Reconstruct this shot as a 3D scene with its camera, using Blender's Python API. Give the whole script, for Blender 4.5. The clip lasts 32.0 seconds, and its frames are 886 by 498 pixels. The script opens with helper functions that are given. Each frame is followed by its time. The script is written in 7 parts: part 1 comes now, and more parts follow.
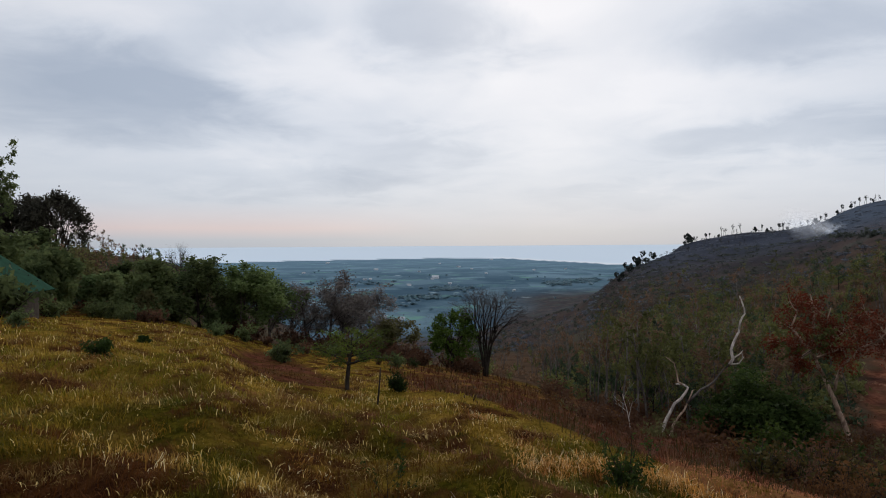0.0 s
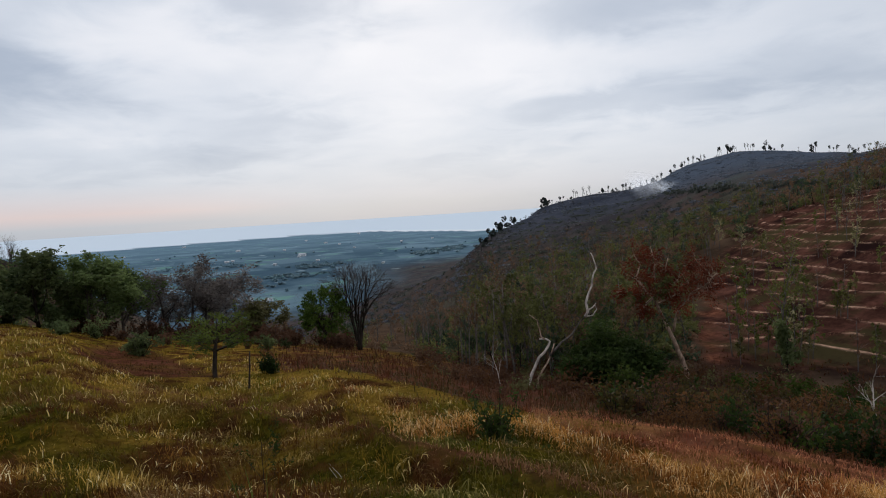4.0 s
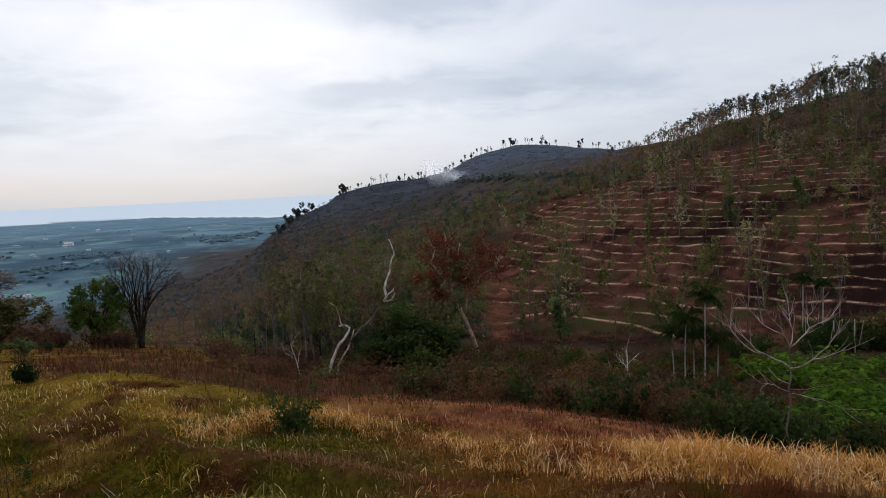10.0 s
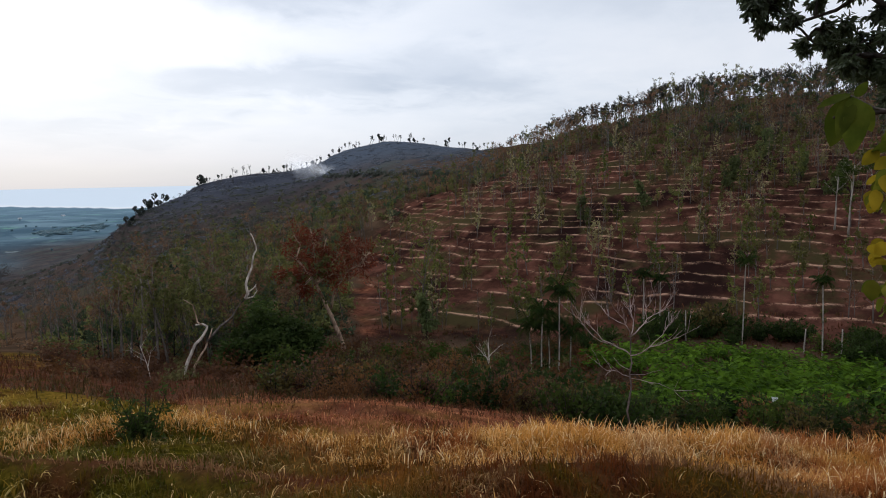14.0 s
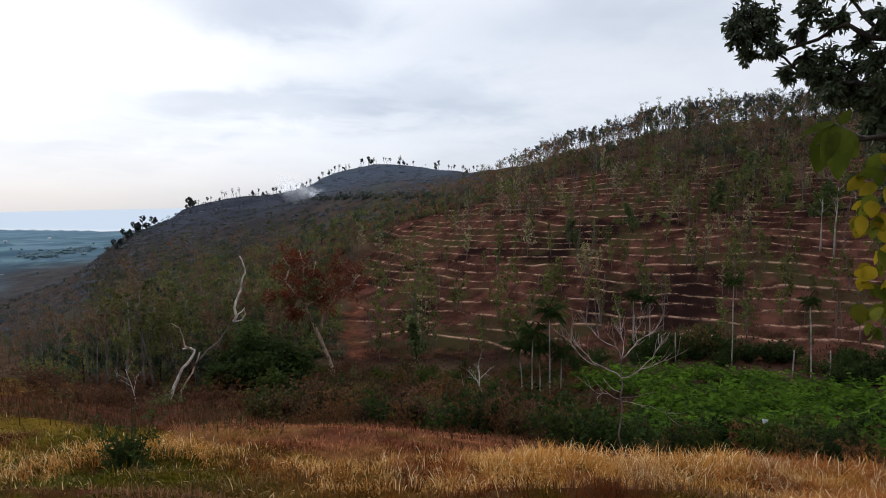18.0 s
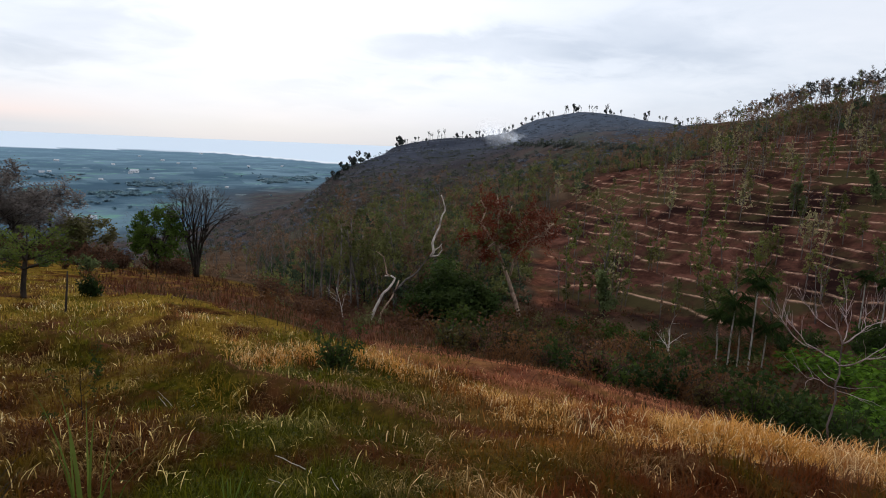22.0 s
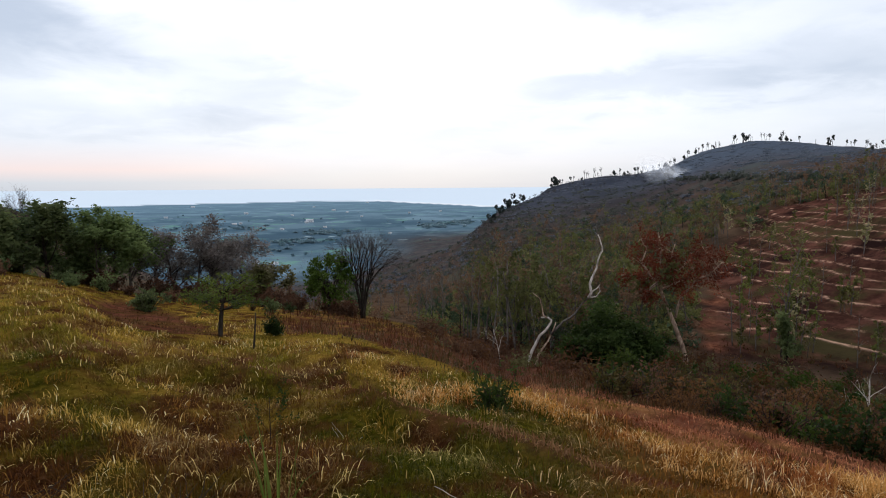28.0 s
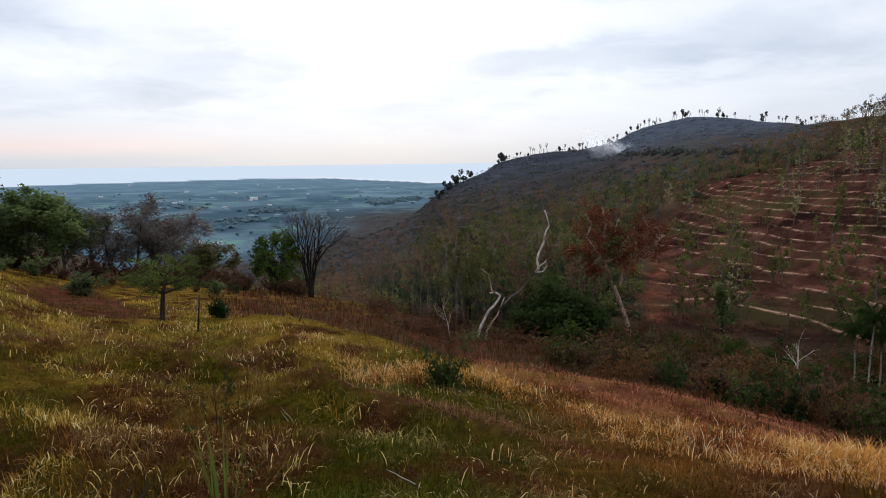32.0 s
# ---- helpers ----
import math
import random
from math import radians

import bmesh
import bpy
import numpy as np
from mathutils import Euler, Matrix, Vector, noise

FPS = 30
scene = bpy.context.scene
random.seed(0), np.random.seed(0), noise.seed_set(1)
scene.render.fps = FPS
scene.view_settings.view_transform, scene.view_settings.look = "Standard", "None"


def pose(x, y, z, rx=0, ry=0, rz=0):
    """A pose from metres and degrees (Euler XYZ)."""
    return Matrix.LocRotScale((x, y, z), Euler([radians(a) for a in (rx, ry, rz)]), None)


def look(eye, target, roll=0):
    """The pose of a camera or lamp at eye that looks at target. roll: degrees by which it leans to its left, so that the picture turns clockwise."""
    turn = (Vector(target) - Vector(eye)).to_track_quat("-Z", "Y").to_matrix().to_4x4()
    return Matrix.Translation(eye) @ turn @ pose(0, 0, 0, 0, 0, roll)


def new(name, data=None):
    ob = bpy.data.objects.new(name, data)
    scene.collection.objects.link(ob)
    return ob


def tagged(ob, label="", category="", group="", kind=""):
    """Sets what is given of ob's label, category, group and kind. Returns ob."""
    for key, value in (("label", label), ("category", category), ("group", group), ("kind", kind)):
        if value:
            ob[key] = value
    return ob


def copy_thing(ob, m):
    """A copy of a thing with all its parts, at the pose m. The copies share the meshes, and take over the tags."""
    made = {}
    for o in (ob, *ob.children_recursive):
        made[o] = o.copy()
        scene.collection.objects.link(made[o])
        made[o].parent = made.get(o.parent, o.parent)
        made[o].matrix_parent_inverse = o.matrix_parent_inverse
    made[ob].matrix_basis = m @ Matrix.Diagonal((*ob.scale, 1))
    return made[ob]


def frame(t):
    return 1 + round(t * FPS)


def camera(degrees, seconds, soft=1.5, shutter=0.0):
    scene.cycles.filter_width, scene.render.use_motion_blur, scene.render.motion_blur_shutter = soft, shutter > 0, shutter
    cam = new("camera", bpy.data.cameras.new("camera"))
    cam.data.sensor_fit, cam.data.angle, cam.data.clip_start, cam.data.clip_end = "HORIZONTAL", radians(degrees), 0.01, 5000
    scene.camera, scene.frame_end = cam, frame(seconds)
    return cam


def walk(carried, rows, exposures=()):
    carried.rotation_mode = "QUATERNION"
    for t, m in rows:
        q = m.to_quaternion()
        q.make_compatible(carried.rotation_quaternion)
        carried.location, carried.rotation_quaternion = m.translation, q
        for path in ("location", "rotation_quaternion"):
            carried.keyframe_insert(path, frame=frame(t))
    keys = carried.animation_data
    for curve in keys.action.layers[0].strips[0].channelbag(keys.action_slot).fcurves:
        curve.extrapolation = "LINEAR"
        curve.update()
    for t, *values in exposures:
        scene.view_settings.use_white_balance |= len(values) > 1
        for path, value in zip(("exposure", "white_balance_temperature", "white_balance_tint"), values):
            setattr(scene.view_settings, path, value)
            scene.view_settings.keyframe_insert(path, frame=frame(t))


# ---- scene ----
# ---------------------------------------------------------------- camera
# seconds, eye (m), bearing to the left, tilt up, lean to the left (degrees)
ROWS = [
    (0.0, -0.0126, 0.009, 0.0066, 0.0058, -0.3272, -0.3918),
    (0.5, 0.0344, 0.0888, -0.0357, -2.1099, -0.5669, -0.5896),
    (1.0, 0.029, 0.108, -0.0375, -2.443, -0.9647, -1.3663),
    (1.5, 0.0006, -0.0021, -0.0128, -4.4248, -1.9569, -2.0834),
    (2.0, -0.0243, -0.0694, 0.0028, -4.5701, -1.8424, -2.446),
    (2.5, 0.0007, -0.0293, -0.0241, -5.7611, -2.5919, -3.1186),
    (3.0, 0.0151, -0.068, 0.0044, -7.9477, -2.2524, -3.1394),
    (3.5, 0.0005, -0.0582, -0.0096, -10.333, -3.0356, -3.4488),
    (4.0, 0.018, -0.0716, -0.0084, -11.9003, -3.2234, -3.5678),
    (4.5, -0.0239, -0.1147, 0.0213, -13.8618, -3.4529, -3.5126),
    (6.5, 0.0057, -0.0193, -0.0216, -18.8303, -3.9612, -2.7868),
    (7.0, 0.0288, -0.0317, -0.0263, -20.169, -4.1826, -2.8856),
    (7.5, 0.0692, 0.0991, -0.0538, -21.9557, -4.9083, -3.4403),
    (8.0, 0.0541, 0.0632, -0.038, -23.4446, -5.2667, -3.3301),
    (8.5, 0.0564, 0.0647, -0.0314, -24.2616, -5.2481, -3.1131),
    (9.0, 0.0492, 0.0576, -0.0342, -25.3651, -5.2553, -2.7646),
    (9.5, 0.067, 0.0516, -0.0297, -27.9462, -5.7791, -2.8861),
    (10.0, 0.0804, 0.0624, -0.0056, -29.9852, -5.4766, -2.8333),
    (10.5, 0.0699, 0.0365, -0.0056, -32.9206, -5.4539, -1.6634),
    (11.0, 0.0865, 0.0745, -0.0281, -34.7373, -5.1262, -1.1658),
    (11.5, 0.1053, 0.0243, -0.0076, -36.9959, -5.5024, -1.0816),
    (12.0, 0.1056, 0.0267, -0.0084, -39.0063, -5.9909, -1.396),
    (12.5, 0.117, 0.0317, -0.0075, -40.0405, -6.1404, -1.4048),
    (13.0, 0.1124, 0.0332, -0.0235, -40.743, -6.2924, -1.2996),
    (13.5, 0.1224, 0.0341, -0.0133, -41.4877, -6.4203, -1.2578),
    (14.0, 0.1077, 0.0176, -0.0249, -42.0112, -6.2397, -1.1526),
    (14.5, 0.1063, 0.0237, -0.0144, -42.4165, -6.0437, -0.946),
    (15.0, 0.0964, 0.0164, -0.0176, -42.4626, -4.9957, -0.7252),
    (15.5, 0.0848, 0.0166, -0.0164, -42.3701, -4.018, -0.6079),
    (17.5, 0.0995, 0.0166, -0.0056, -42.7854, -4.1233, -1.4807),
    (18.0, 0.0894, 0.02, -0.0094, -42.9921, -4.2413, -1.1692),
    (18.5, 0.0849, 0.0103, -0.0111, -41.9859, -3.9728, -0.8661),
    (19.0, 0.0997, 0.0174, -0.0055, -41.0104, -4.1043, -0.4354),
    (19.5, 0.0927, 0.0135, -0.0018, -39.5927, -3.5276, -0.4762),
    (20.0, 0.0826, 0.002, 0.0002, -38.4232, -3.5982, -0.3743),
    (20.5, 0.0711, -0.0061, -0.0139, -36.8057, -5.5123, 0.1307),
    (21.0, 0.0448, 0.0613, -0.0485, -33.2697, -6.4215, 0.9172),
    (21.5, 0.0124, 0.0378, -0.0514, -28.7982, -8.2246, 1.64),
    (22.0, -0.0054, 0.0071, -0.0546, -25.5167, -9.1326, 2.3092),
    (22.5, -0.0019, 0.0024, -0.0643, -21.7428, -9.6907, 1.5138),
    (23.0, 0.0208, 0.0224, -0.0669, -20.734, -9.2164, 1.1228),
    (23.5, 0.0107, -0.0146, -0.0419, -19.592, -8.3171, 0.5844),
    (24.0, 0.0203, -0.0132, -0.0441, -18.456, -7.4949, 0.2298),
    (24.5, 0.0135, -0.0543, -0.0326, -17.0154, -7.0283, -0.4636),
    (25.0, 0.0068, -0.0728, -0.0238, -16.4395, -6.5156, -0.6739),
    (25.5, -0.0064, -0.0644, -0.0212, -15.4127, -5.9984, -0.8006),
    (27.5, -0.0369, -0.1806, -0.011, -12.4197, -5.6872, -0.8459),
    (28.0, -0.0362, -0.1953, -0.0094, -11.2139, -5.597, -0.4341),
    (28.5, -0.0441, -0.1992, -0.009, -10.3093, -5.5114, 0.1498),
    (29.0, -0.0422, -0.2086, -0.0022, -10.2403, -5.7297, 0.5831),
    (29.5, -0.0375, -0.2398, -0.0014, -10.4712, -7.0809, 0.2294),
    (30.0, -0.038, -0.2303, -0.0018, -11.5673, -9.9819, 0.2944),
    (30.5, -0.0335, -0.1878, 0.0044, -12.3868, -10.9482, 0.2184),
    (31.0, -0.0372, -0.1759, 0.0091, -13.3888, -10.6397, 0.0747),
    (31.5, -0.0267, -0.1574, 0.0197, -14.817, -8.9992, -0.3882),
    (32.0, -0.0254, -0.1332, 0.0136, -15.9022, -7.7707, -0.7115)
]


def aim(row):
    t, x, y, z, yaw, tilt, roll = row
    a, b = radians(yaw), radians(tilt)
    eye = Vector((x, y, z))
    way = Vector((-math.sin(a) * math.cos(b), math.cos(a) * math.cos(b), math.sin(b)))
    return t, look(eye, eye + way * 10, roll)


cam = camera(70.23, 32.0, soft=1.0)
walk(cam, [aim(r) for r in ROWS],
     exposures=[(0, -0.36), (2, -0.30), (4, -0.32), (7, -0.18), (9, -0.14), (12, -0.22), (13.5, -0.02), (20, 0.02), (22, 0.06), (23, 0.02), (24, 0.26), (25, 0.08), (28, 0.10), (32, 0.06)])

# ---------------------------------------------------------------- sky and sun
SUN_AZ, SUN_EL = 8.0, 24.0          # bearing to the right of the first view, height
world = bpy.data.worlds.new("overcast_evening")
scene.world = world
world.use_nodes = True
wn, wl = world.node_tree.nodes, world.node_tree.links
wn.clear()


def wnode(kind, **kw):
    n = wn.new(kind)
    for k, v in kw.items():
        n.inputs[k].default_value = v
    return n


# bearing, height, half width and half height in degrees, thinner (+) or thicker (-) than the rest
CLOUD_BANKS = [(0, 19, 9, 4, -0.60), (-27, 12.5, 14, 5, -0.60), (30, 16.5, 12, 3.2, -0.48), (27, 8.3, 11, 2.0, -0.38), (-14, 6, 16, 2.2, -0.34),
               (42, 9.5, 11, 2.4, -0.30), (16, 4.6, 9, 1.3, -0.22), (60, 15, 12, 3.0, -0.22), (50, 7.4, 12, 1.6, -0.18), (-18, 19, 7, 2.5, -0.30), (-2, 9.0, 9, 1.6, -0.22),
               (9, 12.5, 13, 5, 0.32), (-32, 18, 7, 2.2, 0.25), (11, 20.5, 6, 2.5, 0.30), (-12, 15, 8, 3, 0.30), (22, 12.5, 10, 2.0, 0.20)]


def build_sky():
    tc = wn.new("ShaderNodeTexCoord")
    sep = wn.new("ShaderNodeSeparateXYZ")
    wl.new(tc.outputs["Generated"], sep.inputs[0])
    hgt = wn.new("ShaderNodeMath"); hgt.operation = "MAXIMUM"; hgt.inputs[1].default_value = 0.0
    wl.new(sep.outputs["Z"], hgt.inputs[0])
    # a layer of cloud: noise on a flat sheet overhead, drawn out towards the horizon
    rise = wn.new("ShaderNodeMath"); rise.operation = "ADD"; rise.inputs[1].default_value = 0.16
    wl.new(hgt.outputs[0], rise.inputs[0])
    sheet = wn.new("ShaderNodeVectorMath"); sheet.operation = "DIVIDE"
    even = wn.new("ShaderNodeCombineXYZ")
    for k in range(3):
        wl.new(rise.outputs[0], even.inputs[k])
    wl.new(tc.outputs["Generated"], sheet.inputs[0]); wl.new(even.outputs[0], sheet.inputs[1])
    n1 = wnode("ShaderNodeTexNoise", Scale=0.8, Detail=5.0, Roughness=0.5, Distortion=0.3)
    n2 = wnode("ShaderNodeTexNoise", Scale=2.4, Detail=6.0, Roughness=0.55, Distortion=0.4)
    wl.new(sheet.outputs[0], n1.inputs["Vector"]); wl.new(sheet.outputs[0], n2.inputs["Vector"])
    # bearing and height of the view, ruffled, for the larger banks of cloud
    az = wn.new("ShaderNodeMath"); az.operation = "ARCTAN2"
    wl.new(sep.outputs["X"], az.inputs[0]); wl.new(sep.outputs["Y"], az.inputs[1])
    el = wn.new("ShaderNodeMath"); el.operation = "ARCSINE"
    wl.new(sep.outputs["Z"], el.inputs[0])
    flat = wn.new("ShaderNodeCombineXYZ")
    wl.new(az.outputs[0], flat.inputs[0]); wl.new(el.outputs[0], flat.inputs[1])
    ruffle = wn.new("ShaderNodeVectorMath"); ruffle.operation = "MULTIPLY_ADD"
    ruffle.inputs[1].default_value = (0.30, 0.12, 0.0)
    wl.new(n2.outputs["Color"], ruffle.inputs[0]); wl.new(flat.outputs[0], ruffle.inputs[2])
    total = wn.new("ShaderNodeMath"); total.operation = "MULTIPLY_ADD"; total.inputs[1].default_value = 1.1; total.inputs[2].default_value = -0.08
    wl.new(n1.outputs["Fac"], total.inputs[0])
    fine = wn.new("ShaderNodeMath"); fine.operation = "MULTIPLY_ADD"; fine.inputs[1].default_value = 0.30
    wl.new(n2.outputs["Fac"], fine.inputs[0]); wl.new(total.outputs[0], fine.inputs[2])
    total = fine
    for a, e, w, h, much in CLOUD_BANKS:
        off = wn.new("ShaderNodeVectorMath"); off.operation = "MULTIPLY_ADD"
        off.inputs[1].default_value = (1 / radians(w), 1 / radians(h), 0)
        off.inputs[2].default_value = (-(radians(a) + 0.15) / radians(w), -(radians(e) + 0.06) / radians(h), 0)
        wl.new(ruffle.outputs[0], off.inputs[0])
        far = wn.new("ShaderNodeVectorMath"); far.operation = "LENGTH"
        wl.new(off.outputs[0], far.inputs[0])
        soft = wn.new("ShaderNodeMapRange"); soft.interpolation_type = "SMOOTHSTEP"
        soft.inputs["From Min"].default_value, soft.inputs["From Max"].default_value = 0.25, 1.35
        soft.inputs["To Min"].default_value, soft.inputs["To Max"].default_value = much, 0.0
        wl.new(far.outputs["Value"], soft.inputs["Value"])
        add = wn.new("ShaderNodeMath"); add.operation = "ADD"
        wl.new(total.outputs[0], add.inputs[0]); wl.new(soft.outputs[0], add.inputs[1])
        total = add
    ramp = wn.new("ShaderNodeValToRGB")
    e = ramp.color_ramp.elements
    e[0].position, e[0].color = 0.0, (0.53, 0.61, 0.75, 1)
    e[1].position, e[1].color = 1.0, (1.04, 1.06, 1.13, 1)
    m = e.new(0.50); m.color = (0.82, 0.88, 0.99, 1)
    wl.new(total.outputs[0], ramp.inputs[0])
    # paler and flatter towards the horizon, with a dusk glow low down
    low = wn.new("ShaderNodeMapRange"); low.interpolation_type = "SMOOTHSTEP"
    low.inputs["From Min"].default_value, low.inputs["From Max"].default_value = 0.0, 0.14
    low.inputs["To Min"].default_value, low.inputs["To Max"].default_value = 0.88, 0.0
    wl.new(sep.outputs["Z"], low.inputs["Value"])
    hz = wn.new("ShaderNodeValToRGB")
    g = hz.color_ramp.elements
    g[0].position, g[0].color = 0.0, (0.55, 0.62, 0.72, 1)
    g[1].position, g[1].color = 1.0, (0.75, 0.81, 0.91, 1)
    for p, c in ((0.10, (0.60, 0.66, 0.75)), (0.19, (0.68, 0.72, 0.82)), (0.42, (0.68, 0.74, 0.85))):
        k = g.new(p); k.color = (*c, 1)
    hs = wn.new("ShaderNodeMath"); hs.operation = "MULTIPLY"; hs.inputs[1].default_value = 5.0
    wl.new(hgt.outputs[0], hs.inputs[0]); wl.new(hs.outputs[0], hz.inputs[0])
    # rosy band of evening light low in the west
    west = wn.new("ShaderNodeVectorMath"); west.operation = "DOT_PRODUCT"
    west.inputs[1].default_value = (math.sin(radians(-28)), math.cos(radians(-28)), 0.0)
    wl.new(tc.outputs["Generated"], west.inputs[0])
    wr = wn.new("ShaderNodeMapRange"); wr.interpolation_type = "SMOOTHSTEP"
    wr.inputs["From Min"].default_value, wr.inputs["From Max"].default_value = 0.86, 0.995
    wr.inputs["To Max"].default_value = 0.85
    wl.new(west.outputs["Value"], wr.inputs["Value"])
    band = wn.new("ShaderNodeValToRGB")
    k = band.color_ramp.elements
    k[0].position, k[0].color = 0.05, (0, 0, 0, 1)
    k[1].position, k[1].color = 0.34, (0, 0, 0, 1)
    top = k.new(0.14); top.color = (1, 1, 1, 1)
    wl.new(hs.outputs[0], band.inputs[0])
    rose = wn.new("ShaderNodeMath"); rose.operation = "MULTIPLY"
    wl.new(band.outputs[0], rose.inputs[0]); wl.new(wr.outputs[0], rose.inputs[1])
    pink = wn.new("ShaderNodeMix"); pink.data_type = "RGBA"
    pink.inputs["B"].default_value = (0.90, 0.70, 0.69, 1)
    wl.new(rose.outputs[0], pink.inputs["Factor"]); wl.new(hz.outputs[0], pink.inputs["A"])
    mix = wn.new("ShaderNodeMix"); mix.data_type = "RGBA"
    wl.new(low.outputs[0], mix.inputs["Factor"])
    wl.new(ramp.outputs[0], mix.inputs["A"]); wl.new(pink.outputs["Result"], mix.inputs["B"])
    bright = wn.new("ShaderNodeVectorMath"); bright.operation = "DOT_PRODUCT"
    a, b = radians(SUN_AZ), radians(SUN_EL)
    bright.inputs[1].default_value = (math.sin(a) * math.cos(b), math.cos(a) * math.cos(b), math.sin(b))
    wl.new(tc.outputs["Generated"], bright.inputs[0])
    br = wn.new("ShaderNodeMapRange"); br.interpolation_type = "SMOOTHSTEP"
    br.inputs["From Min"].default_value, br.inputs["From Max"].default_value = 0.55, 1.0
    br.inputs["To Min"].default_value, br.inputs["To Max"].default_value = 0.92, 1.05
    wl.new(bright.outputs["Value"], br.inputs["Value"])
    cloud = wn.new("ShaderNodeBackground")
    wl.new(mix.outputs["Result"], cloud.inputs["Color"]); wl.new(br.outputs[0], cloud.inputs["Strength"])
    sky = wn.new("ShaderNodeTexSky")
    sky.sky_type, sky.sun_disc = "NISHITA", False
    sky.sun_elevation, sky.sun_rotation = radians(SUN_EL), radians(SUN_AZ)
    clear = wn.new("ShaderNodeBackground"); clear.inputs["Strength"].default_value = 0.08
    wl.new(sky.outputs[0], clear.inputs["Color"])
    ms = wn.new("ShaderNodeMixShader"); ms.inputs[0].default_value = 0.9
    out = wn.new("ShaderNodeOutputWorld")
    wl.new(clear.outputs[0], ms.inputs[1]); wl.new(cloud.outputs[0], ms.inputs[2])
    wl.new(ms.outputs[0], out.inputs[0])


build_sky()
sun = new("sun", bpy.data.lights.new("sun", "SUN"))
sun.data.energy, sun.data.angle, sun.data.color = 1.2, radians(25), (1.0, 0.93, 0.84)
_a, _b = radians(SUN_AZ), radians(SUN_EL)
_d = Vector((math.sin(_a) * math.cos(_b), math.cos(_a) * math.cos(_b), math.sin(_b)))
sun.matrix_world = look(_d * 50, (0, 0, 0))

# ---------------------------------------------------------------- materials
def material(name):
    m = bpy.data.materials.new(name)
    m.use_nodes = True
    nt = m.node_tree
    return m, nt.nodes, nt.links, nt.nodes["Principled BSDF"]


def mixer(nodes, links, fac, a, b):
    """A colour mix; a and b are colours or sockets, fac a number or a socket."""
    n = nodes.new("ShaderNodeMix")
    n.data_type = "RGBA"
    for key, val in (("Factor", fac), ("A", a), ("B", b)):
        if isinstance(val, bpy.types.NodeSocket):
            links.new(val, [s for s in n.inputs if s.name == key and s.enabled][0])
        else:
            [s for s in n.inputs if s.name == key and s.enabled][0].default_value = val if key == "Factor" else (*val, 1)
    return [s for s in n.outputs if s.enabled][0]


def noisy(nodes, links, scale, lo, hi, detail=4.0, vec=None, rough=0.55):
    n = nodes.new("ShaderNodeTexNoise")
    n.inputs["Scale"].default_value, n.inputs["Detail"].default_value, n.inputs["Roughness"].default_value = scale, detail, rough
    if vec is not None:
        links.new(vec, n.inputs["Vector"])
    r = nodes.new("ShaderNodeMapRange")
    r.interpolation_type = "SMOOTHSTEP"
    r.inputs["From Min"].default_value, r.inputs["From Max"].default_value = lo, hi
    links.new(n.outputs["Fac"], r.inputs["Value"])
    return r.outputs[0]


def attribute(nodes, name):
    n = nodes.new("ShaderNodeAttribute")
    n.attribute_name = name
    return n


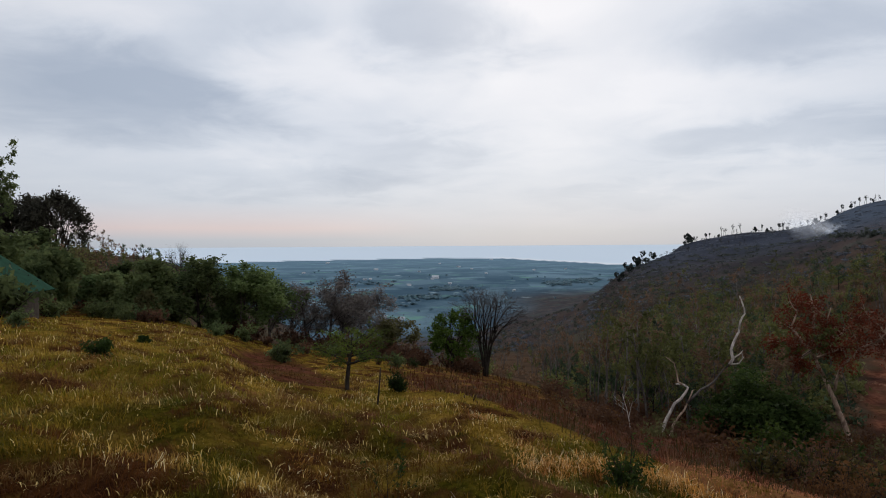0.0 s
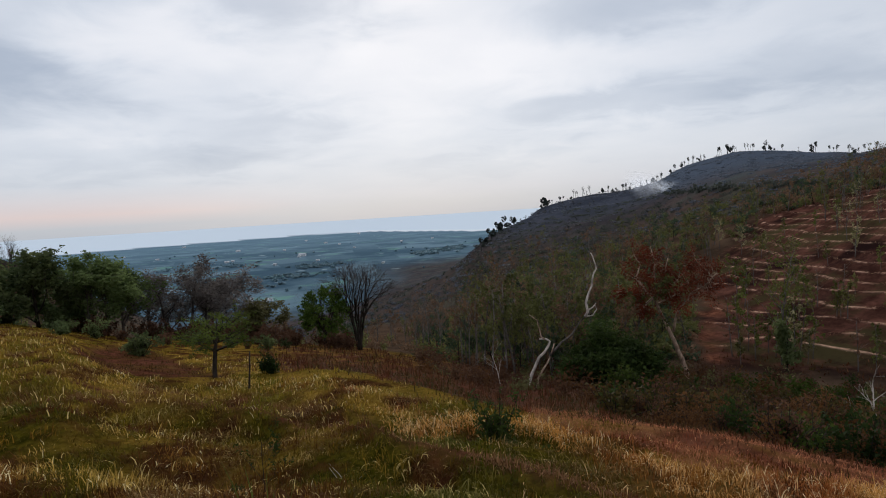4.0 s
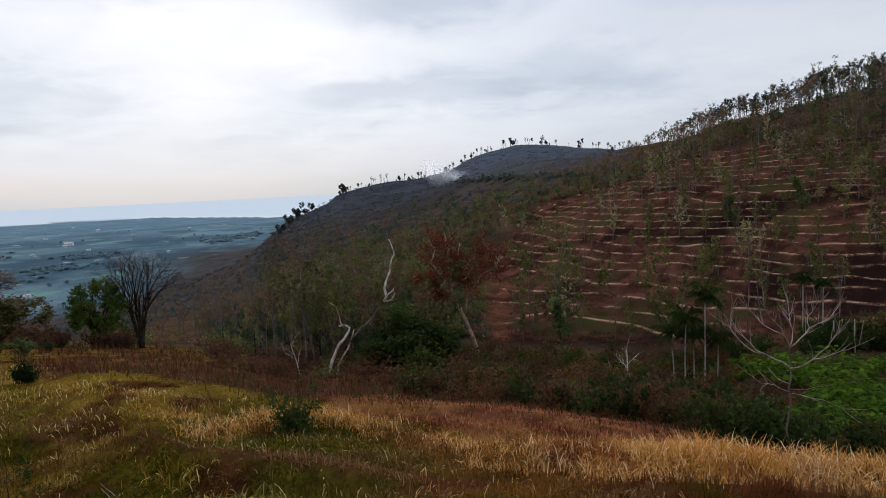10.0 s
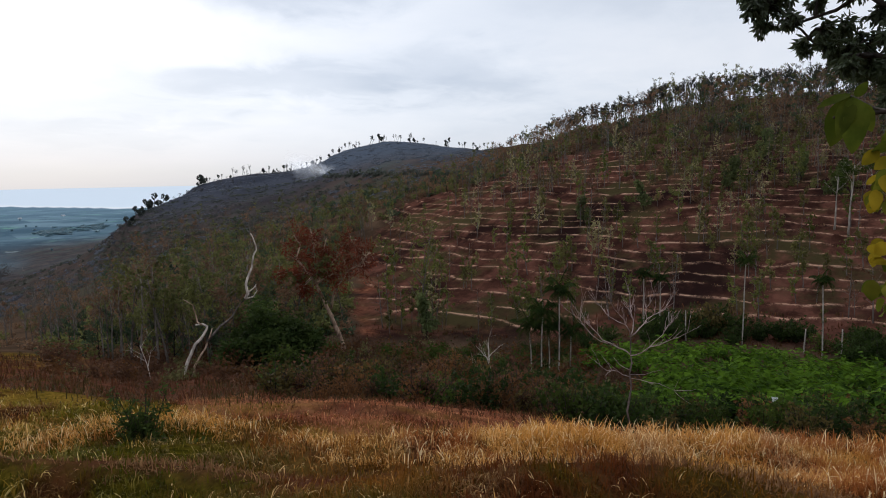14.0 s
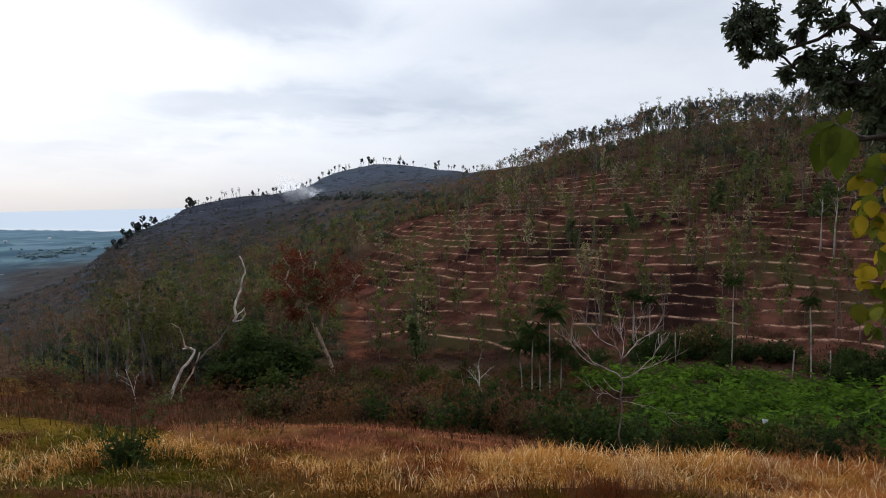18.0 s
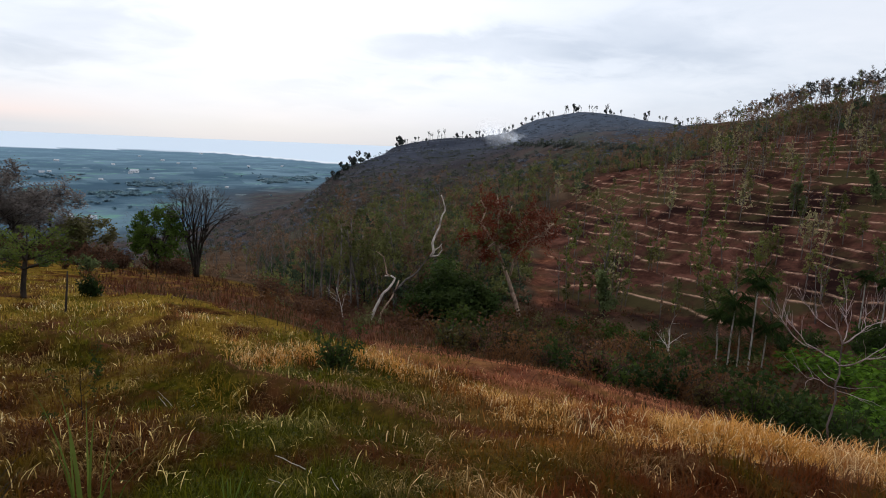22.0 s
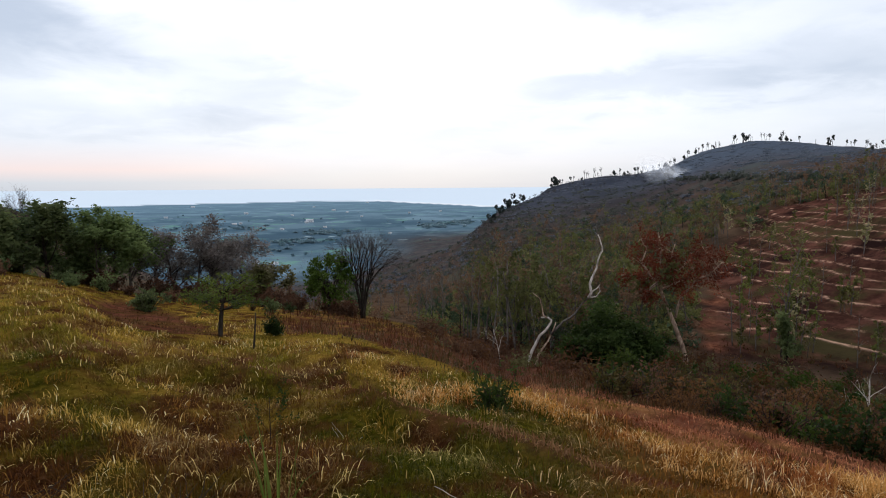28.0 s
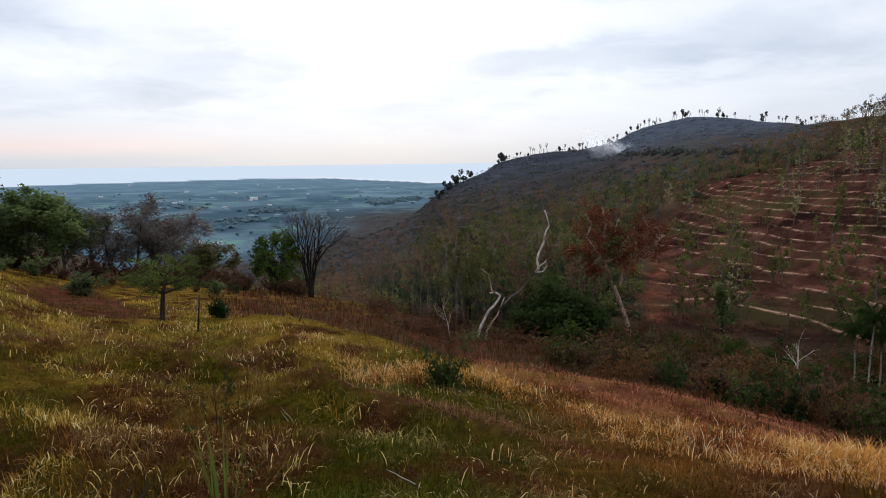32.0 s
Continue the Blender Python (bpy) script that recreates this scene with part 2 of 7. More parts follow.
def ground_material():
    m, N, L, b = material("hillside_ground")
    pos = N.new("ShaderNodeNewGeometry").outputs["Position"]
    za, zb, zc = attribute(N, "cover"), attribute(N, "far_cover"), attribute(N, "lip")
    sa, sb = N.new("ShaderNodeSeparateColor"), N.new("ShaderNodeSeparateColor")
    L.new(za.outputs["Color"], sa.inputs[0]); L.new(zb.outputs["Color"], sb.inputs[0])
    # grassland: green, straw and red-brown patches
    green = mixer(N, L, noisy(N, L, 9.0, 0.35, 0.7, vec=pos), (0.030, 0.028, 0.003), (0.095, 0.075, 0.008))
    straw = mixer(N, L, noisy(N, L, 14.0, 0.3, 0.7, vec=pos), (0.150, 0.085, 0.012), (0.30, 0.185, 0.036))
    earth = mixer(N, L, noisy(N, L, 5.0, 0.3, 0.7, vec=pos), (0.030, 0.011, 0.005), (0.085, 0.034, 0.012))
    dry = attribute(N, "dryness")
    lot = N.new("ShaderNodeMath"); lot.operation = "MULTIPLY_ADD"; lot.inputs[1].default_value = 0.75; lot.use_clamp = True
    sub = N.new("ShaderNodeMath"); sub.operation = "SUBTRACT"; sub.inputs[1].default_value = 0.22
    L.new(dry.outputs["Fac"], lot.inputs[0]); L.new(noisy(N, L, 0.45, 0.40, 0.66, 6, pos), sub.inputs[0]); L.new(sub.outputs[0], lot.inputs[2])
    g1 = mixer(N, L, lot.outputs[0], green, straw)
    g2 = mixer(N, L, noisy(N, L, 0.8, 0.48, 0.62, 6, pos), g1, earth)
    g2 = mixer(N, L, noisy(N, L, 0.27, 0.54, 0.64, 7, pos, 0.65), g2, earth)
    # terraces: dug red-brown soil with straw on the lips
    soil = mixer(N, L, noisy(N, L, 0.35, 0.35, 0.7, 8, pos, 0.7), (0.042, 0.018, 0.013), (0.160, 0.068, 0.048))
    soil = mixer(N, L, noisy(N, L, 0.11, 0.48, 0.62, 8, pos, 0.7), soil, (0.060, 0.048, 0.022))
    soil = mixer(N, L, noisy(N, L, 0.06, 0.50, 0.62, 8, pos, 0.7), soil, (0.022, 0.011, 0.010))
    lipn = N.new("ShaderNodeMath"); lipn.operation = "MULTIPLY"
    L.new(zc.outputs["Fac"], lipn.inputs[0]); L.new(noisy(N, L, 0.7, 0.43, 0.60, 8, pos, 0.75), lipn.inputs[1])
    terrace = mixer(N, L, lipn.outputs[0], soil, (0.68, 0.41, 0.29))
    # floor of the dry woods
    woods = mixer(N, L, noisy(N, L, 0.09, 0.36, 0.66, 9, pos, 0.7), (0.040, 0.027, 0.018), (0.105, 0.066, 0.043))
    woods = mixer(N, L, noisy(N, L, 0.035, 0.50, 0.66, 8, pos, 0.7), woods, (0.070, 0.072, 0.048))
    dark_red = mixer(N, L, noisy(N, L, 1.6, 0.35, 0.68, 8, pos, 0.7), (0.055, 0.019, 0.012), (0.155, 0.058, 0.034))
    red = mixer(N, L, noisy(N, L, 2.1, 0.35, 0.66, 8, pos, 0.7), (0.120, 0.038, 0.021), (0.36, 0.145, 0.080))
    red = mixer(N, L, dry.outputs["Fac"], dark_red, red)
    # the plain by the sea: fields, groves, their colours blued by painted haze
    vor = N.new("ShaderNodeTexVoronoi"); vor.inputs["Scale"].default_value = 0.011
    mpv = N.new("ShaderNodeMapping"); mpv.inputs["Scale"].default_value = (0.9, 0.7, 0.0)
    L.new(pos, mpv.inputs[0]); L.new(mpv.outputs[0], vor.inputs["Vector"])
    pr = N.new("ShaderNodeSeparateColor"); L.new(vor.outputs["Color"], pr.inputs[0])
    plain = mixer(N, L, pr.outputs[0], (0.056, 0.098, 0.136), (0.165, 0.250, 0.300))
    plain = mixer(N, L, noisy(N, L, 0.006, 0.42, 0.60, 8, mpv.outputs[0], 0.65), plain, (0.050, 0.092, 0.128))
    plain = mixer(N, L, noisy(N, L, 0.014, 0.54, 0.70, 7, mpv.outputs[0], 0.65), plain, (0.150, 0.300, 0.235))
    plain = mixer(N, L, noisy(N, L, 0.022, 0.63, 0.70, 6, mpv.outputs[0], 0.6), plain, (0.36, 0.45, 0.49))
    # haze put in as colour: paler and bluer towards the coast
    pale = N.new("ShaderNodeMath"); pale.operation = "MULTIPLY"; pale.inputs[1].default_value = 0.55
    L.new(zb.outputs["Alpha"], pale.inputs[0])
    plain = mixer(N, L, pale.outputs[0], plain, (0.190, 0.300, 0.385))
    # far hill: blue-grey air haze painted into the ground, stronger on the peak
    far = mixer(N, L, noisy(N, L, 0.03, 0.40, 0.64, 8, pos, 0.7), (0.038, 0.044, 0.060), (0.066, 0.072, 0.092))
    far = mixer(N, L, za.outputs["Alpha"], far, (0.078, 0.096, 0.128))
    # sea with haze paled into its colour, whiter along the surf
    sea = mixer(N, L, zc.outputs["Fac"], (0.70, 0.79, 0.87), (0.85, 0.88, 0.9))
    c = mixer(N, L, sa.outputs[2], g2, woods)
    c = mixer(N, L, sa.outputs[1], c, terrace)
    c = mixer(N, L, sa.outputs[0], c, red)
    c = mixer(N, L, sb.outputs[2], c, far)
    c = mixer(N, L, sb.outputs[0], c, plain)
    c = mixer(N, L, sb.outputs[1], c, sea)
    L.new(c, b.inputs["Base Color"])
    b.inputs["Roughness"].default_value = 0.9
    b.inputs["Specular IOR Level"].default_value = 0.0
    bump = N.new("ShaderNodeBump"); bump.inputs["Strength"].default_value, bump.inputs["Distance"].default_value = 0.6, 0.12
    L.new(noisy(N, L, 6.0, 0.2, 0.8, 8, pos, 0.7), bump.inputs["Height"])
    L.new(bump.outputs[0], b.inputs["Normal"])
    return m


# ---------------------------------------------------------------- the land
# Bearings in degrees to the right of the first view, distances in metres, and the angle of the ground below or above eye level.
LIP = [(-180, 30, 2), (-100, 34, 2), (-50, 36, -3.0), (-35, 34, -5.4), (-24, 32, -7.2), (-20, 29, -7.9), (-17, 22, -10.7), (-12, 21, -12.3), (-8, 20, -13.4),
       (-4, 19, -13.8), (0, 17, -14.1), (5, 14.5, -15.6), (10, 12.5, -17.4), (16, 11.5, -18.6), (24, 10.5, -20.5), (32, 9, -21.9),
       (40, 8, -23.2), (50, 8, -23.6), (60, 8, -23.8), (75, 8, -22.6), (95, 8, -20), (130, 14, -8), (180, 30, 2)]
BENCH = [(-180, 46, 4), (-100, 46, 3), (-50, 46, -2.0), (-35, 46, -4.9), (-24, 46, -6.5), (-20, 45, -7.6), (-17, 36, -9.9), (-12, 38, -10.8), (-8, 38, -11.4),
         (-4, 38, -11.9), (0, 36, -12.6), (5, 32, -13.6), (10, 28, -15.1), (16, 22, -18.0), (24, 18, -18.5), (32, 16, -19.6),
         (40, 15, -20.7), (50, 15, -21.7), (60, 16, -22.8), (75, 16, -21.4), (95, 16, -17), (130, 30, -3), (180, 46, 4)]
VALLEY = [(-180, 60, 5), (-100, 60, 4), (-50, 60, -1.0), (-35, 60, -4.3), (-24, 60, -6.0), (-20, 60, -7.1), (-15, 60, -8.6), (-8, 60, -9.7), (-1, 60, -10.8),
          (4, 60, -11.7), (8, 58, -12.7), (16, 45, -15.2), (24, 40, -16.2), (32, 38, -17.2), (40, 34, -18.6), (50, 30, -19.7),
          (60, 28, -20.3), (75, 28, -19.2), (95, 30, -15), (130, 50, -1), (180, 60, 5)]
FOOT = [(-180, 110, 6), (-100, 110, 5), (-50, 110, 1.0), (-35, 110, -1.0), (-28, 110, -3.2), (-24, 110, -5.6), (-20, 110, -7.6), (-15, 110, -9.4), (-8, 110, -10.8),
        (-1, 110, -11.1), (4, 110, -11.1), (8, 110, -11.2), (16, 75, -12.4), (24, 62, -13.3), (32, 56, -13.9), (40, 57, -14.4),
        (50, 55, -14.8), (60, 52, -13.9), (75, 54, -13.6), (95, 60, -11), (130, 90, 1), (180, 110, 6)]
SLOPE = [(-180, 170, 7), (-100, 170, 6), (-50, 160, 2.0), (-35, 160, 0.4), (-29.6, 170, -0.3), (-25, 200, -0.95), (-23, 210, -1.35), (-20, 220, -3.1), (-17, 240, -5.2),
         (-12, 260, -8.3), (-8, 260, -9.6), (0, 260, -9.4), (8, 260, -8.2), (12, 240, -7.2), (16, 150, -6.8), (20, 140, -6.2),
         (24, 130, -6.0), (32, 110, -5.8), (40, 105, -3.8), (50, 100, -1.5), (60, 98, -0.5), (75, 98, 0.0), (95, 98, 1), (130, 140, 4), (180, 170, 7)]
CREST = [(-180, 240, 8), (-100, 240, 7), (-50, 240, 2.0), (-35, 240, -0.4), (-25, 320, -3.5), (-20, 360, -6.0), (-12, 420, -8.9), (0, 480, -8.6), (8, 450, -6.7),
         (12, 400, -5.5), (14, 300, -4.0), (15.7, 250, -2.6), (18, 270, -1.7), (21, 360, -0.2), (23.3, 430, 0.5), (28, 470, 0.8),
         (31, 520, 1.3), (33, 620, 2.2), (37.4, 700, 2.6), (42.5, 640, 2.1), (45.5, 300, 2.2), (50, 170, 2.9), (53, 155, 3.7),
         (58, 150, 4.4), (62, 150, 5.15), (67, 150, 5.6), (75, 150, 5.7), (95, 150, 6), (130, 200, 7), (180, 240, 8)]
COAST = [(-180, 3100), (-20, 3069), (-12, 3300), (-1, 3580), (5, 3560), (9.5, 2900), (15, 2400), (30, 2300), (180, 3100)]
PLAIN_Z = -75.0


def along(table, az, k):
    t = np.array(table, float)
    return np.interp(az, t[:, 0], t[:, k])


AZ = np.concatenate([np.arange(-180, -42, 2.0), np.arange(-42, 33, 0.46), np.arange(33, 78, 0.24), np.arange(78, 86, 0.46), np.arange(86, 180.1, 2.0)])
AZ[-1] = 180.0


def blur(v, width=1.2):
    """A light smoothing over the bearings."""
    k = np.arange(-3, 3.01, 0.5)
    w = np.exp(-k * k / 2)
    out = sum(wi * np.interp(AZ + ki * width, AZ, v) for ki, wi in zip(k, w)) / w.sum()
    return np.where((AZ > 41) & (AZ < 48), 0.5 * (out + v), out)


def profile():
    """Distances and heights of the land's rings at every bearing."""
    rs, zs = [np.full_like(AZ, 0.0005), np.full_like(AZ, 2.4)], [np.full_like(AZ, -1.58)]
    zs.append(-1.70 + 0.10 * np.cos(np.radians(AZ + 130)))
    for tab in (LIP, BENCH, VALLEY, FOOT, SLOPE, CREST):
        r, e = blur(along(tab, AZ, 1)), blur(along(tab, AZ, 2), 0.8)
        rs.append(r)
        zs.append(r * np.tan(np.radians(e)))
    top = zs[-1]
    rs.append(rs[-1] * 1.22 + 40)
    zs.append(np.maximum(np.minimum(top - 0.20 * (rs[-1] - rs[-2]), top), PLAIN_Z - 4))
    rs.append(np.full_like(AZ, 1500.0))
    zs.append(np.full_like(AZ, PLAIN_Z))
    return np.array(rs), np.array(zs)


RING_R, RING_Z = profile()
RADII = np.unique(np.concatenate([[0.0005], np.geomspace(0.3, 8, 60), np.linspace(8, 30, 120), np.linspace(30, 50, 50), np.arange(50, 116, 0.2), np.arange(116, 135, 0.38),
                                  np.geomspace(135, 750, 70), np.geomspace(750, 4900, 60)]))
STEP = 0.82


def smooth_heights():
    """Monotone cubic through the rings, over the logarithm of the distance."""
    H = np.empty((len(AZ), len(RADII)))
    q = np.log(RADII)
    for i in range(len(AZ)):
        x, y = np.log(RING_R[:, i]), RING_Z[:, i]
        h, d = np.diff(x), np.diff(y) / np.diff(x)
        m = np.zeros_like(y)
        s = d[1:] * d[:-1] > 0
        w1, w2 = 2 * h[1:] + h[:-1], h[1:] + 2 * h[:-1]
        m[1:-1][s] = ((w1 + w2)[s]) / (w1[s] / d[:-1][s] + w2[s] / d[1:][s])
        m[0], m[-1] = d[0], 0
        j = np.clip(np.searchsorted(x, q) - 1, 0, len(h) - 1)
        t = np.clip((q - x[j]) / h[j], 0, 1)
        H[i] = ((2 * t**3 - 3 * t**2 + 1) * y[j] + (t**3 - 2 * t**2 + t) * h[j] * m[j]
                + (-2 * t**3 + 3 * t**2) * y[j + 1] + (t**3 - t**2) * h[j] * m[j + 1])
    return H


def waves(x, y, size, seed):
    """Cheap smooth unevenness from a few crossed waves, about -1 to 1."""
    rng = np.random.RandomState(seed)
    out = 0
    for k in range(9):
        a, p, f = rng.uniform(0, 6.283), rng.uniform(0, 6.283), rng.uniform(0.5, 1.9)
        out = out + np.sin((x * math.cos(a) + y * math.sin(a)) * f * 6.283 / size + p) / (0.6 + f)
    return out / 4.0


def ramp01(v, lo, hi):
    t = np.clip((v - lo) / (hi - lo), 0, 1)
    return t * t * (3 - 2 * t)


def hollow_in(az, el):
    """The dark hollow behind the grassy mound, by bearing and height angle."""
    lo = np.interp(az, [-20, -18.7, -17.4, -15, -12, -9, -7.5], [-8.6, -9.6, -10.7, -11.9, -12.7, -13.3, -13.6])
    hi = np.interp(az, [-20, -18, -16.4, -13.6, -11, -8.3, -7.5], [-8.6, -8.9, -8.9, -9.8, -11.2, -12.6, -13.6])
    return ramp01(el, lo, lo + 0.35) * (1 - ramp01(el, hi - 0.15, hi + 0.2)) * ramp01(hi - lo, 0.1, 0.4)


def bank_at(az, x, y):
    """Distance of the low earth bank that runs across the slope."""
    return np.interp(az, [-44, -24, -18, -12, -6, -3, 2, 5.5, 7, 15, 23, 31, 40, 88], [12.8, 12.4, 12.2, 11.8, 10.9, 9.9, 8.1, 6.9, 6.5, 5.7, 5.3, 4.95, 4.75, 4.5]) + 0.10 * waves(x, y, 3, 12)


def lay_land():
    A, R = np.meshgrid(AZ, RADII, indexing="ij")
    X, Y = R * np.sin(np.radians(A)), R * np.cos(np.radians(A))
    Z = smooth_heights()
    lip_r = np.interp(A, AZ, RING_R[2])
    near = 1 - ramp01(R, 40, 90)
    Z = Z + near * ramp01(R, 1.5, 6) * (0.05 * waves(X, Y, 2.2, 1) + 0.12 * waves(X, Y, 7, 2))
    # old plough ridges that run down across the grass slope
    Z = Z + near * ramp01(R, 3, 5) * (1 - ramp01(R, 14, 24)) * 0.15 * np.sin(6.283 * (0.45 * X + Y * 0.95 + 0.4 * waves(X, Y, 9, 5)) / 3.1)
    bank_r = bank_at(A, X, Y)
    bank = R - bank_r
    Z = Z + 0.20 * np.exp(-(bank / 0.45) ** 2) * (A > -60) * (A < 100)
    bank2 = R - bank_r * 1.28 - 0.15 * waves(X, Y, 4, 13)
    Z = Z + 0.10 * np.exp(-(bank2 / 0.5) ** 2) * (A > -60) * (A < 30)
    El0 = np.degrees(np.arctan2(Z, R))
    hollow = hollow_in(A, El0 + 0.10 * waves(X, Y, 6, 26)) * ramp01(R, 13, 15)
    Z = Z + 0.22 * np.exp(-((R - lip_r * 1.02) / (lip_r * 0.09)) ** 2) * ramp01(A, -21, -18) * (1 - ramp01(A, -8, -4))
    Z = Z - 0.18 * hollow
    hill = ramp01(R, 60, 130) * (1 - ramp01(R, 700, 1200))
    Z = Z + hill * (1.6 * waves(X, Y, 60, 3) + 0.7 * waves(X, Y, 22, 4)) * np.clip(R / 220, 0.25, 1.4) * 0.6
    # terraces dug into the opposite hill
    steep = np.gradient(Z, RADII, axis=1)
    El = np.degrees(np.arctan2(Z, R))
    left = np.interp(El, [-15, -10.5, -7, -2.5, -0.6, 1.5, 2.6], [34.2, 33.6, 34.6, 37.0, 42.0, 50.0, 57.0])
    ter = ramp01(A + 0.8 * waves(X, Y, 14, 6), left - 0.5, left + 0.9) * ramp01(El, -15.0, -13.6) * (1 - ramp01(El + 0.5 * waves(X, Y, 30, 9), 2.0, 3.0)) * ramp01(R, 51, 56) * (A < 100)
    lev = (Z + 0.55 * waves(X, Y, 22, 7) + 0.22 * waves(X, Y, 6, 8)) / STEP
    fr = lev - np.floor(lev)
    stepped = np.where(fr < 0.42, fr * 0.12 / 0.42, 0.12 + (fr - 0.42) * 0.88 / 0.58)
    Z = Z + ter * (stepped - fr) * STEP
    lip = ter * np.exp(-((fr - 0.985) / 0.05) ** 2) + ter * np.exp(-(fr / 0.025) ** 2)
    lip = lip * ramp01(steep, 0.04, 0.12)
    coast = np.interp(A, [c[0] for c in COAST], [c[1] for c in COAST])
    sea = ramp01(R + 30 * waves(X, Y, 400, 10), coast - 8, coast + 8)
    lip = np.where(R > 1800, np.exp(-((R - coast - 45) / 55) ** 2) * ramp01(A, 2, 6), lip)
    t = np.clip((R - coast) / (4900 - coast), 0, 1)
    Z = np.where(R > coast, PLAIN_Z + (PLAIN_Z * -1 - 5.0) * t ** 1.0, Z)
    # what covers the ground, from the plan
    valley = ramp01(A, 8, 15) * ramp01(R, lip_r * 1.9, lip_r * 2.4)
    woods = np.maximum(valley, ramp01(R, 58, 70))
    bare = ramp01(A, -5, 0) * (1 - ramp01(A, 20, 26)) * ramp01(R, lip_r * 1.25, lip_r * 1.5) * (1 - ramp01(R, 54, 62)) * (1 - 0.5 * ramp01(R, 30, 50))
    strip = ramp01(A, 20, 25) * (1 - ramp01(A, 55, 62)) * ramp01(R, lip_r * 0.95, lip_r * 1.05) * (1 - ramp01(R, lip_r * 2.0, lip_r * 2.5))
    scar = np.exp(-((A - 34.6 - 0.8 * waves(X, Y, 7, 27)) / 1.1) ** 2) * ramp01(El, -14.5, -13) * (1 - ramp01(El, -9.5, -7.5)) * (R > 45)
    banks = np.maximum(np.maximum(hollow, scar * np.clip(0.4 + 0.8 * waves(X, Y, 5, 32), 0, 1)), np.maximum(np.exp(-((bank - 0.25) / 0.30) ** 2), 0.8 * np.exp(-((bank2 - 0.3) / 0.35) ** 2) * (A < 30)) * 0.8)
    slope_red = ramp01(A, 18, 34) * (1 - ramp01(R, lip_r * 0.85, lip_r)) * ramp01(R, 1.5, 3) * 0.75 * (A < 100)
    banks = np.maximum(banks, slope_red * np.clip(0.8 + 0.7 * waves(X, Y, 2.6, 15), 0, 1))
    red = np.clip(np.maximum(np.maximum(bare, strip), banks) * (0.75 + 0.5 * waves(X, Y, 5, 11)), 0, 1)
    # plain, far and peak also mark where distance haze is coloured in
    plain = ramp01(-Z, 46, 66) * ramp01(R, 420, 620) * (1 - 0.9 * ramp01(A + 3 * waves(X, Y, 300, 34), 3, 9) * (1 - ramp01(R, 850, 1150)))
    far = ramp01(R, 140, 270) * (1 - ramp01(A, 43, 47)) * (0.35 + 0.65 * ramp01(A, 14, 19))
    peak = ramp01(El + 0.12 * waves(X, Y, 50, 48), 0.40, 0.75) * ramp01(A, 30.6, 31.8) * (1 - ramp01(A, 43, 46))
    n, k = A.shape
    verts = np.stack([X, Y, Z], -1).reshape(-1, 3)
    i, j = np.meshgrid(np.arange(n - 1), np.arange(k - 1), indexing="ij")
    v0 = (i * k + j).ravel()
    quads = np.stack([v0, v0 + k, v0 + k + 1, v0 + 1], -1)[:, ::-1]
    me = bpy.data.meshes.new("ground")
    me.vertices.add(len(verts)); me.vertices.foreach_set("co", verts.ravel())
    me.loops.add(quads.size); me.loops.foreach_set("vertex_index", quads.ravel().astype(np.int32))
    me.polygons.add(len(quads))
    me.polygons.foreach_set("loop_start", np.arange(0, quads.size, 4, dtype=np.int32))
    me.update(calc_edges=True)
    me.polygons.foreach_set("use_smooth", np.ones(len(quads), bool))
    # alpha of far_cover: painted haze of the plain, growing with distance
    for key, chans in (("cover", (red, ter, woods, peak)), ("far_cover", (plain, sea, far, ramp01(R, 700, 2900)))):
        at = me.attributes.new(key, "FLOAT_COLOR", "POINT")
        at.data.foreach_set("color", np.stack(chans, -1).ravel().astype(np.float32))
    at = me.attributes.new("lip", "FLOAT", "POINT")
    at.data.foreach_set("value", np.clip(lip, 0, 1).ravel().astype(np.float32))
    dry = np.maximum(ramp01(R, 9, 14) * (1 - ramp01(A, 4, 12)), ramp01(R, lip_r * 0.78, lip_r * 0.9) * ramp01(A, 0, 10)) * (0.75 + 0.3 * waves(X, Y, 6, 14)) * (1 - hollow) * (1 - bare)
    at = me.attributes.new("dryness", "FLOAT", "POINT")
    at.data.foreach_set("value", np.clip(dry, 0, 1).ravel().astype(np.float32))
    me.materials.append(ground_material())
    tagged(new("ground", me), "grassy hillside above a terraced valley and a hazy coastal plain", "ground", kind="structure")
    return Z, ter, lip


LAND_Z, LAND_TER, LAND_LIP = lay_land()


def height(x, y):
    """Height of the ground at a place."""
    a, r = math.degrees(math.atan2(x, y)), math.hypot(x, y)
    i = min(max(int(np.searchsorted(AZ, a)) - 1, 0), len(AZ) - 2)
    j = min(max(int(np.searchsorted(RADII, r)) - 1, 0), len(RADII) - 2)
    u = min(max((a - AZ[i]) / (AZ[i + 1] - AZ[i]), 0), 1)
    v = min(max((r - RADII[j]) / (RADII[j + 1] - RADII[j]), 0), 1)
    q = LAND_Z
    return float((q[i, j] * (1 - v) + q[i, j + 1] * v) * (1 - u) + (q[i + 1, j] * (1 - v) + q[i + 1, j + 1] * v) * u)


def spot(az, r, sink=0.0):
    """The point of the ground at a bearing and distance."""
    x, y = r * math.sin(radians(az)), r * math.cos(radians(az))
    return Vector((x, y, height(x, y) - sink))

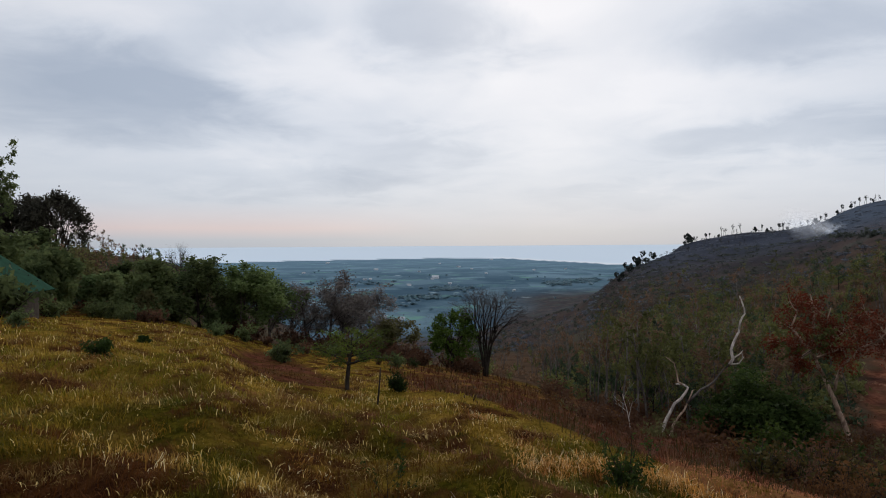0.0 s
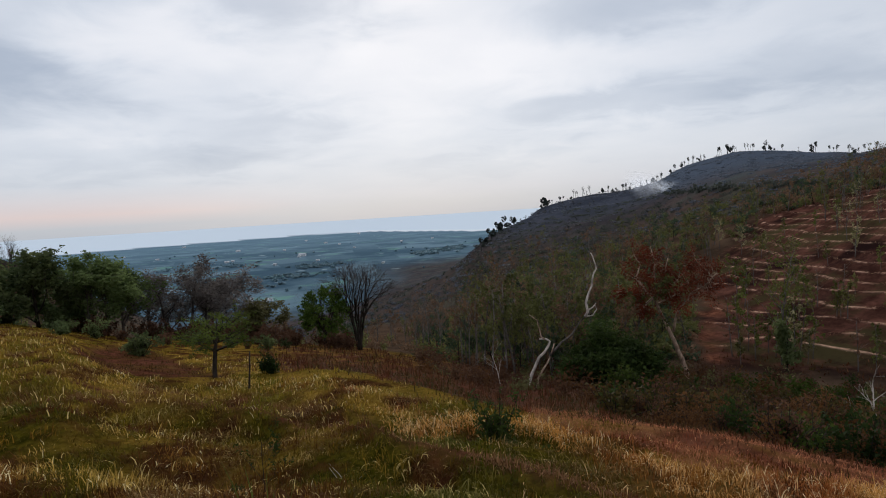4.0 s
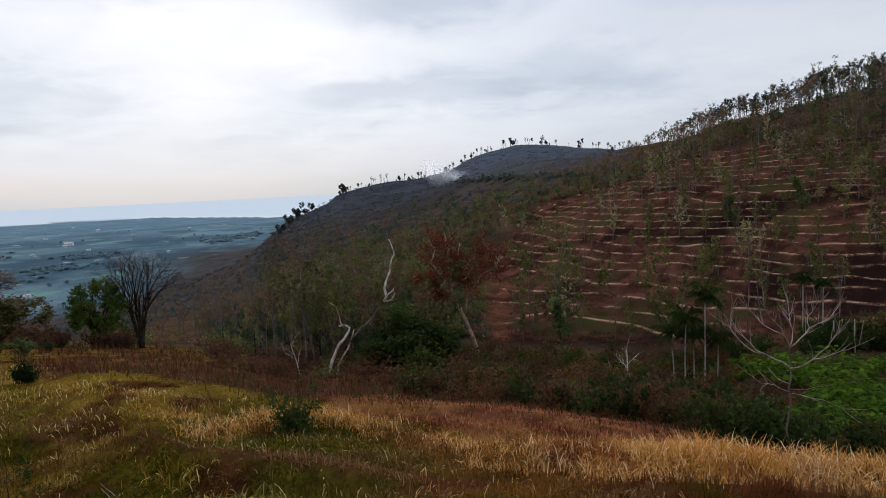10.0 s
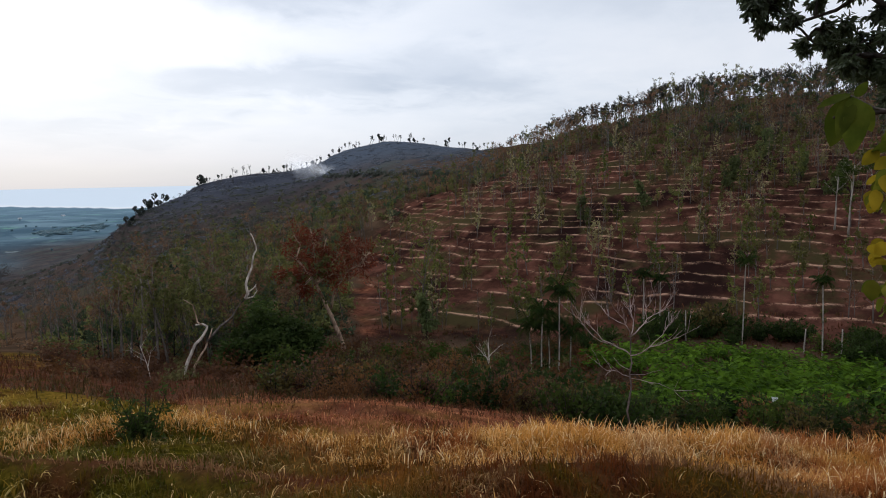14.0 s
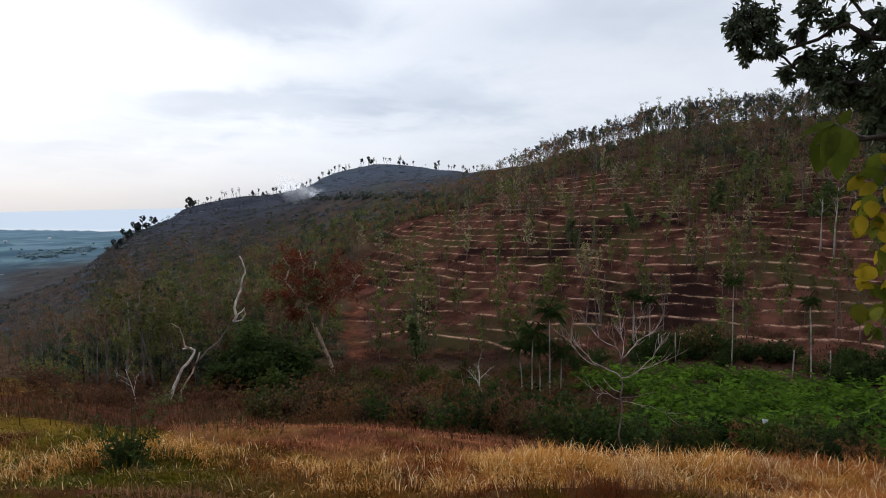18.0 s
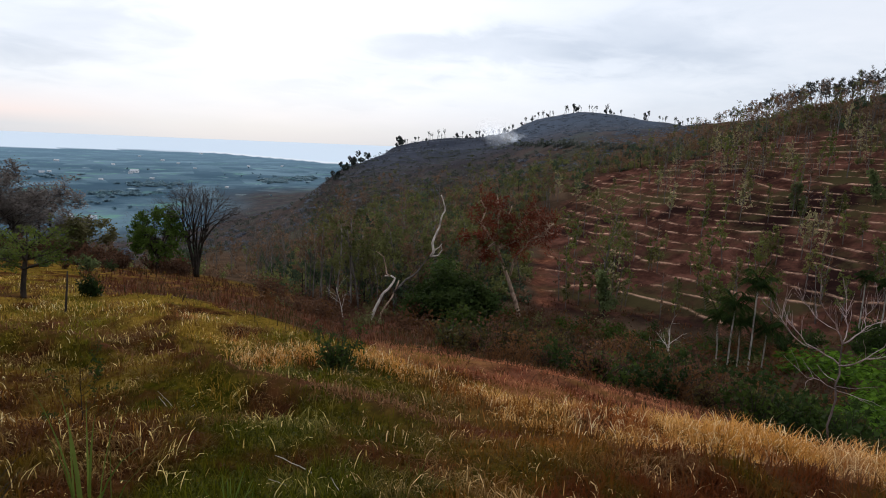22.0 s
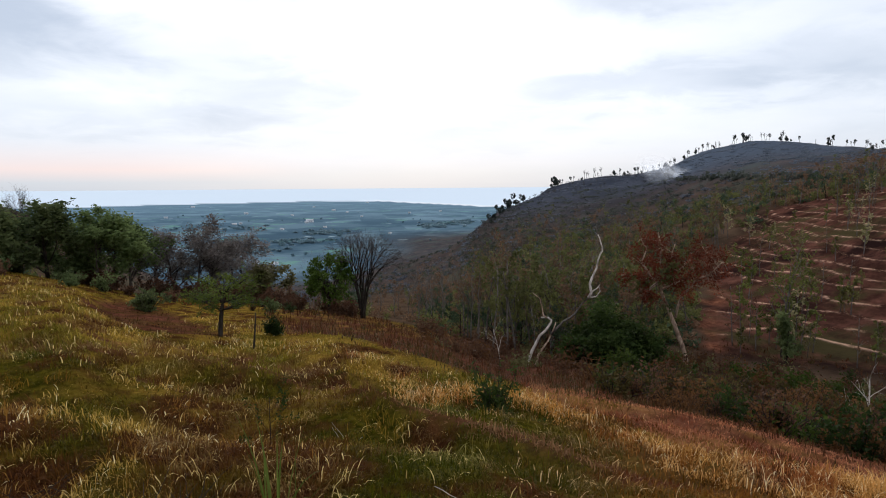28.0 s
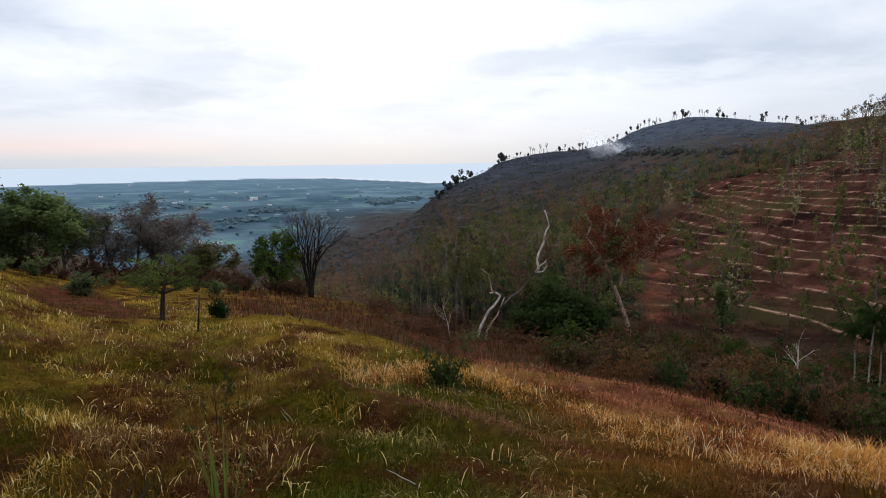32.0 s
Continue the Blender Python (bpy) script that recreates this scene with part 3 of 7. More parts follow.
# ---------------------------------------------------------------- building kit
def heights(x, y):
    """Heights of the ground at many places."""
    a, r = np.degrees(np.arctan2(x, y)), np.hypot(x, y)
    i = np.clip(np.searchsorted(AZ, a) - 1, 0, len(AZ) - 2)
    j = np.clip(np.searchsorted(RADII, r) - 1, 0, len(RADII) - 2)
    u = np.clip((a - AZ[i]) / (AZ[i + 1] - AZ[i]), 0, 1)
    v = np.clip((r - RADII[j]) / (RADII[j + 1] - RADII[j]), 0, 1)
    q = LAND_Z
    return (q[i, j] * (1 - v) + q[i, j + 1] * v) * (1 - u) + (q[i + 1, j] * (1 - v) + q[i + 1, j + 1] * v) * u


def thing(name, label, category, group="", at=None):
    ob = new(name)
    ob.empty_display_size = 0.2
    if at is not None:
        ob.location = at
    return tagged(ob, label, category, group)


def part(name, shape, mat, parent, label=""):
    """Links one mesh (a Form or a bmesh) under a thing or a part."""
    me = bpy.data.meshes.new(name)
    if isinstance(shape, Form):
        me.from_pydata(shape.v, [], shape.f)
        me.polygons.foreach_set("use_smooth", np.full(len(me.polygons), shape.smooth))
    else:
        shape.to_mesh(me)
        shape.free()
    me.materials.append(mat)
    ob = new(name, me)
    ob.parent = parent
    if name in ("branchwork", "twig_spray", "foliage", "crown", "broad_foliage"):
        tagged(ob, kind="stuff")
    if label:
        tagged(ob, label)
    return ob


class Form:
    """Vertices and faces of one mesh, gathered piece by piece."""

    def __init__(self, smooth=True):
        self.v, self.f, self.smooth = [], [], smooth

    def tube(self, pts, radii, sides=6, cap=True):
        base = len(self.v)
        pts = [Vector(p) for p in pts]
        side = None
        for i, p in enumerate(pts):
            d = (pts[min(i + 1, len(pts) - 1)] - pts[max(i - 1, 0)]).normalized()
            if side is None:
                side = d.orthogonal().normalized()
            side = (side - d * side.dot(d)).normalized()
            other = d.cross(side)
            for k in range(sides):
                a = 2 * math.pi * k / sides
                self.v.append(tuple(p + (side * math.cos(a) + other * math.sin(a)) * radii[i]))
        for i in range(len(pts) - 1):
            for k in range(sides):
                a, b = base + i * sides + k, base + i * sides + (k + 1) % sides
                self.f.append((a, b, b + sides, a + sides))
        if cap:
            self.f.append(tuple(range(base + (len(pts) - 1) * sides, base + len(pts) * sides)))
            self.f.append(tuple(range(base + sides - 1, base - 1, -1)))
        return self

    def leaf(self, p, d, n, length, width, bend=0.15):
        """A pointed leaf from p along d, folded a little at its middle."""
        b = len(self.v)
        s = d.cross(n).normalized()
        q = n * (-bend * length)
        for w in (p, p + d * length * 0.45 + s * width / 2 + q * 0.1, p + d * length + q, p + d * length * 0.45 - s * width / 2 + q * 0.1):
            self.v.append(tuple(w))
        self.f.append((b, b + 1, b + 2))
        self.f.append((b, b + 2, b + 3))

    def scrap(self, p, d, n, length, width):
        """A far leaf or spray of leaves: one small triangle."""
        b = len(self.v)
        s = d.cross(n).normalized() * width * 0.6
        self.v += [tuple(p - s), tuple(p + s), tuple(p + d * length)]
        self.f.append((b, b + 1, b + 2))

    def box(self, lo, hi):
        b = len(self.v)
        for z in (lo[2], hi[2]):
            for x, y in ((lo[0], lo[1]), (hi[0], lo[1]), (hi[0], hi[1]), (lo[0], hi[1])):
                self.v.append((x, y, z))
        for f in ((3, 2, 1, 0), (4, 5, 6, 7), (0, 1, 5, 4), (1, 2, 6, 5), (2, 3, 7, 6), (3, 0, 4, 7)):
            self.f.append(tuple(b + i for i in f))
        return self

    def prism(self, pts, thick):
        """A plate: a flat outline made thick along its normal."""
        b, k = len(self.v), len(pts)
        pts = [Vector(p) for p in pts]
        n = (pts[1] - pts[0]).cross(pts[2] - pts[0]).normalized() * thick
        self.v += [tuple(p) for p in pts] + [tuple(p + n) for p in pts]
        self.f += [tuple(b + i for i in reversed(range(k))), tuple(b + k + i for i in range(k))]
        self.f += [(b + i, b + (i + 1) % k, b + k + (i + 1) % k, b + k + i) for i in range(k)]
        return self


def rand_dir(rng, flat=0.0):
    v = Vector((rng.gauss(0, 1), rng.gauss(0, 1), rng.gauss(0, 1) * (1 - flat)))
    return v.normalized() if v.length > 1e-6 else Vector((0, 0, 1))


def limb_path(rng, start, d, length, n, wiggle, lift):
    """A crooked line of n steps that turns slowly upwards (lift > 0) or droops."""
    pts, d = [Vector(start)], Vector(d).normalized()
    for _ in range(n):
        d = (d + rand_dir(rng) * wiggle + Vector((0, 0, lift))).normalized()
        pts.append(pts[-1] + d * (length / n))
    return pts


def grow(rng, h, r0, fork=0.35, kids=(5, 4, 3), ratio=(0.62, 0.55, 0.5), spread=(0.8, 0.7, 0.7), wiggle=0.12, lift=0.05, lean=(0, 0), trunk=0.75, steps=(6, 4, 3, 2), least=0.006):
    """The limbs of a tree: per level, a list of (points, radii)."""
    d = Vector((lean[0], lean[1], 1)).normalized()
    pts = limb_path(rng, (0, 0, -0.15), d, h * trunk + 0.15, steps[0], wiggle * 0.6, 0.02)
    levels = [[(pts, [r0 * (1.25 if i == 0 else 1 - 0.62 * i / steps[0]) for i in range(steps[0] + 1)])]]
    for lv, k in enumerate(kids):
        out = []
        for pts, rad in levels[-1]:
            total = sum((pts[i + 1] - pts[i]).length for i in range(len(pts) - 1))
            for c in range(k):
                lo = fork if lv == 0 else 0.3
                t = lo + (1 - lo) * (c + rng.random() * 0.9) / k
                x = min(t, 0.999) * (len(pts) - 1)
                i = int(x)
                p = pts[i].lerp(pts[i + 1], x - i)
                dirn = (pts[i + 1] - pts[i]).normalized()
                away = rand_dir(rng, 0.3)
                away = (away - dirn * away.dot(dirn)).normalized()
                s = spread[lv] * rng.uniform(0.7, 1.25)
                nd = dirn * math.cos(s) + away * math.sin(s)
                ln = total * ratio[lv] * rng.uniform(0.7, 1.2) * (1.15 - 0.45 * t if lv == 0 else 1)
                rr = (rad[i] * (1 - x + i) + rad[i + 1] * (x - i)) * 0.62
                n = steps[min(lv + 1, len(steps) - 1)]
                q = limb_path(rng, p, nd, ln, n, wiggle, lift)
                out.append((q, [max(rr * (1 - 0.75 * m / n), least) for m in range(n + 1)]))
        levels.append(out)
    return levels


def wood(form, limbs, sides):
    for pts, rad in limbs:
        form.tube(pts, rad, sides, cap=sides > 4)
    return form


def foliage(rng, limbs, per, size, droop=0.3, spread=0.25, form=None, slim=0.5, from_t=0.3, tri=False, flat=0.0):
    """Leaves about the outer part of every limb given."""
    form = form or Form(False)
    for pts, _ in limbs:
        for _ in range(per):
            x = rng.uniform(from_t, 0.999) * (len(pts) - 1)
            i = int(x)
            p = pts[i].lerp(pts[i + 1], x - i) + rand_dir(rng, flat) * spread * rng.random()
            d = (rand_dir(rng) + Vector((0, 0, -droop))).normalized()
            n = rand_dir(rng)
            s = size * rng.uniform(0.6, 1.3)
            if tri:
                form.scrap(p, d, n, s, s * slim * 1.4)
            else:
                form.leaf(p, d, n, s, s * slim)
    return form


def stand(proto, poses):
    """Puts a thing at the first pose and copies of it at the others."""
    for m in poses[1:]:
        copy_thing(proto, m)
    proto.matrix_basis = poses[0]


def joined(proto, poses, name, label, category):
    """One object of kind stuff that holds many copies of a thing too far off to tell apart; the thing itself goes."""
    vs, fs, mi, mats, base = [], [], [], [], 0
    for k, o in enumerate(proto.children):
        me = o.data
        me.calc_loop_triangles()
        v = np.empty(len(me.vertices) * 3); me.vertices.foreach_get("co", v); v = v.reshape(-1, 3)
        t = np.empty(len(me.loop_triangles) * 3, np.int32); me.loop_triangles.foreach_get("vertices", t); t = t.reshape(-1, 3)
        mats.append(me.materials[0])
        for m in poses:
            a = np.array(m)
            vs.append(v @ a[:3, :3].T + a[:3, 3]); fs.append(t + base); mi.append(np.full(len(t), k)); base += len(v)
    v, f, mi = np.concatenate(vs), np.concatenate(fs), np.concatenate(mi)
    me = bpy.data.meshes.new(name)
    me.vertices.add(len(v)); me.vertices.foreach_set("co", v.ravel())
    me.loops.add(f.size); me.loops.foreach_set("vertex_index", f.ravel().astype(np.int32))
    me.polygons.add(len(f)); me.polygons.foreach_set("loop_start", np.arange(0, f.size, 3, dtype=np.int32))
    for m in mats:
        me.materials.append(m)
    me.polygons.foreach_set("material_index", mi.astype(np.int32))
    me.update(calc_edges=True)
    for o in (*proto.children, proto):
        bpy.data.objects.remove(o)
    return tagged(new(name, me), label, category, kind="stuff")


def upright(rng, az, r, scale=1.0, tilt=3.0, sink=0.03):
    p = spot(az, r, sink)
    return (Matrix.Translation(p) @ Euler((radians(rng.gauss(0, tilt)), radians(rng.gauss(0, tilt)), rng.uniform(0, 6.283))).to_matrix().to_4x4()
            @ Matrix.Diagonal((scale * rng.uniform(0.9, 1.1), scale * rng.uniform(0.9, 1.1), scale, 1)))


# ---------------------------------------------------------------- plant materials
def leaf_material(name, dark, light, third=None, rough=0.6, sheer=0.40, gloss=0.04, patch=0.30):
    m, N, L, b = material(name)
    geo, info = N.new("ShaderNodeNewGeometry"), N.new("ShaderNodeObjectInfo")
    half = N.new("ShaderNodeMath"); half.operation = "MULTIPLY_ADD"; half.inputs[1].default_value = 0.5
    share = N.new("ShaderNodeMath"); share.operation = "MULTIPLY"; share.inputs[1].default_value = 0.5
    L.new(noisy(N, L, patch, 0.34, 0.66, 5, geo.outputs["Position"], 0.6), share.inputs[0])
    L.new(geo.outputs["Random Per Island"], half.inputs[0]); L.new(share.outputs[0], half.inputs[2])
    c = mixer(N, L, half.outputs[0], dark, light)
    if third:
        g = N.new("ShaderNodeMath"); g.operation = "MULTIPLY"
        L.new(noisy(N, L, 1.1, 0.5, 0.7, 5, geo.outputs["Position"]), g.inputs[0]); g.inputs[1].default_value = 0.8
        c = mixer(N, L, g.outputs[0], c, third)
    hsv = N.new("ShaderNodeHueSaturation")
    mr = N.new("ShaderNodeMapRange"); mr.inputs["To Min"].default_value, mr.inputs["To Max"].default_value = 0.72, 1.25
    L.new(info.outputs["Random"], mr.inputs["Value"]); L.new(mr.outputs[0], hsv.inputs["Value"]); L.new(c, hsv.inputs["Color"])
    L.new(hsv.outputs[0], b.inputs["Base Color"])
    b.inputs["Roughness"].default_value, b.inputs["Specular IOR Level"].default_value = rough, gloss
    tr = N.new("ShaderNodeBsdfTranslucent"); L.new(hsv.outputs[0], tr.inputs["Color"])
    ms = N.new("ShaderNodeMixShader"); ms.inputs[0].default_value = sheer
    out = N["Material Output"]
    L.new(b.outputs[0], ms.inputs[1]); L.new(tr.outputs[0], ms.inputs[2]); L.new(ms.outputs[0], out.inputs["Surface"])
    return m


def bark_material(name, dark, light, scale=9.0):
    m, N, L, b = material(name)
    tc = N.new("ShaderNodeTexCoord")
    mp = N.new("ShaderNodeMapping"); mp.inputs["Scale"].default_value = (1, 1, 0.25)
    L.new(tc.outputs["Object"], mp.inputs[0])
    f = noisy(N, L, scale, 0.3, 0.7, 6, mp.outputs[0], 0.65)
    c = mixer(N, L, f, dark, light)
    c = mixer(N, L, noisy(N, L, 1.3, 0.45, 0.7, 4, tc.outputs["Object"]), c, tuple(0.6 * v for v in dark))
    L.new(c, b.inputs["Base Color"])
    b.inputs["Roughness"].default_value, b.inputs["Specular IOR Level"].default_value = 0.85, 0.05
    bp = N.new("ShaderNodeBump"); bp.inputs["Strength"].default_value, bp.inputs["Distance"].default_value = 0.5, 0.02
    L.new(f, bp.inputs["Height"]); L.new(bp.outputs[0], b.inputs["Normal"])
    return m


def grass_material(name, green, straw, earth, patch=0.45, glint=None, few=0.92):
    """Blades that take up the same patches as the ground below them."""
    m, N, L, b = material(name)
    geo = N.new("ShaderNodeNewGeometry")
    pos, isl = geo.outputs["Position"], geo.outputs["Random Per Island"]
    g = mixer(N, L, isl, green[0], green[1])
    s = mixer(N, L, isl, straw[0], straw[1])
    c = mixer(N, L, noisy(N, L, patch, 0.40, 0.66, 6, pos), g, s)
    c = mixer(N, L, noisy(N, L, 0.8, 0.47, 0.60, 6, pos), c, earth)
    c = mixer(N, L, noisy(N, L, 0.27, 0.52, 0.62, 7, pos, 0.65), c, earth)
    odd = N.new("ShaderNodeMath"); odd.operation = "GREATER_THAN"; odd.inputs[1].default_value = few
    L.new(isl, odd.inputs[0])
    c = mixer(N, L, odd.outputs[0], c, glint or straw[1])
    # tips bleached by the dry season
    end = N.new("ShaderNodeMath"); end.operation = "MULTIPLY"
    L.new(attribute(N, "tip").outputs["Fac"], end.inputs[0]); L.new(noisy(N, L, 1.3, 0.50, 0.66, 5, pos), end.inputs[1])
    some = N.new("ShaderNodeMath"); some.operation = "MULTIPLY"
    L.new(end.outputs[0], some.inputs[0]); L.new(isl, some.inputs[1])
    end = some
    c = mixer(N, L, end.outputs[0], c, glint or straw[1])
    L.new(c, b.inputs["Base Color"])
    b.inputs["Roughness"].default_value, b.inputs["Specular IOR Level"].default_value = 0.6, 0.03
    tr = N.new("ShaderNodeBsdfTranslucent"); L.new(c, tr.inputs["Color"])
    ms = N.new("ShaderNodeMixShader"); ms.inputs[0].default_value = 0.35
    L.new(b.outputs[0], ms.inputs[1]); L.new(tr.outputs[0], ms.inputs[2]); L.new(ms.outputs[0], N["Material Output"].inputs["Surface"])
    return m


def plain_material(name, colour, rough=0.7, vary=0.25, scale=3.0, metal=0.0, gloss=0.3):
    m, N, L, b = material(name)
    tc = N.new("ShaderNodeTexCoord")
    c = mixer(N, L, noisy(N, L, scale, 0.3, 0.7, 6, tc.outputs["Object"], 0.65), tuple(v * (1 - vary) for v in colour), tuple(min(v * (1 + vary), 1) for v in colour))
    L.new(c, b.inputs["Base Color"])
    b.inputs["Roughness"].default_value, b.inputs["Metallic"].default_value, b.inputs["Specular IOR Level"].default_value = rough, metal, gloss
    return m


BARK_GREY = bark_material("grey_bark", (0.060, 0.050, 0.044), (0.165, 0.142, 0.125))
BARK_WAN = bark_material("wan_grey_bark", (0.095, 0.082, 0.076), (0.225, 0.20, 0.185), 5.0)
BARK_DARK = bark_material("dark_bark", (0.022, 0.018, 0.015), (0.060, 0.048, 0.040))
BARK_PALE = bark_material("pale_bark", (0.338, 0.286, 0.247), (0.676, 0.598, 0.533))
BARK_TAN = bark_material("tan_bark", (0.225, 0.143, 0.0975), (0.51, 0.367, 0.277))
LEAF_DARK = leaf_material("dark_green_leaves", (0.015, 0.028, 0.008), (0.046, 0.072, 0.018))
LEAF_MID = leaf_material("green_leaves", (0.028, 0.048, 0.010), (0.080, 0.110, 0.022))
LEAF_OLIVE = leaf_material("olive_leaves", (0.068, 0.066, 0.028), (0.165, 0.150, 0.062))
LEAF_BROWN = leaf_material("brown_dry_leaves", (0.060, 0.030, 0.019), (0.150, 0.078, 0.046))
LEAF_RED = leaf_material("rust_red_leaves", (0.085, 0.020, 0.011), (0.235, 0.058, 0.029))
LEAF_YELLOW = leaf_material("yellowing_leaves", (0.030, 0.055, 0.006), (0.125, 0.145, 0.018), (0.26, 0.21, 0.022), sheer=0.45, patch=7.0)
# slim trees of the far hill: air haze greyed into leaf and twig colours
LEAF_SLIMHAZE = leaf_material("far_slim_haze_leaves", (0.075, 0.082, 0.094), (0.145, 0.152, 0.164))
TWIG_HAZE = bark_material("far_haze_twigs", (0.055, 0.056, 0.062), (0.110, 0.110, 0.116), 4.0)
GRASS = grass_material("near_grass", ((0.028, 0.034, 0.002), (0.096, 0.092, 0.006)), ((0.090, 0.046, 0.005), (0.26, 0.150, 0.022)), (0.082, 0.029, 0.008), glint=(0.50, 0.34, 0.10), few=0.99)
RED_GRASS = grass_material("reddish_grass", ((0.050, 0.034, 0.003), (0.130, 0.070, 0.007)), ((0.14, 0.047, 0.007), (0.38, 0.145, 0.026)), (0.120, 0.032, 0.009), glint=(0.60, 0.34, 0.11), few=0.985)
FIELD_GRASS = grass_material("field_grass", ((0.066, 0.064, 0.004), (0.210, 0.168, 0.013)), ((0.24, 0.138, 0.014), (0.56, 0.36, 0.058)), (0.135, 0.060, 0.015), glint=(0.70, 0.48, 0.17), few=0.99)
TUSSOCK = grass_material("shaggy_grass", ((0.030, 0.037, 0.002), (0.125, 0.120, 0.008)), ((0.135, 0.068, 0.006), (0.42, 0.240, 0.032)), (0.105, 0.037, 0.009), 0.6, glint=(0.95, 0.72, 0.28), few=0.95)
RUST_TUSSOCK = grass_material("shaggy_rust_grass", ((0.036, 0.038, 0.003), (0.118, 0.086, 0.009)), ((0.120, 0.046, 0.009), (0.33, 0.140, 0.032)), (0.098, 0.031, 0.009), 0.6, glint=(0.86, 0.58, 0.27), few=0.95)
FIELD_TUSSOCK = grass_material("shaggy_field_grass", ((0.072, 0.070, 0.004), (0.24, 0.195, 0.016)), ((0.25, 0.148, 0.016), (0.62, 0.41, 0.074)), (0.145, 0.064, 0.017), 0.5, glint=(0.90, 0.68, 0.30), few=0.96)
STRAW = grass_material("golden_dry_grass", ((0.30, 0.125, 0.022), (0.85, 0.43, 0.100)), ((0.44, 0.205, 0.042), (1.0, 0.60, 0.22)), (0.36, 0.125, 0.034), glint=(1.0, 0.80, 0.46), few=0.90)


# ---------------------------------------------------------------- grass
def blades(name, label, mat, x, y, count, length, width, rng, lean=0.5, category="grass", spread=0.10, arch=False, comb=0.0):
    """Tufts of curved blades at many places, joined into one object."""
    n = len(x) * count
    bx = np.repeat(x, count) + rng.normal(0, 1, n) * np.repeat(spread, count)
    by = np.repeat(y, count) + rng.normal(0, 1, n) * np.repeat(spread, count)
    ln = np.repeat(length, count) * rng.uniform(0.5, 1.25, n)
    wd = np.repeat(width, count) * rng.uniform(0.7, 1.3, n)
    bz = heights(bx, by) - 0.02
    a = rng.uniform(0, 6.283, n)
    if comb:                     # each tuft hangs over to one side
        a = np.repeat(rng.uniform(0, 6.283, len(x)), count) + rng.normal(0, comb, n)
    tilt = np.abs(rng.normal(0, lean, n)) * (0.75 if arch else 1) + (0.35 if arch else 0.1)
    dx, dy = np.cos(a), np.sin(a)
    sx, sy = -dy * wd / 2, dx * wd / 2
    if arch:
        steps, swing, widths = (0.42, 0.33, 0.25), (0.45, 1.1, 2.0), (1, 0.85, 0.6, 0)
    else:
        steps, swing, widths = (0.55, 0.45), (0.6, 1.7), (1, 0.75, 0)
    rows = len(steps)
    out = np.empty((n, 2 * rows + 1, 3))
    h, o = 0 * ln, 0 * ln
    for k in range(rows + 1):
        for m, sign in enumerate((1, -1) if k < rows else (0,)):
            out[:, 2 * k + m, 0], out[:, 2 * k + m, 1], out[:, 2 * k + m, 2] = bx + dx * o + sx * sign * widths[k], by + dy * o + sy * sign * widths[k], bz + h
        if k < rows:
            h, o = h + steps[k] * ln * np.cos(tilt * swing[k]), o + steps[k] * ln * np.sin(tilt * swing[k])
    tri = [q for k in range(rows - 1) for q in ([2 * k, 2 * k + 1, 2 * k + 2], [2 * k + 1, 2 * k + 3, 2 * k + 2])] + [[2 * rows - 2, 2 * rows - 1, 2 * rows]]
    faces = (np.arange(n)[:, None, None] * (2 * rows + 1) + np.array(tri)[None]).reshape(-1, 3)
    me = bpy.data.meshes.new(name)
    me.vertices.add(out.shape[0] * out.shape[1]); me.vertices.foreach_set("co", out.ravel())
    me.loops.add(faces.size); me.loops.foreach_set("vertex_index", faces.ravel().astype(np.int32))
    me.polygons.add(len(faces)); me.polygons.foreach_set("loop_start", np.arange(0, faces.size, 3, dtype=np.int32))
    me.update(calc_edges=True)
    me.attributes.new("tip", "FLOAT", "POINT").data.foreach_set("value", np.tile(np.repeat(np.linspace(0, 1, rows + 1) ** 1.5, 2)[:-1], n).astype(np.float32))
    me.materials.append(mat)
    return tagged(new(name, me), label, category, kind="stuff")


def scatter(rng, n, az0, az1, r0, r1):
    """Places spread evenly over bearings and the logarithm of the distance."""
    a, r = np.radians(rng.uniform(az0, az1, n)), np.exp(rng.uniform(math.log(r0), math.log(r1), n))
    return r * np.sin(a), r * np.cos(a), np.degrees(a), r


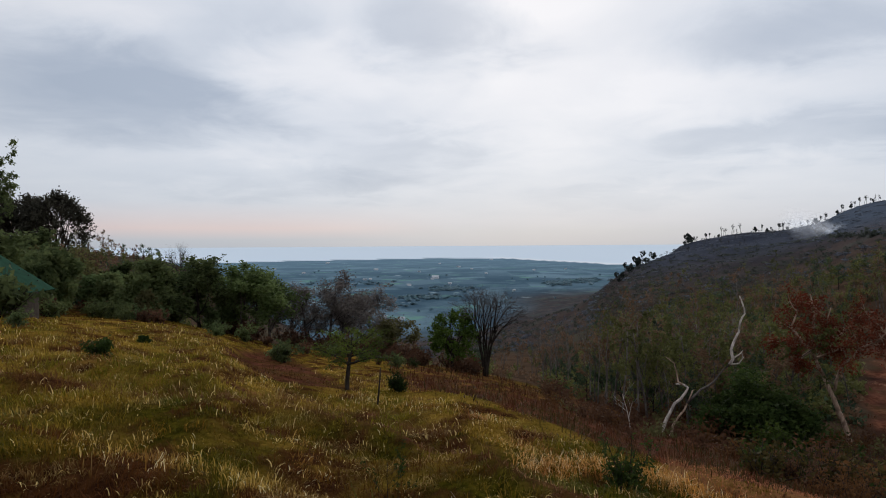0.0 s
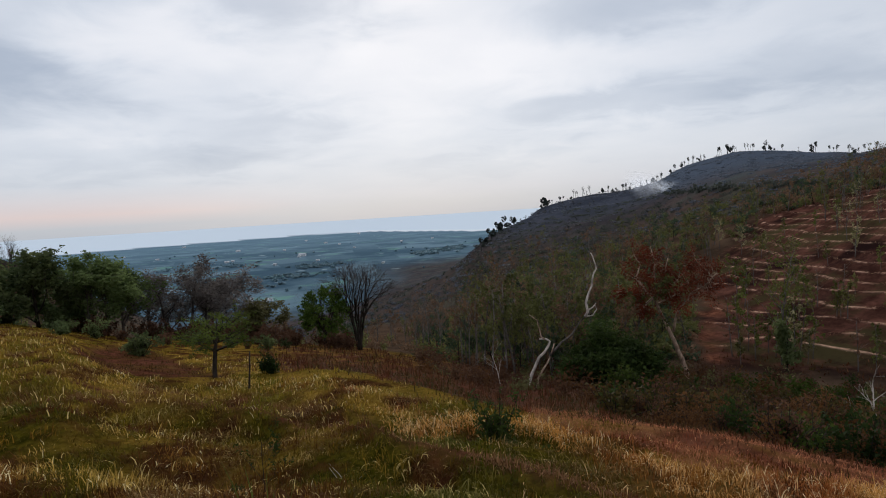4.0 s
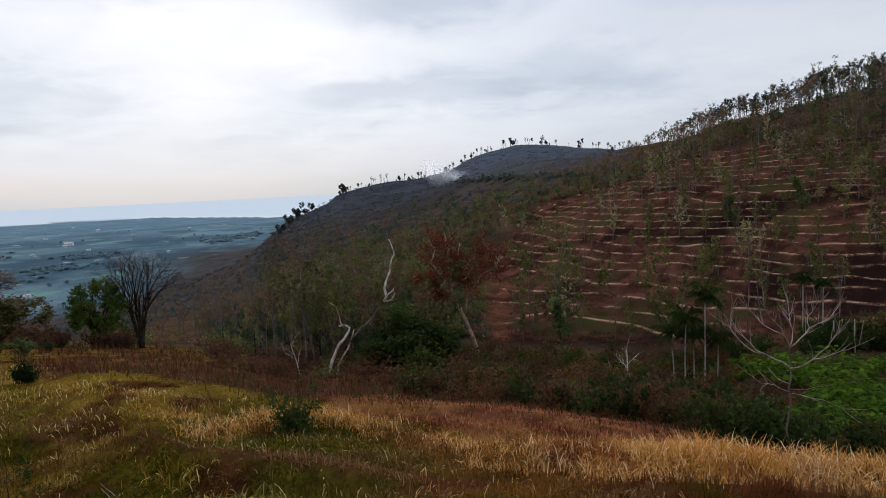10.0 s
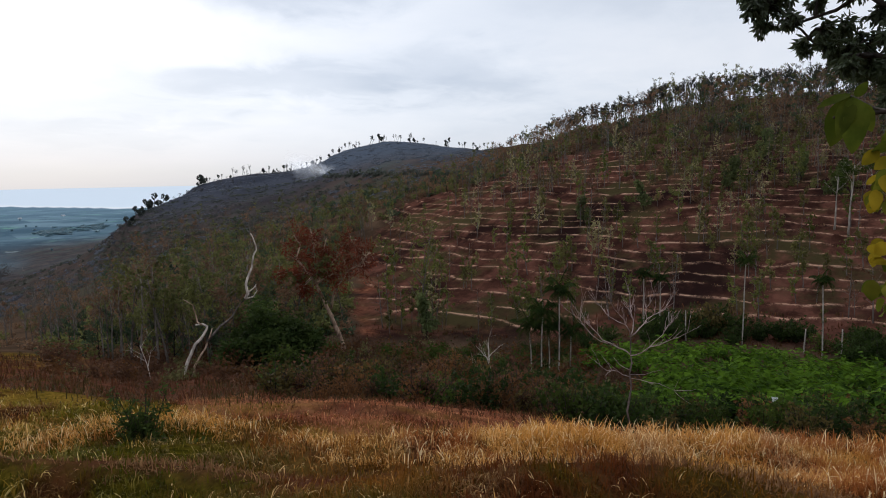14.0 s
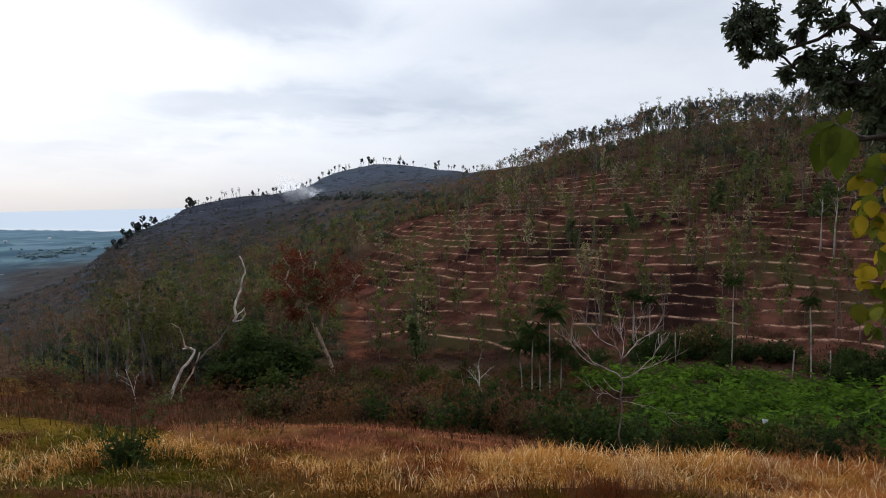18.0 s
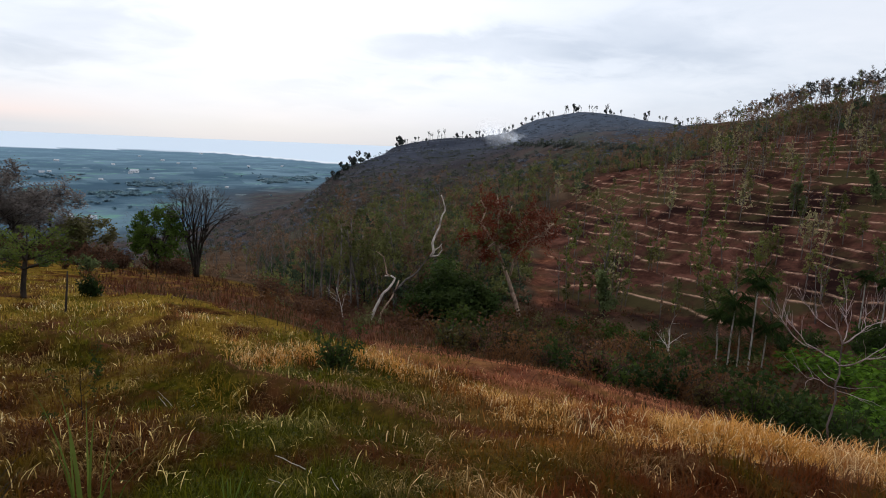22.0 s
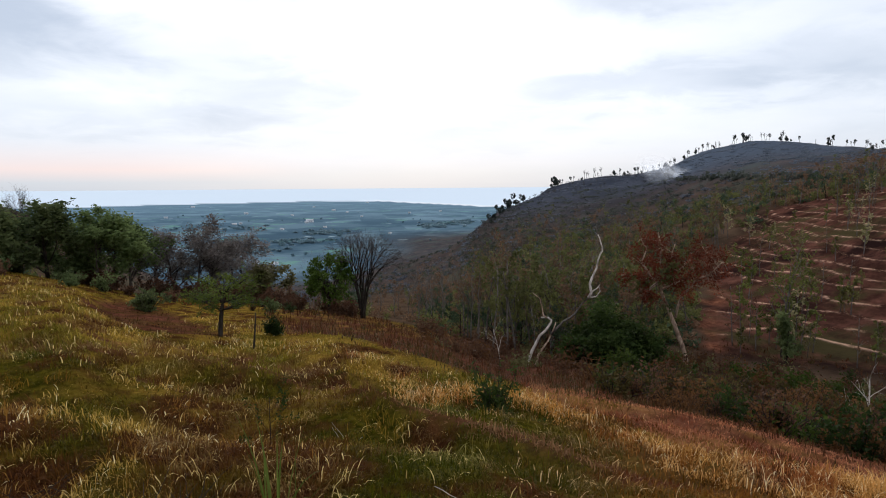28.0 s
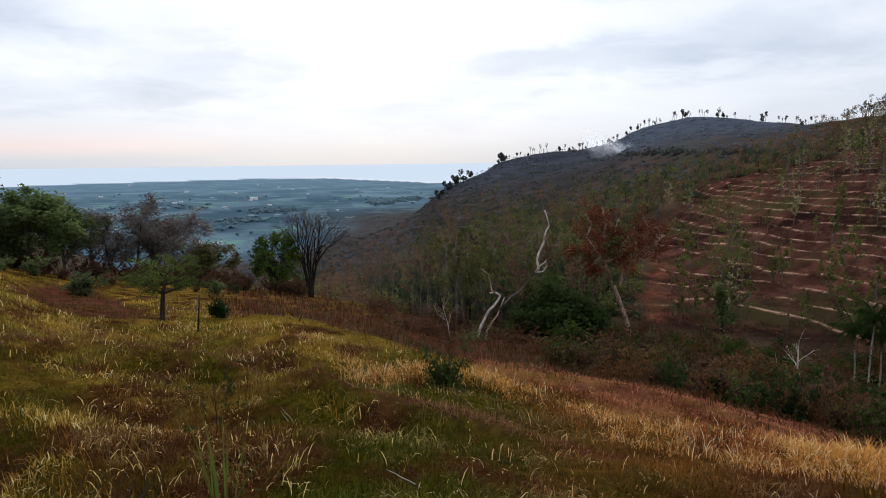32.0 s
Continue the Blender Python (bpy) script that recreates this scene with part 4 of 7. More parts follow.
def sow():
    rng = np.random.RandomState(5)
    lip = lambda az: np.interp(az, AZ, RING_R[2])
    # short grass of the slope
    x, y, az, r = (np.concatenate(q) for q in zip(scatter(rng, 40000, -44, 88, 1.5, 60), scatter(rng, 17000, -44, 88, 2.8, 14)))
    keep = ((r < lip(az) * 1.25) | ((az < -3 - 2 * waves(x, y, 9, 17)) & (r < 58))) & (rng.uniform(0, 1, len(x)) < 0.55 + 0.6 * waves(x, y, 1.7, 20))
    x, y, az, r = x[keep], y[keep], az[keep], r[keep]
    tall = 0.065 + 0.085 * np.clip(waves(x, y, 2.5, 21) + 0.4, 0, 1.5) + 0.0015 * r
    sunk = hollow_in(az, np.degrees(np.arctan2(heights(x, y), r))) * (r > 13) > 0.5
    path = (np.abs(r - bank_at(az, x, y) - 0.2) < 0.28) & (rng.uniform(0, 1, len(x)) < 0.85)
    yellow = ~sunk & ~path & (r > 10 + 1.5 * waves(x, y, 5, 19)) & (az < 9)
    russet = ~sunk & ~yellow & ~path & (az + 6 * waves(x, y, 3, 18) > 25)
    for pick, name, label, mat in ((sunk, "hollow_grass", "dark brown withered grass in the hollow", DARK_GRASS), (path, "bank_grass", "thin red-brown withered grass along the low earth bank", BANK_GRASS), (~yellow & ~russet & ~sunk & ~path, "slope_grass", "short brownish green grass covering the near slope", GRASS), (russet, "russet_grass", "short russet dry grass on the steeper slope", RED_GRASS), (yellow, "field_grass", "short yellow-green dry grass covering the field", FIELD_GRASS)):
        blades(name, label, mat, x[pick], y[pick], 7, tall[pick], 0.005 + 0.0011 * r[pick], rng, 1.3, spread=0.035 + 0.006 * r[pick])
    # shaggy tussocks over the short grass
    x, y, az, r = (np.concatenate(q) for q in zip(scatter(rng, 4200, -44, 88, 1.7, 13), scatter(rng, 5200, -44, 14, 10, 40)))
    shag = waves(x, y, 1.9, 44) + 0.7 * waves(x, y, 0.7, 45)
    keep = ((r < lip(az) * 1.05) | ((az < -4) & (r < 42))) & (shag > rng.uniform(-0.9, 0.45, len(x)))
    x, y, az, r, shag = x[keep], y[keep], az[keep], r[keep], shag[keep]
    sunk = hollow_in(az, np.degrees(np.arctan2(heights(x, y), r))) * (r > 13) > 0.5
    path = np.abs(r - bank_at(az, x, y)) < 0.34
    far = r > 11
    size = np.clip(0.13 + 0.09 * shag, 0.08, 0.27) + 0.0012 * r + 0.06 * far
    gold = ~far & (az < -6 + 5 * waves(x, y, 2.0, 49)) & (az > -31) & (r > 3.2) & (r < 9) & (waves(x, y, 2.4, 50) > -0.12) & (rng.uniform(0, 1, len(x)) < 0.7)
    rust = ~far & ~gold & (az + 14 * waves(x, y, 2.2, 46) > 16)
    for pick, name, label, mat, n in ((gold, "golden_tussock_grass", "drooping golden tussocks of dry grass on the near slope", PALE_STRAW, 30), (~far & ~gold & ~rust & ~path, "tussock_grass", "shaggy olive and straw tussocks of grass on the near slope", TUSSOCK, 34),
                                      (rust & ~path, "rust_tussock_grass", "shaggy rust-brown tussocks of dry grass on the near slope", RUST_TUSSOCK, 34),
                                      (far & ~sunk, "field_tussock_grass", "yellow-brown tussocks of grass over the mound and field", FIELD_TUSSOCK, 18)):
        blades(name, label, mat, x[pick], y[pick], n, size[pick], 0.0042 + 0.0008 * r[pick], rng, 1.5, spread=0.05 + 0.005 * r[pick], arch=True, comb=0.8)
    # tall dry grass along the break of the slope
    x, y, az, r = scatter(rng, 2600, -24, 6, 12, 36)
    el = np.degrees(np.arctan2(heights(x, y), r))
    brow = np.interp(az, [-24, -22.4, -20.3, -18.7, -17.4, -15, -12, -9], [-7.0, -7.4, -7.9, -9.6, -10.7, -11.9, -12.7, -13.3])
    keep = np.where(az < -8, (el < brow + 0.15) & (el > brow - 0.8), (r > lip(az) * 0.90) & (r < lip(az) * 1.03)) & (waves(x, y, 2.5, 28) > -0.25)
    blades("mound_grass", "golden dry grass along the brow of the mound", PALE_STRAW, x[keep], y[keep], 9, 0.20 + 0 * x[keep], 0.016 + 0 * x[keep], rng, 1.1, spread=0.12 + 0 * x[keep], arch=True)
    x, y, az, r = scatter(rng, 6500, 19, 66, 9, 26)
    keep = (r > lip(az) * 0.98) & (r < lip(az) * (2.1 + 0.4 * waves(x, y, 4, 29))) & (waves(x, y, 3.2, 30) > -0.5)
    x, y, az, r = x[keep], y[keep], az[keep], r[keep]
    blades("matted_grass", "matted pinkish-red dry grass below the edge of the slope", MATTED, x, y, 9, 0.10 + 0.08 * np.clip(waves(x, y, 2.4, 31) + 0.3, 0, 1.3), 0.010 + 0 * x, rng, 1.9, spread=0.11 + 0 * x, arch=True)
    x, y, az, r = scatter(rng, 15000, 2, 86, 6, 15)
    off = r / lip(az)
    keep = (off > 0.68) & (off < 0.97 + 0.06 * waves(x, y, 3, 33) + 0.4 * ramp01(az, 55, 72)) & (waves(x, y, 2.1, 22) + 0.5 * waves(x, y, 0.8, 47) + 0.30 > rng.uniform(0.0, 0.9, len(x)) - 0.9 * ramp01(az, 24, 62))
    x, y, az, r = x[keep], y[keep], az[keep], r[keep]
    blades("golden_grass", "tall golden dry grass along the edge of the slope", STRAW, x, y, 10, 0.21 + 0.06 * ramp01(az, 30, 60) + 0.11 * np.clip(waves(x, y, 2.4, 23), -1, 1), 0.008 + 0 * x, rng, 1.6, spread=0.06 + 0 * x, arch=True, comb=0.8)
    # loose dry stalks with pale tips all over the slope
    x, y, az, r = scatter(rng, 2200, -44, 88, 3.0, 30)
    keep = ((r < lip(az) * 1.1) | (az < -4)) & (waves(x, y, 4, 24) > 0.32)
    x, y, az, r = x[keep], y[keep], az[keep], r[keep]
    blades("dry_stalks", "loose pale stalks of dry grass standing in tufts", PALE_STRAW, x, y, 9, 0.17 + 0 * x, 0.0032 + 0.0006 * r, rng, 1.7, spread=0.09 + 0 * x, arch=True, comb=0.8)
    # straw on the lips of the terraces
    A, R = np.meshgrid(AZ, RADII, indexing="ij")
    pick = np.argwhere((LAND_LIP > 0.55) & (A > 30) & (A < 80) & (R > 50) & (R < 140))
    pick = pick[rng.permutation(len(pick))[:6500]]
    a, rr = np.radians(AZ[pick[:, 0]] + rng.uniform(-0.1, 0.1, len(pick))), RADII[pick[:, 1]]
    x, y = rr * np.sin(a), rr * np.cos(a)
    keep = waves(x, y, 16, 25) > -0.45
    blades("terrace_straw", "dry straw-coloured grass along the terrace edges", TERRACE_STRAW, x[keep], y[keep], 5, 0.13 + 0 * x[keep], 0.030 + 0 * x[keep], rng, 1.1, spread=0.16 + 0 * x[keep])
    # rank growth in the valley
    x, y, az, r = scatter(rng, 7000, -5, 82, 9, 62)
    keep = (r > lip(az) * 1.18) & (rng.uniform(0, 1, len(x)) < 0.35 + 0.65 * (r > lip(az) * 1.7))
    x, y, az, r = x[keep], y[keep], az[keep], r[keep]
    blades("valley_undergrowth", "rank brownish undergrowth on the valley floor", UNDER, x, y, 6, np.clip(0.018 * r, 0.18, 0.45), 0.007 + 0.0012 * r, rng, 1.2, "undergrowth", spread=0.25 + 0 * x)


BANK_GRASS = grass_material("bank_grass", ((0.13, 0.062, 0.026), (0.28, 0.145, 0.065)), ((0.16, 0.078, 0.032), (0.36, 0.20, 0.095)), (0.130, 0.052, 0.022))
DARK_GRASS = grass_material("withered_grass", ((0.040, 0.022, 0.007), (0.095, 0.055, 0.018)), ((0.075, 0.036, 0.012), (0.150, 0.080, 0.028)), (0.060, 0.020, 0.009))
MATTED = grass_material("matted_red_grass", ((0.26, 0.085, 0.040), (0.52, 0.20, 0.095)), ((0.32, 0.115, 0.055), (0.64, 0.29, 0.145)), (0.23, 0.068, 0.032))
PALE_STRAW = grass_material("pale_dry_grass", ((0.26, 0.150, 0.018), (0.70, 0.46, 0.100)), ((0.36, 0.21, 0.032), (0.90, 0.63, 0.20)), (0.27, 0.13, 0.026), glint=(1.0, 0.86, 0.48))
TERRACE_STRAW = grass_material("terrace_straw", ((0.24, 0.14, 0.06), (0.50, 0.32, 0.16)), ((0.30, 0.18, 0.08), (0.66, 0.46, 0.27)), (0.20, 0.10, 0.05))
UNDER = grass_material("valley_undergrowth", ((0.030, 0.026, 0.009), (0.085, 0.060, 0.019)), ((0.065, 0.027, 0.013), (0.155, 0.066, 0.030)), (0.085, 0.029, 0.014), 0.25)
sow()

# ---------------------------------------------------------------- kinds of plants
def tree(rng, name, label, bark, leaf, h, r0, group="", per=6, size=0.35, category="tree", sides=(6, 4, 3), hero=False, slim=0.5, droop=0.3, fuzz=0.35, tri=False, **shape):
    """A tree: trunk, limbs and a crown of single leaves (leaf None: bare)."""
    ob = thing(name, label, category, group)
    lv = grow(rng, h, r0, **shape)
    part("trunk", wood(Form(), lv[0], 8 if hero else sides[0]), bark, ob)
    if hero:
        for limb in lv[1]:
            part("limb", wood(Form(), [limb], 6), bark, ob)
    f = Form() if hero else wood(Form(), lv[1], sides[1])
    for k in lv[2:]:
        wood(f, k, sides[2])
    if f.v:
        part("branchwork", f, bark, ob)
    if leaf is not None and per:
        part("crown", foliage(rng, lv[-1], per, size, droop, fuzz, slim=slim, tri=tri), leaf, ob)
    return ob


def shrub(rng, label, leaf, bark, h, w, stems=9, per=22, size=0.12, group="", name="shrub"):
    ob = thing(name, label, "shrub", group)
    st, tips = Form(), []
    for i in range(stems):
        a, s = rng.uniform(0, 6.283), rng.uniform(0.1, 1.0)
        d = Vector((math.cos(a) * w * 0.5 * s, math.sin(a) * w * 0.5 * s, h * rng.uniform(0.6, 1.0)))
        p = limb_path(rng, (math.cos(a) * 0.05, math.sin(a) * 0.05, -0.05), d, d.length, 4, 0.16, 0.0)
        rad = [0.022 * h * (1 - 0.8 * k / 4) for k in range(5)]
        tips.append((p, rad))
        for _ in range(2):
            q = p[rng.randint(1, 3)]
            b = limb_path(rng, q, rand_dir(rng) + Vector((0, 0, 0.5)), d.length * 0.45, 3, 0.2, 0.05)
            tips.append((b, [0.010 * h * (1 - 0.7 * k / 3) for k in range(4)]))
    part("branchwork", wood(st, tips, 3), bark, ob)
    part("foliage", foliage(rng, tips, per, size, 0.1, 0.16 * h, from_t=0.15, tri=h > 1.0), leaf, ob)
    return ob


def frond(form, start, az, length, droop, width, n=7, rise=0.55):
    """An arching palm frond: a midrib with leaflets on both sides."""
    d = Vector((math.cos(az), math.sin(az), 0))
    side = Vector((-d.y, d.x, 0))
    pts = []
    for i in range(n + 1):
        t = i / n
        pts.append(Vector(start) + d * length * t * (1 - 0.25 * droop * t) + Vector((0, 0, length * (rise * t - droop * t * t))))
    form.tube(pts, [0.025 * (1 - 0.8 * i / n) for i in range(n + 1)], 3, False)
    for i in range(1, n + 1):
        for s in (-1, 1):
            for q in (0.0, 0.5):
                p = pts[i].lerp(pts[i - 1], q)
                w = width * math.sin(math.pi * min(0.15 + 0.85 * (i - q) / n, 0.97)) + 0.06
                form.leaf(p, (side * s + d * 0.5 + Vector((0, 0, -0.35))).normalized(), Vector((0, 0, 1)), w, 0.09, 0.3)


def palm(rng, label, h, crown, group, r=0.055, fronds=9, droop=0.9, rise=(0.55, 0.55)):
    ob = thing("areca_palm", label, "palm tree", group)
    pts = limb_path(rng, (0, 0, -0.15), (0, 0, 1), h + 0.15, 8, 0.025, 0.02)
    part("trunk", Form().tube(pts, [r * (1.3 if i == 0 else 1 - 0.25 * i / 8) for i in range(9)], 8), BARK_PALM, ob)
    shaft = part("crownshaft", Form().tube([pts[-1], pts[-1] + Vector((0, 0, crown * 0.35))], [r * 0.9, r * 0.5], 6), LEAF_MID, ob)
    for i in range(fronds):
        f = Form(False)
        frond(f, pts[-1] + Vector((0, 0, crown * 0.3)), i * 2.4 + rng.random(), crown * rng.uniform(0.8, 1.1), droop * rng.uniform(0.7, 1.4), crown * 0.35, 7, rise[0] + (rise[1] - rise[0]) * i / max(fronds - 1, 1))
        part("frond", f, LEAF_PALM, shaft)
    return ob


LEAF_PALM = leaf_material("palm_leaves", (0.012, 0.026, 0.007), (0.050, 0.080, 0.018))
BARK_PALM = bark_material("palm_bark", (0.22, 0.19, 0.165), (0.46, 0.42, 0.37), 5.0)


def tall(az, r, el_top):
    """Height of something that stands at a bearing and distance and reaches up to an angle."""
    p = spot(az, r)
    return math.hypot(p.x, p.y) * math.tan(radians(el_top)) - p.z


# ---------------------------------------------------------------- single trees of the slope and the valley
def place(ob, az, r, turn=0.0, sink=0.03, wide=1.0):
    ob.matrix_basis = Matrix.Translation(spot(az, r, sink)) @ Matrix.Rotation(radians(turn), 4, "Z") @ Matrix.Diagonal((wide, wide, 1, 1))
    return ob


def bearing(az, el, r):
    return Vector((r * math.sin(radians(az)), r * math.cos(radians(az)), r * math.tan(radians(el))))


def crooked(rng, pts, kink):
    """A line through some points with a few small kinks between them."""
    out = []
    for a, b in zip(pts, pts[1:]):
        out += [a, a.lerp(b, 0.5) + rand_dir(rng) * kink * (b - a).length]
    return out + [pts[-1]]


def fan_tree(rng, name, label, bark, fine, h, w, group="", stems=6, leaf=None, per=0, size=0.2, low=95, thick=0.15, heart=0.60):
    """A tree whose stems fan out from the foot into a domed crown of fine twigs."""
    ob = thing(name, label, "tree", group)
    mid, rx, rz = Vector((0, 0, h * heart)), w / 2, h * (1 - heart)

    def shell(a, polar, k):
        return mid + Vector((math.cos(a) * math.sin(polar) * rx, math.sin(a) * math.sin(polar) * rx, math.cos(polar) * rz)) * k

    def at(line, u):
        x = min(u, 0.999) * (len(line) - 1)
        return line[int(x)].lerp(line[int(x) + 1], x - int(x))
    boughs, twigs = [], []
    for i in range(stems):
        a = 6.283 * i / stems + rng.uniform(-0.4, 0.4)
        s = rng.uniform(0.06, 0.18)
        stem = crooked(rng, [Vector((math.cos(a) * 0.12, math.sin(a) * 0.12, -0.2)), Vector((math.cos(a) * w * s * 0.35, math.sin(a) * w * s * 0.35, h * 0.24)), Vector((math.cos(a) * w * s, math.sin(a) * w * s, h * 0.55))], 0.05)
        part("stem", Form().tube(stem, [thick, thick * 0.8, thick * 0.7, thick * 0.6, thick * 0.45], 6), bark, ob)
        for j in range(5):
            b, q = a + rng.gauss(0, 0.75), math.acos(1 - rng.uniform(0.02, 1.0) * (1 - math.cos(radians(low))))
            p0 = at(stem, rng.uniform(0.5, 1.0))
            end = shell(b, q, 0.74)
            limb = crooked(rng, [p0, p0.lerp(end, 0.5) + Vector((0, 0, 0.05 * h)), end], 0.06)
            part("limb", Form().tube(limb, [thick * k for k in (0.42, 0.36, 0.30, 0.24, 0.16)], 5), bark, ob)
            for _ in range(6):
                c0 = at(limb, rng.uniform(0.35, 1.0))
                tip = shell(b + rng.gauss(0, 0.45), max(0.0, q + rng.gauss(0, 0.35)), rng.uniform(0.88, 1.03))
                bough = crooked(rng, [c0, c0.lerp(tip, 0.55) + Vector((0, 0, 0.03 * h)), tip], 0.06)
                boughs.append((bough, [thick * k for k in (0.14, 0.12, 0.10, 0.07, 0.04)]))
                for _ in range(8):
                    q0 = at(bough, rng.uniform(0.3, 1.0))
                    twigs.append((limb_path(rng, q0, (q0 - mid).normalized() + rand_dir(rng) * 0.7, h * rng.uniform(0.06, 0.13), 3, 0.2, 0.05), [thick * k for k in (0.06, 0.05, 0.04, 0.025)]))
    part("branchwork", wood(Form(), boughs, 3), fine, ob)
    part("twig_spray", wood(Form(), twigs, 3), fine, ob)
    if leaf is not None:
        part("crown", foliage(rng, twigs, per, size, 0.2, 0.25, from_t=0.4, tri=True), leaf, ob)
    return ob


def single_trees():
    rng = random.Random(3)
    # little umbrella tree on the grass
    t = thing("young_tree", "small dark-trunked tree with a flat thin green crown on the grass", "tree")
    h = tall(-8.8, 20.3, -6.7)
    stem = limb_path(rng, (0, 0, -0.15), (0, 0, 1), h * 0.62 + 0.15, 6, 0.05, 0.06)
    part("trunk", Form().tube(stem, [0.10, 0.075, 0.07, 0.065, 0.06, 0.055, 0.04], 8), BARK_DARK, t)
    for z, n, ln, up in ((0.66, 4, 1.35, 0.03), (0.82, 5, 1.2, 0.08), (1.0, 6, 1.0, 0.16)):
        for i in range(n):
            a = 6.283 * i / n + rng.uniform(-0.4, 0.4) + z * 9
            x = z * 5.99
            p0 = stem[int(x)].lerp(stem[int(x) + 1], x - int(x))
            p = limb_path(rng, p0, (math.cos(a), math.sin(a), 0.25 + 0.35 * (z > 0.9)), ln * rng.uniform(0.75, 1.15), 5, 0.16, up * 0.4)
            limb = part("limb", Form().tube(p, [0.03, 0.025, 0.02, 0.016, 0.011, 0.006], 5), BARK_DARK, t)
            tw = []
            for _ in range(9):
                q = limb_path(rng, p[rng.randint(2, 5)], rand_dir(rng, 0.75) + Vector((math.cos(a) * 0.4, math.sin(a) * 0.4, 0.06)), rng.uniform(0.25, 0.5), 3, 0.2, 0.0)
                tw.append((q, [0.007, 0.006, 0.004, 0.002]))
            part("twig_spray", wood(Form(), tw, 3), BARK_DARK, limb)
            part("foliage", foliage(rng, tw, 24, 0.075, 0.1, 0.14, from_t=0.2, flat=0.7), LEAF_UMBRELLA, limb)
    place(t, -8.8, 20.3)
    # bare spreading tree and its green neighbour at the end of the field
    t = fan_tree(rng, "bare_tree", "large leafless grey tree with a fan-shaped crown of fine twigs", BARK_DARK, BARK_FAN, tall(3.8, 58, -4.15), 8.0, low=86, thick=0.13, heart=0.64)
    place(t, 3.8, 58)
    t = fan_tree(rng, "leafy_tree", "round bright green leafy tree beside the bare tree", BARK_DARK, BARK_DARK, tall(0.9, 57, -5.9), 3.9, stems=4, leaf=LEAF_MID2, per=6, size=0.20, low=130, thick=0.10, heart=0.55)
    place(t, 0.9, 57)
    # rust-red tree with pale forked trunk
    t = thing("red_tree", "pale forked tree with a thin rust-red leafy crown", "tree")
    base = bearing(32.9, -14.9, 49)
    base.z = height(base.x, base.y)

    def at(az, el, r):
        return bearing(az, el, r) - base
    stem = [at(33.0, -15.6, 49), at(32.4, -13.5, 49), at(31.8, -12.0, 49), at(31.36, -11.0, 49), at(30.8, -9.7, 49), at(30.58, -9.1, 49)]
    part("trunk", Form().tube(crooked(rng, [Vector((0, 0, -0.2))] + stem[1:], 0.03), [0.21, 0.17, 0.16, 0.155, 0.15, 0.145, 0.14, 0.13, 0.12, 0.11, 0.10], 8), BARK_TAN, t)
    forks = [[(31.8, -11.3, 49), (32.15, -9.7, 48.6), (32.5, -9.1, 48.4), (33.1, -8.5, 48.2), (33.4, -8.0, 48.1), (33.1, -7.0, 48)],
             [(30.58, -9.1, 49), (31.0, -8.3, 49.2), (31.3, -7.3, 49.3), (31.3, -6.3, 49.4), (31.6, -5.0, 49.6)],
             [(31.3, -7.3, 49.3), (32.2, -7.05, 49.4), (33.1, -5.95, 49.6), (33.8, -5.2, 49.8)],
             [(30.58, -9.1, 49), (30.25, -8.4, 48.7), (29.8, -8.0, 48.4), (28.3, -8.2, 48), (27.2, -7.8, 47.8)],
             [(29.8, -8.0, 48.4), (29.2, -7.1, 48.5), (28.9, -6.6, 48.6), (29.3, -5.4, 48.7), (28.8, -4.6, 48.8)],
             [(33.4, -8.1, 48.1), (34.2, -7.6, 48.1), (34.8, -7.1, 48), (35.4, -6.4, 48)],
             [(30.7, -8.9, 49), (31.2, -8.6, 48.5), (32.0, -8.2, 48.2)],
             [(31.0, -8.3, 49.2), (30.4, -6.6, 49.8), (30.6, -5.2, 50.2), (30.2, -4.0, 50.4)],
             [(30.25, -8.4, 48.7), (29.4, -9.2, 48), (28.6, -9.6, 47.6)]]
    for pts in forks:
        p = crooked(rng, [at(*q) for q in pts], 0.08)
        n = len(p) - 1
        limb = part("limb", Form().tube(p, [0.105 * (1 - 0.70 * i / n) for i in range(n + 1)], 6), BARK_TAN, t)
        twigs = []
        for _ in range(20):
            q = limb_path(rng, p[rng.randint(2, n)], rand_dir(rng) + Vector((0, 0, 0.25)), rng.uniform(0.7, 1.7), 4, 0.25, 0.03)
            twigs.append((q, [0.022, 0.018, 0.013, 0.009, 0.005]))
        part("twig_spray", wood(Form(), twigs, 3), BARK_TAN, limb)
        part("foliage", foliage(rng, twigs, 50, 0.14, 0.2, 0.48, tri=True), LEAF_RED, limb)
    t.location = base
    # the crooked pale tree: two bare stems and a long leaning one
    t = thing("crooked_tree", "crooked tree with bleached white bare stems leaning over green scrub", "tree")
    base = spot(19.2, 40)
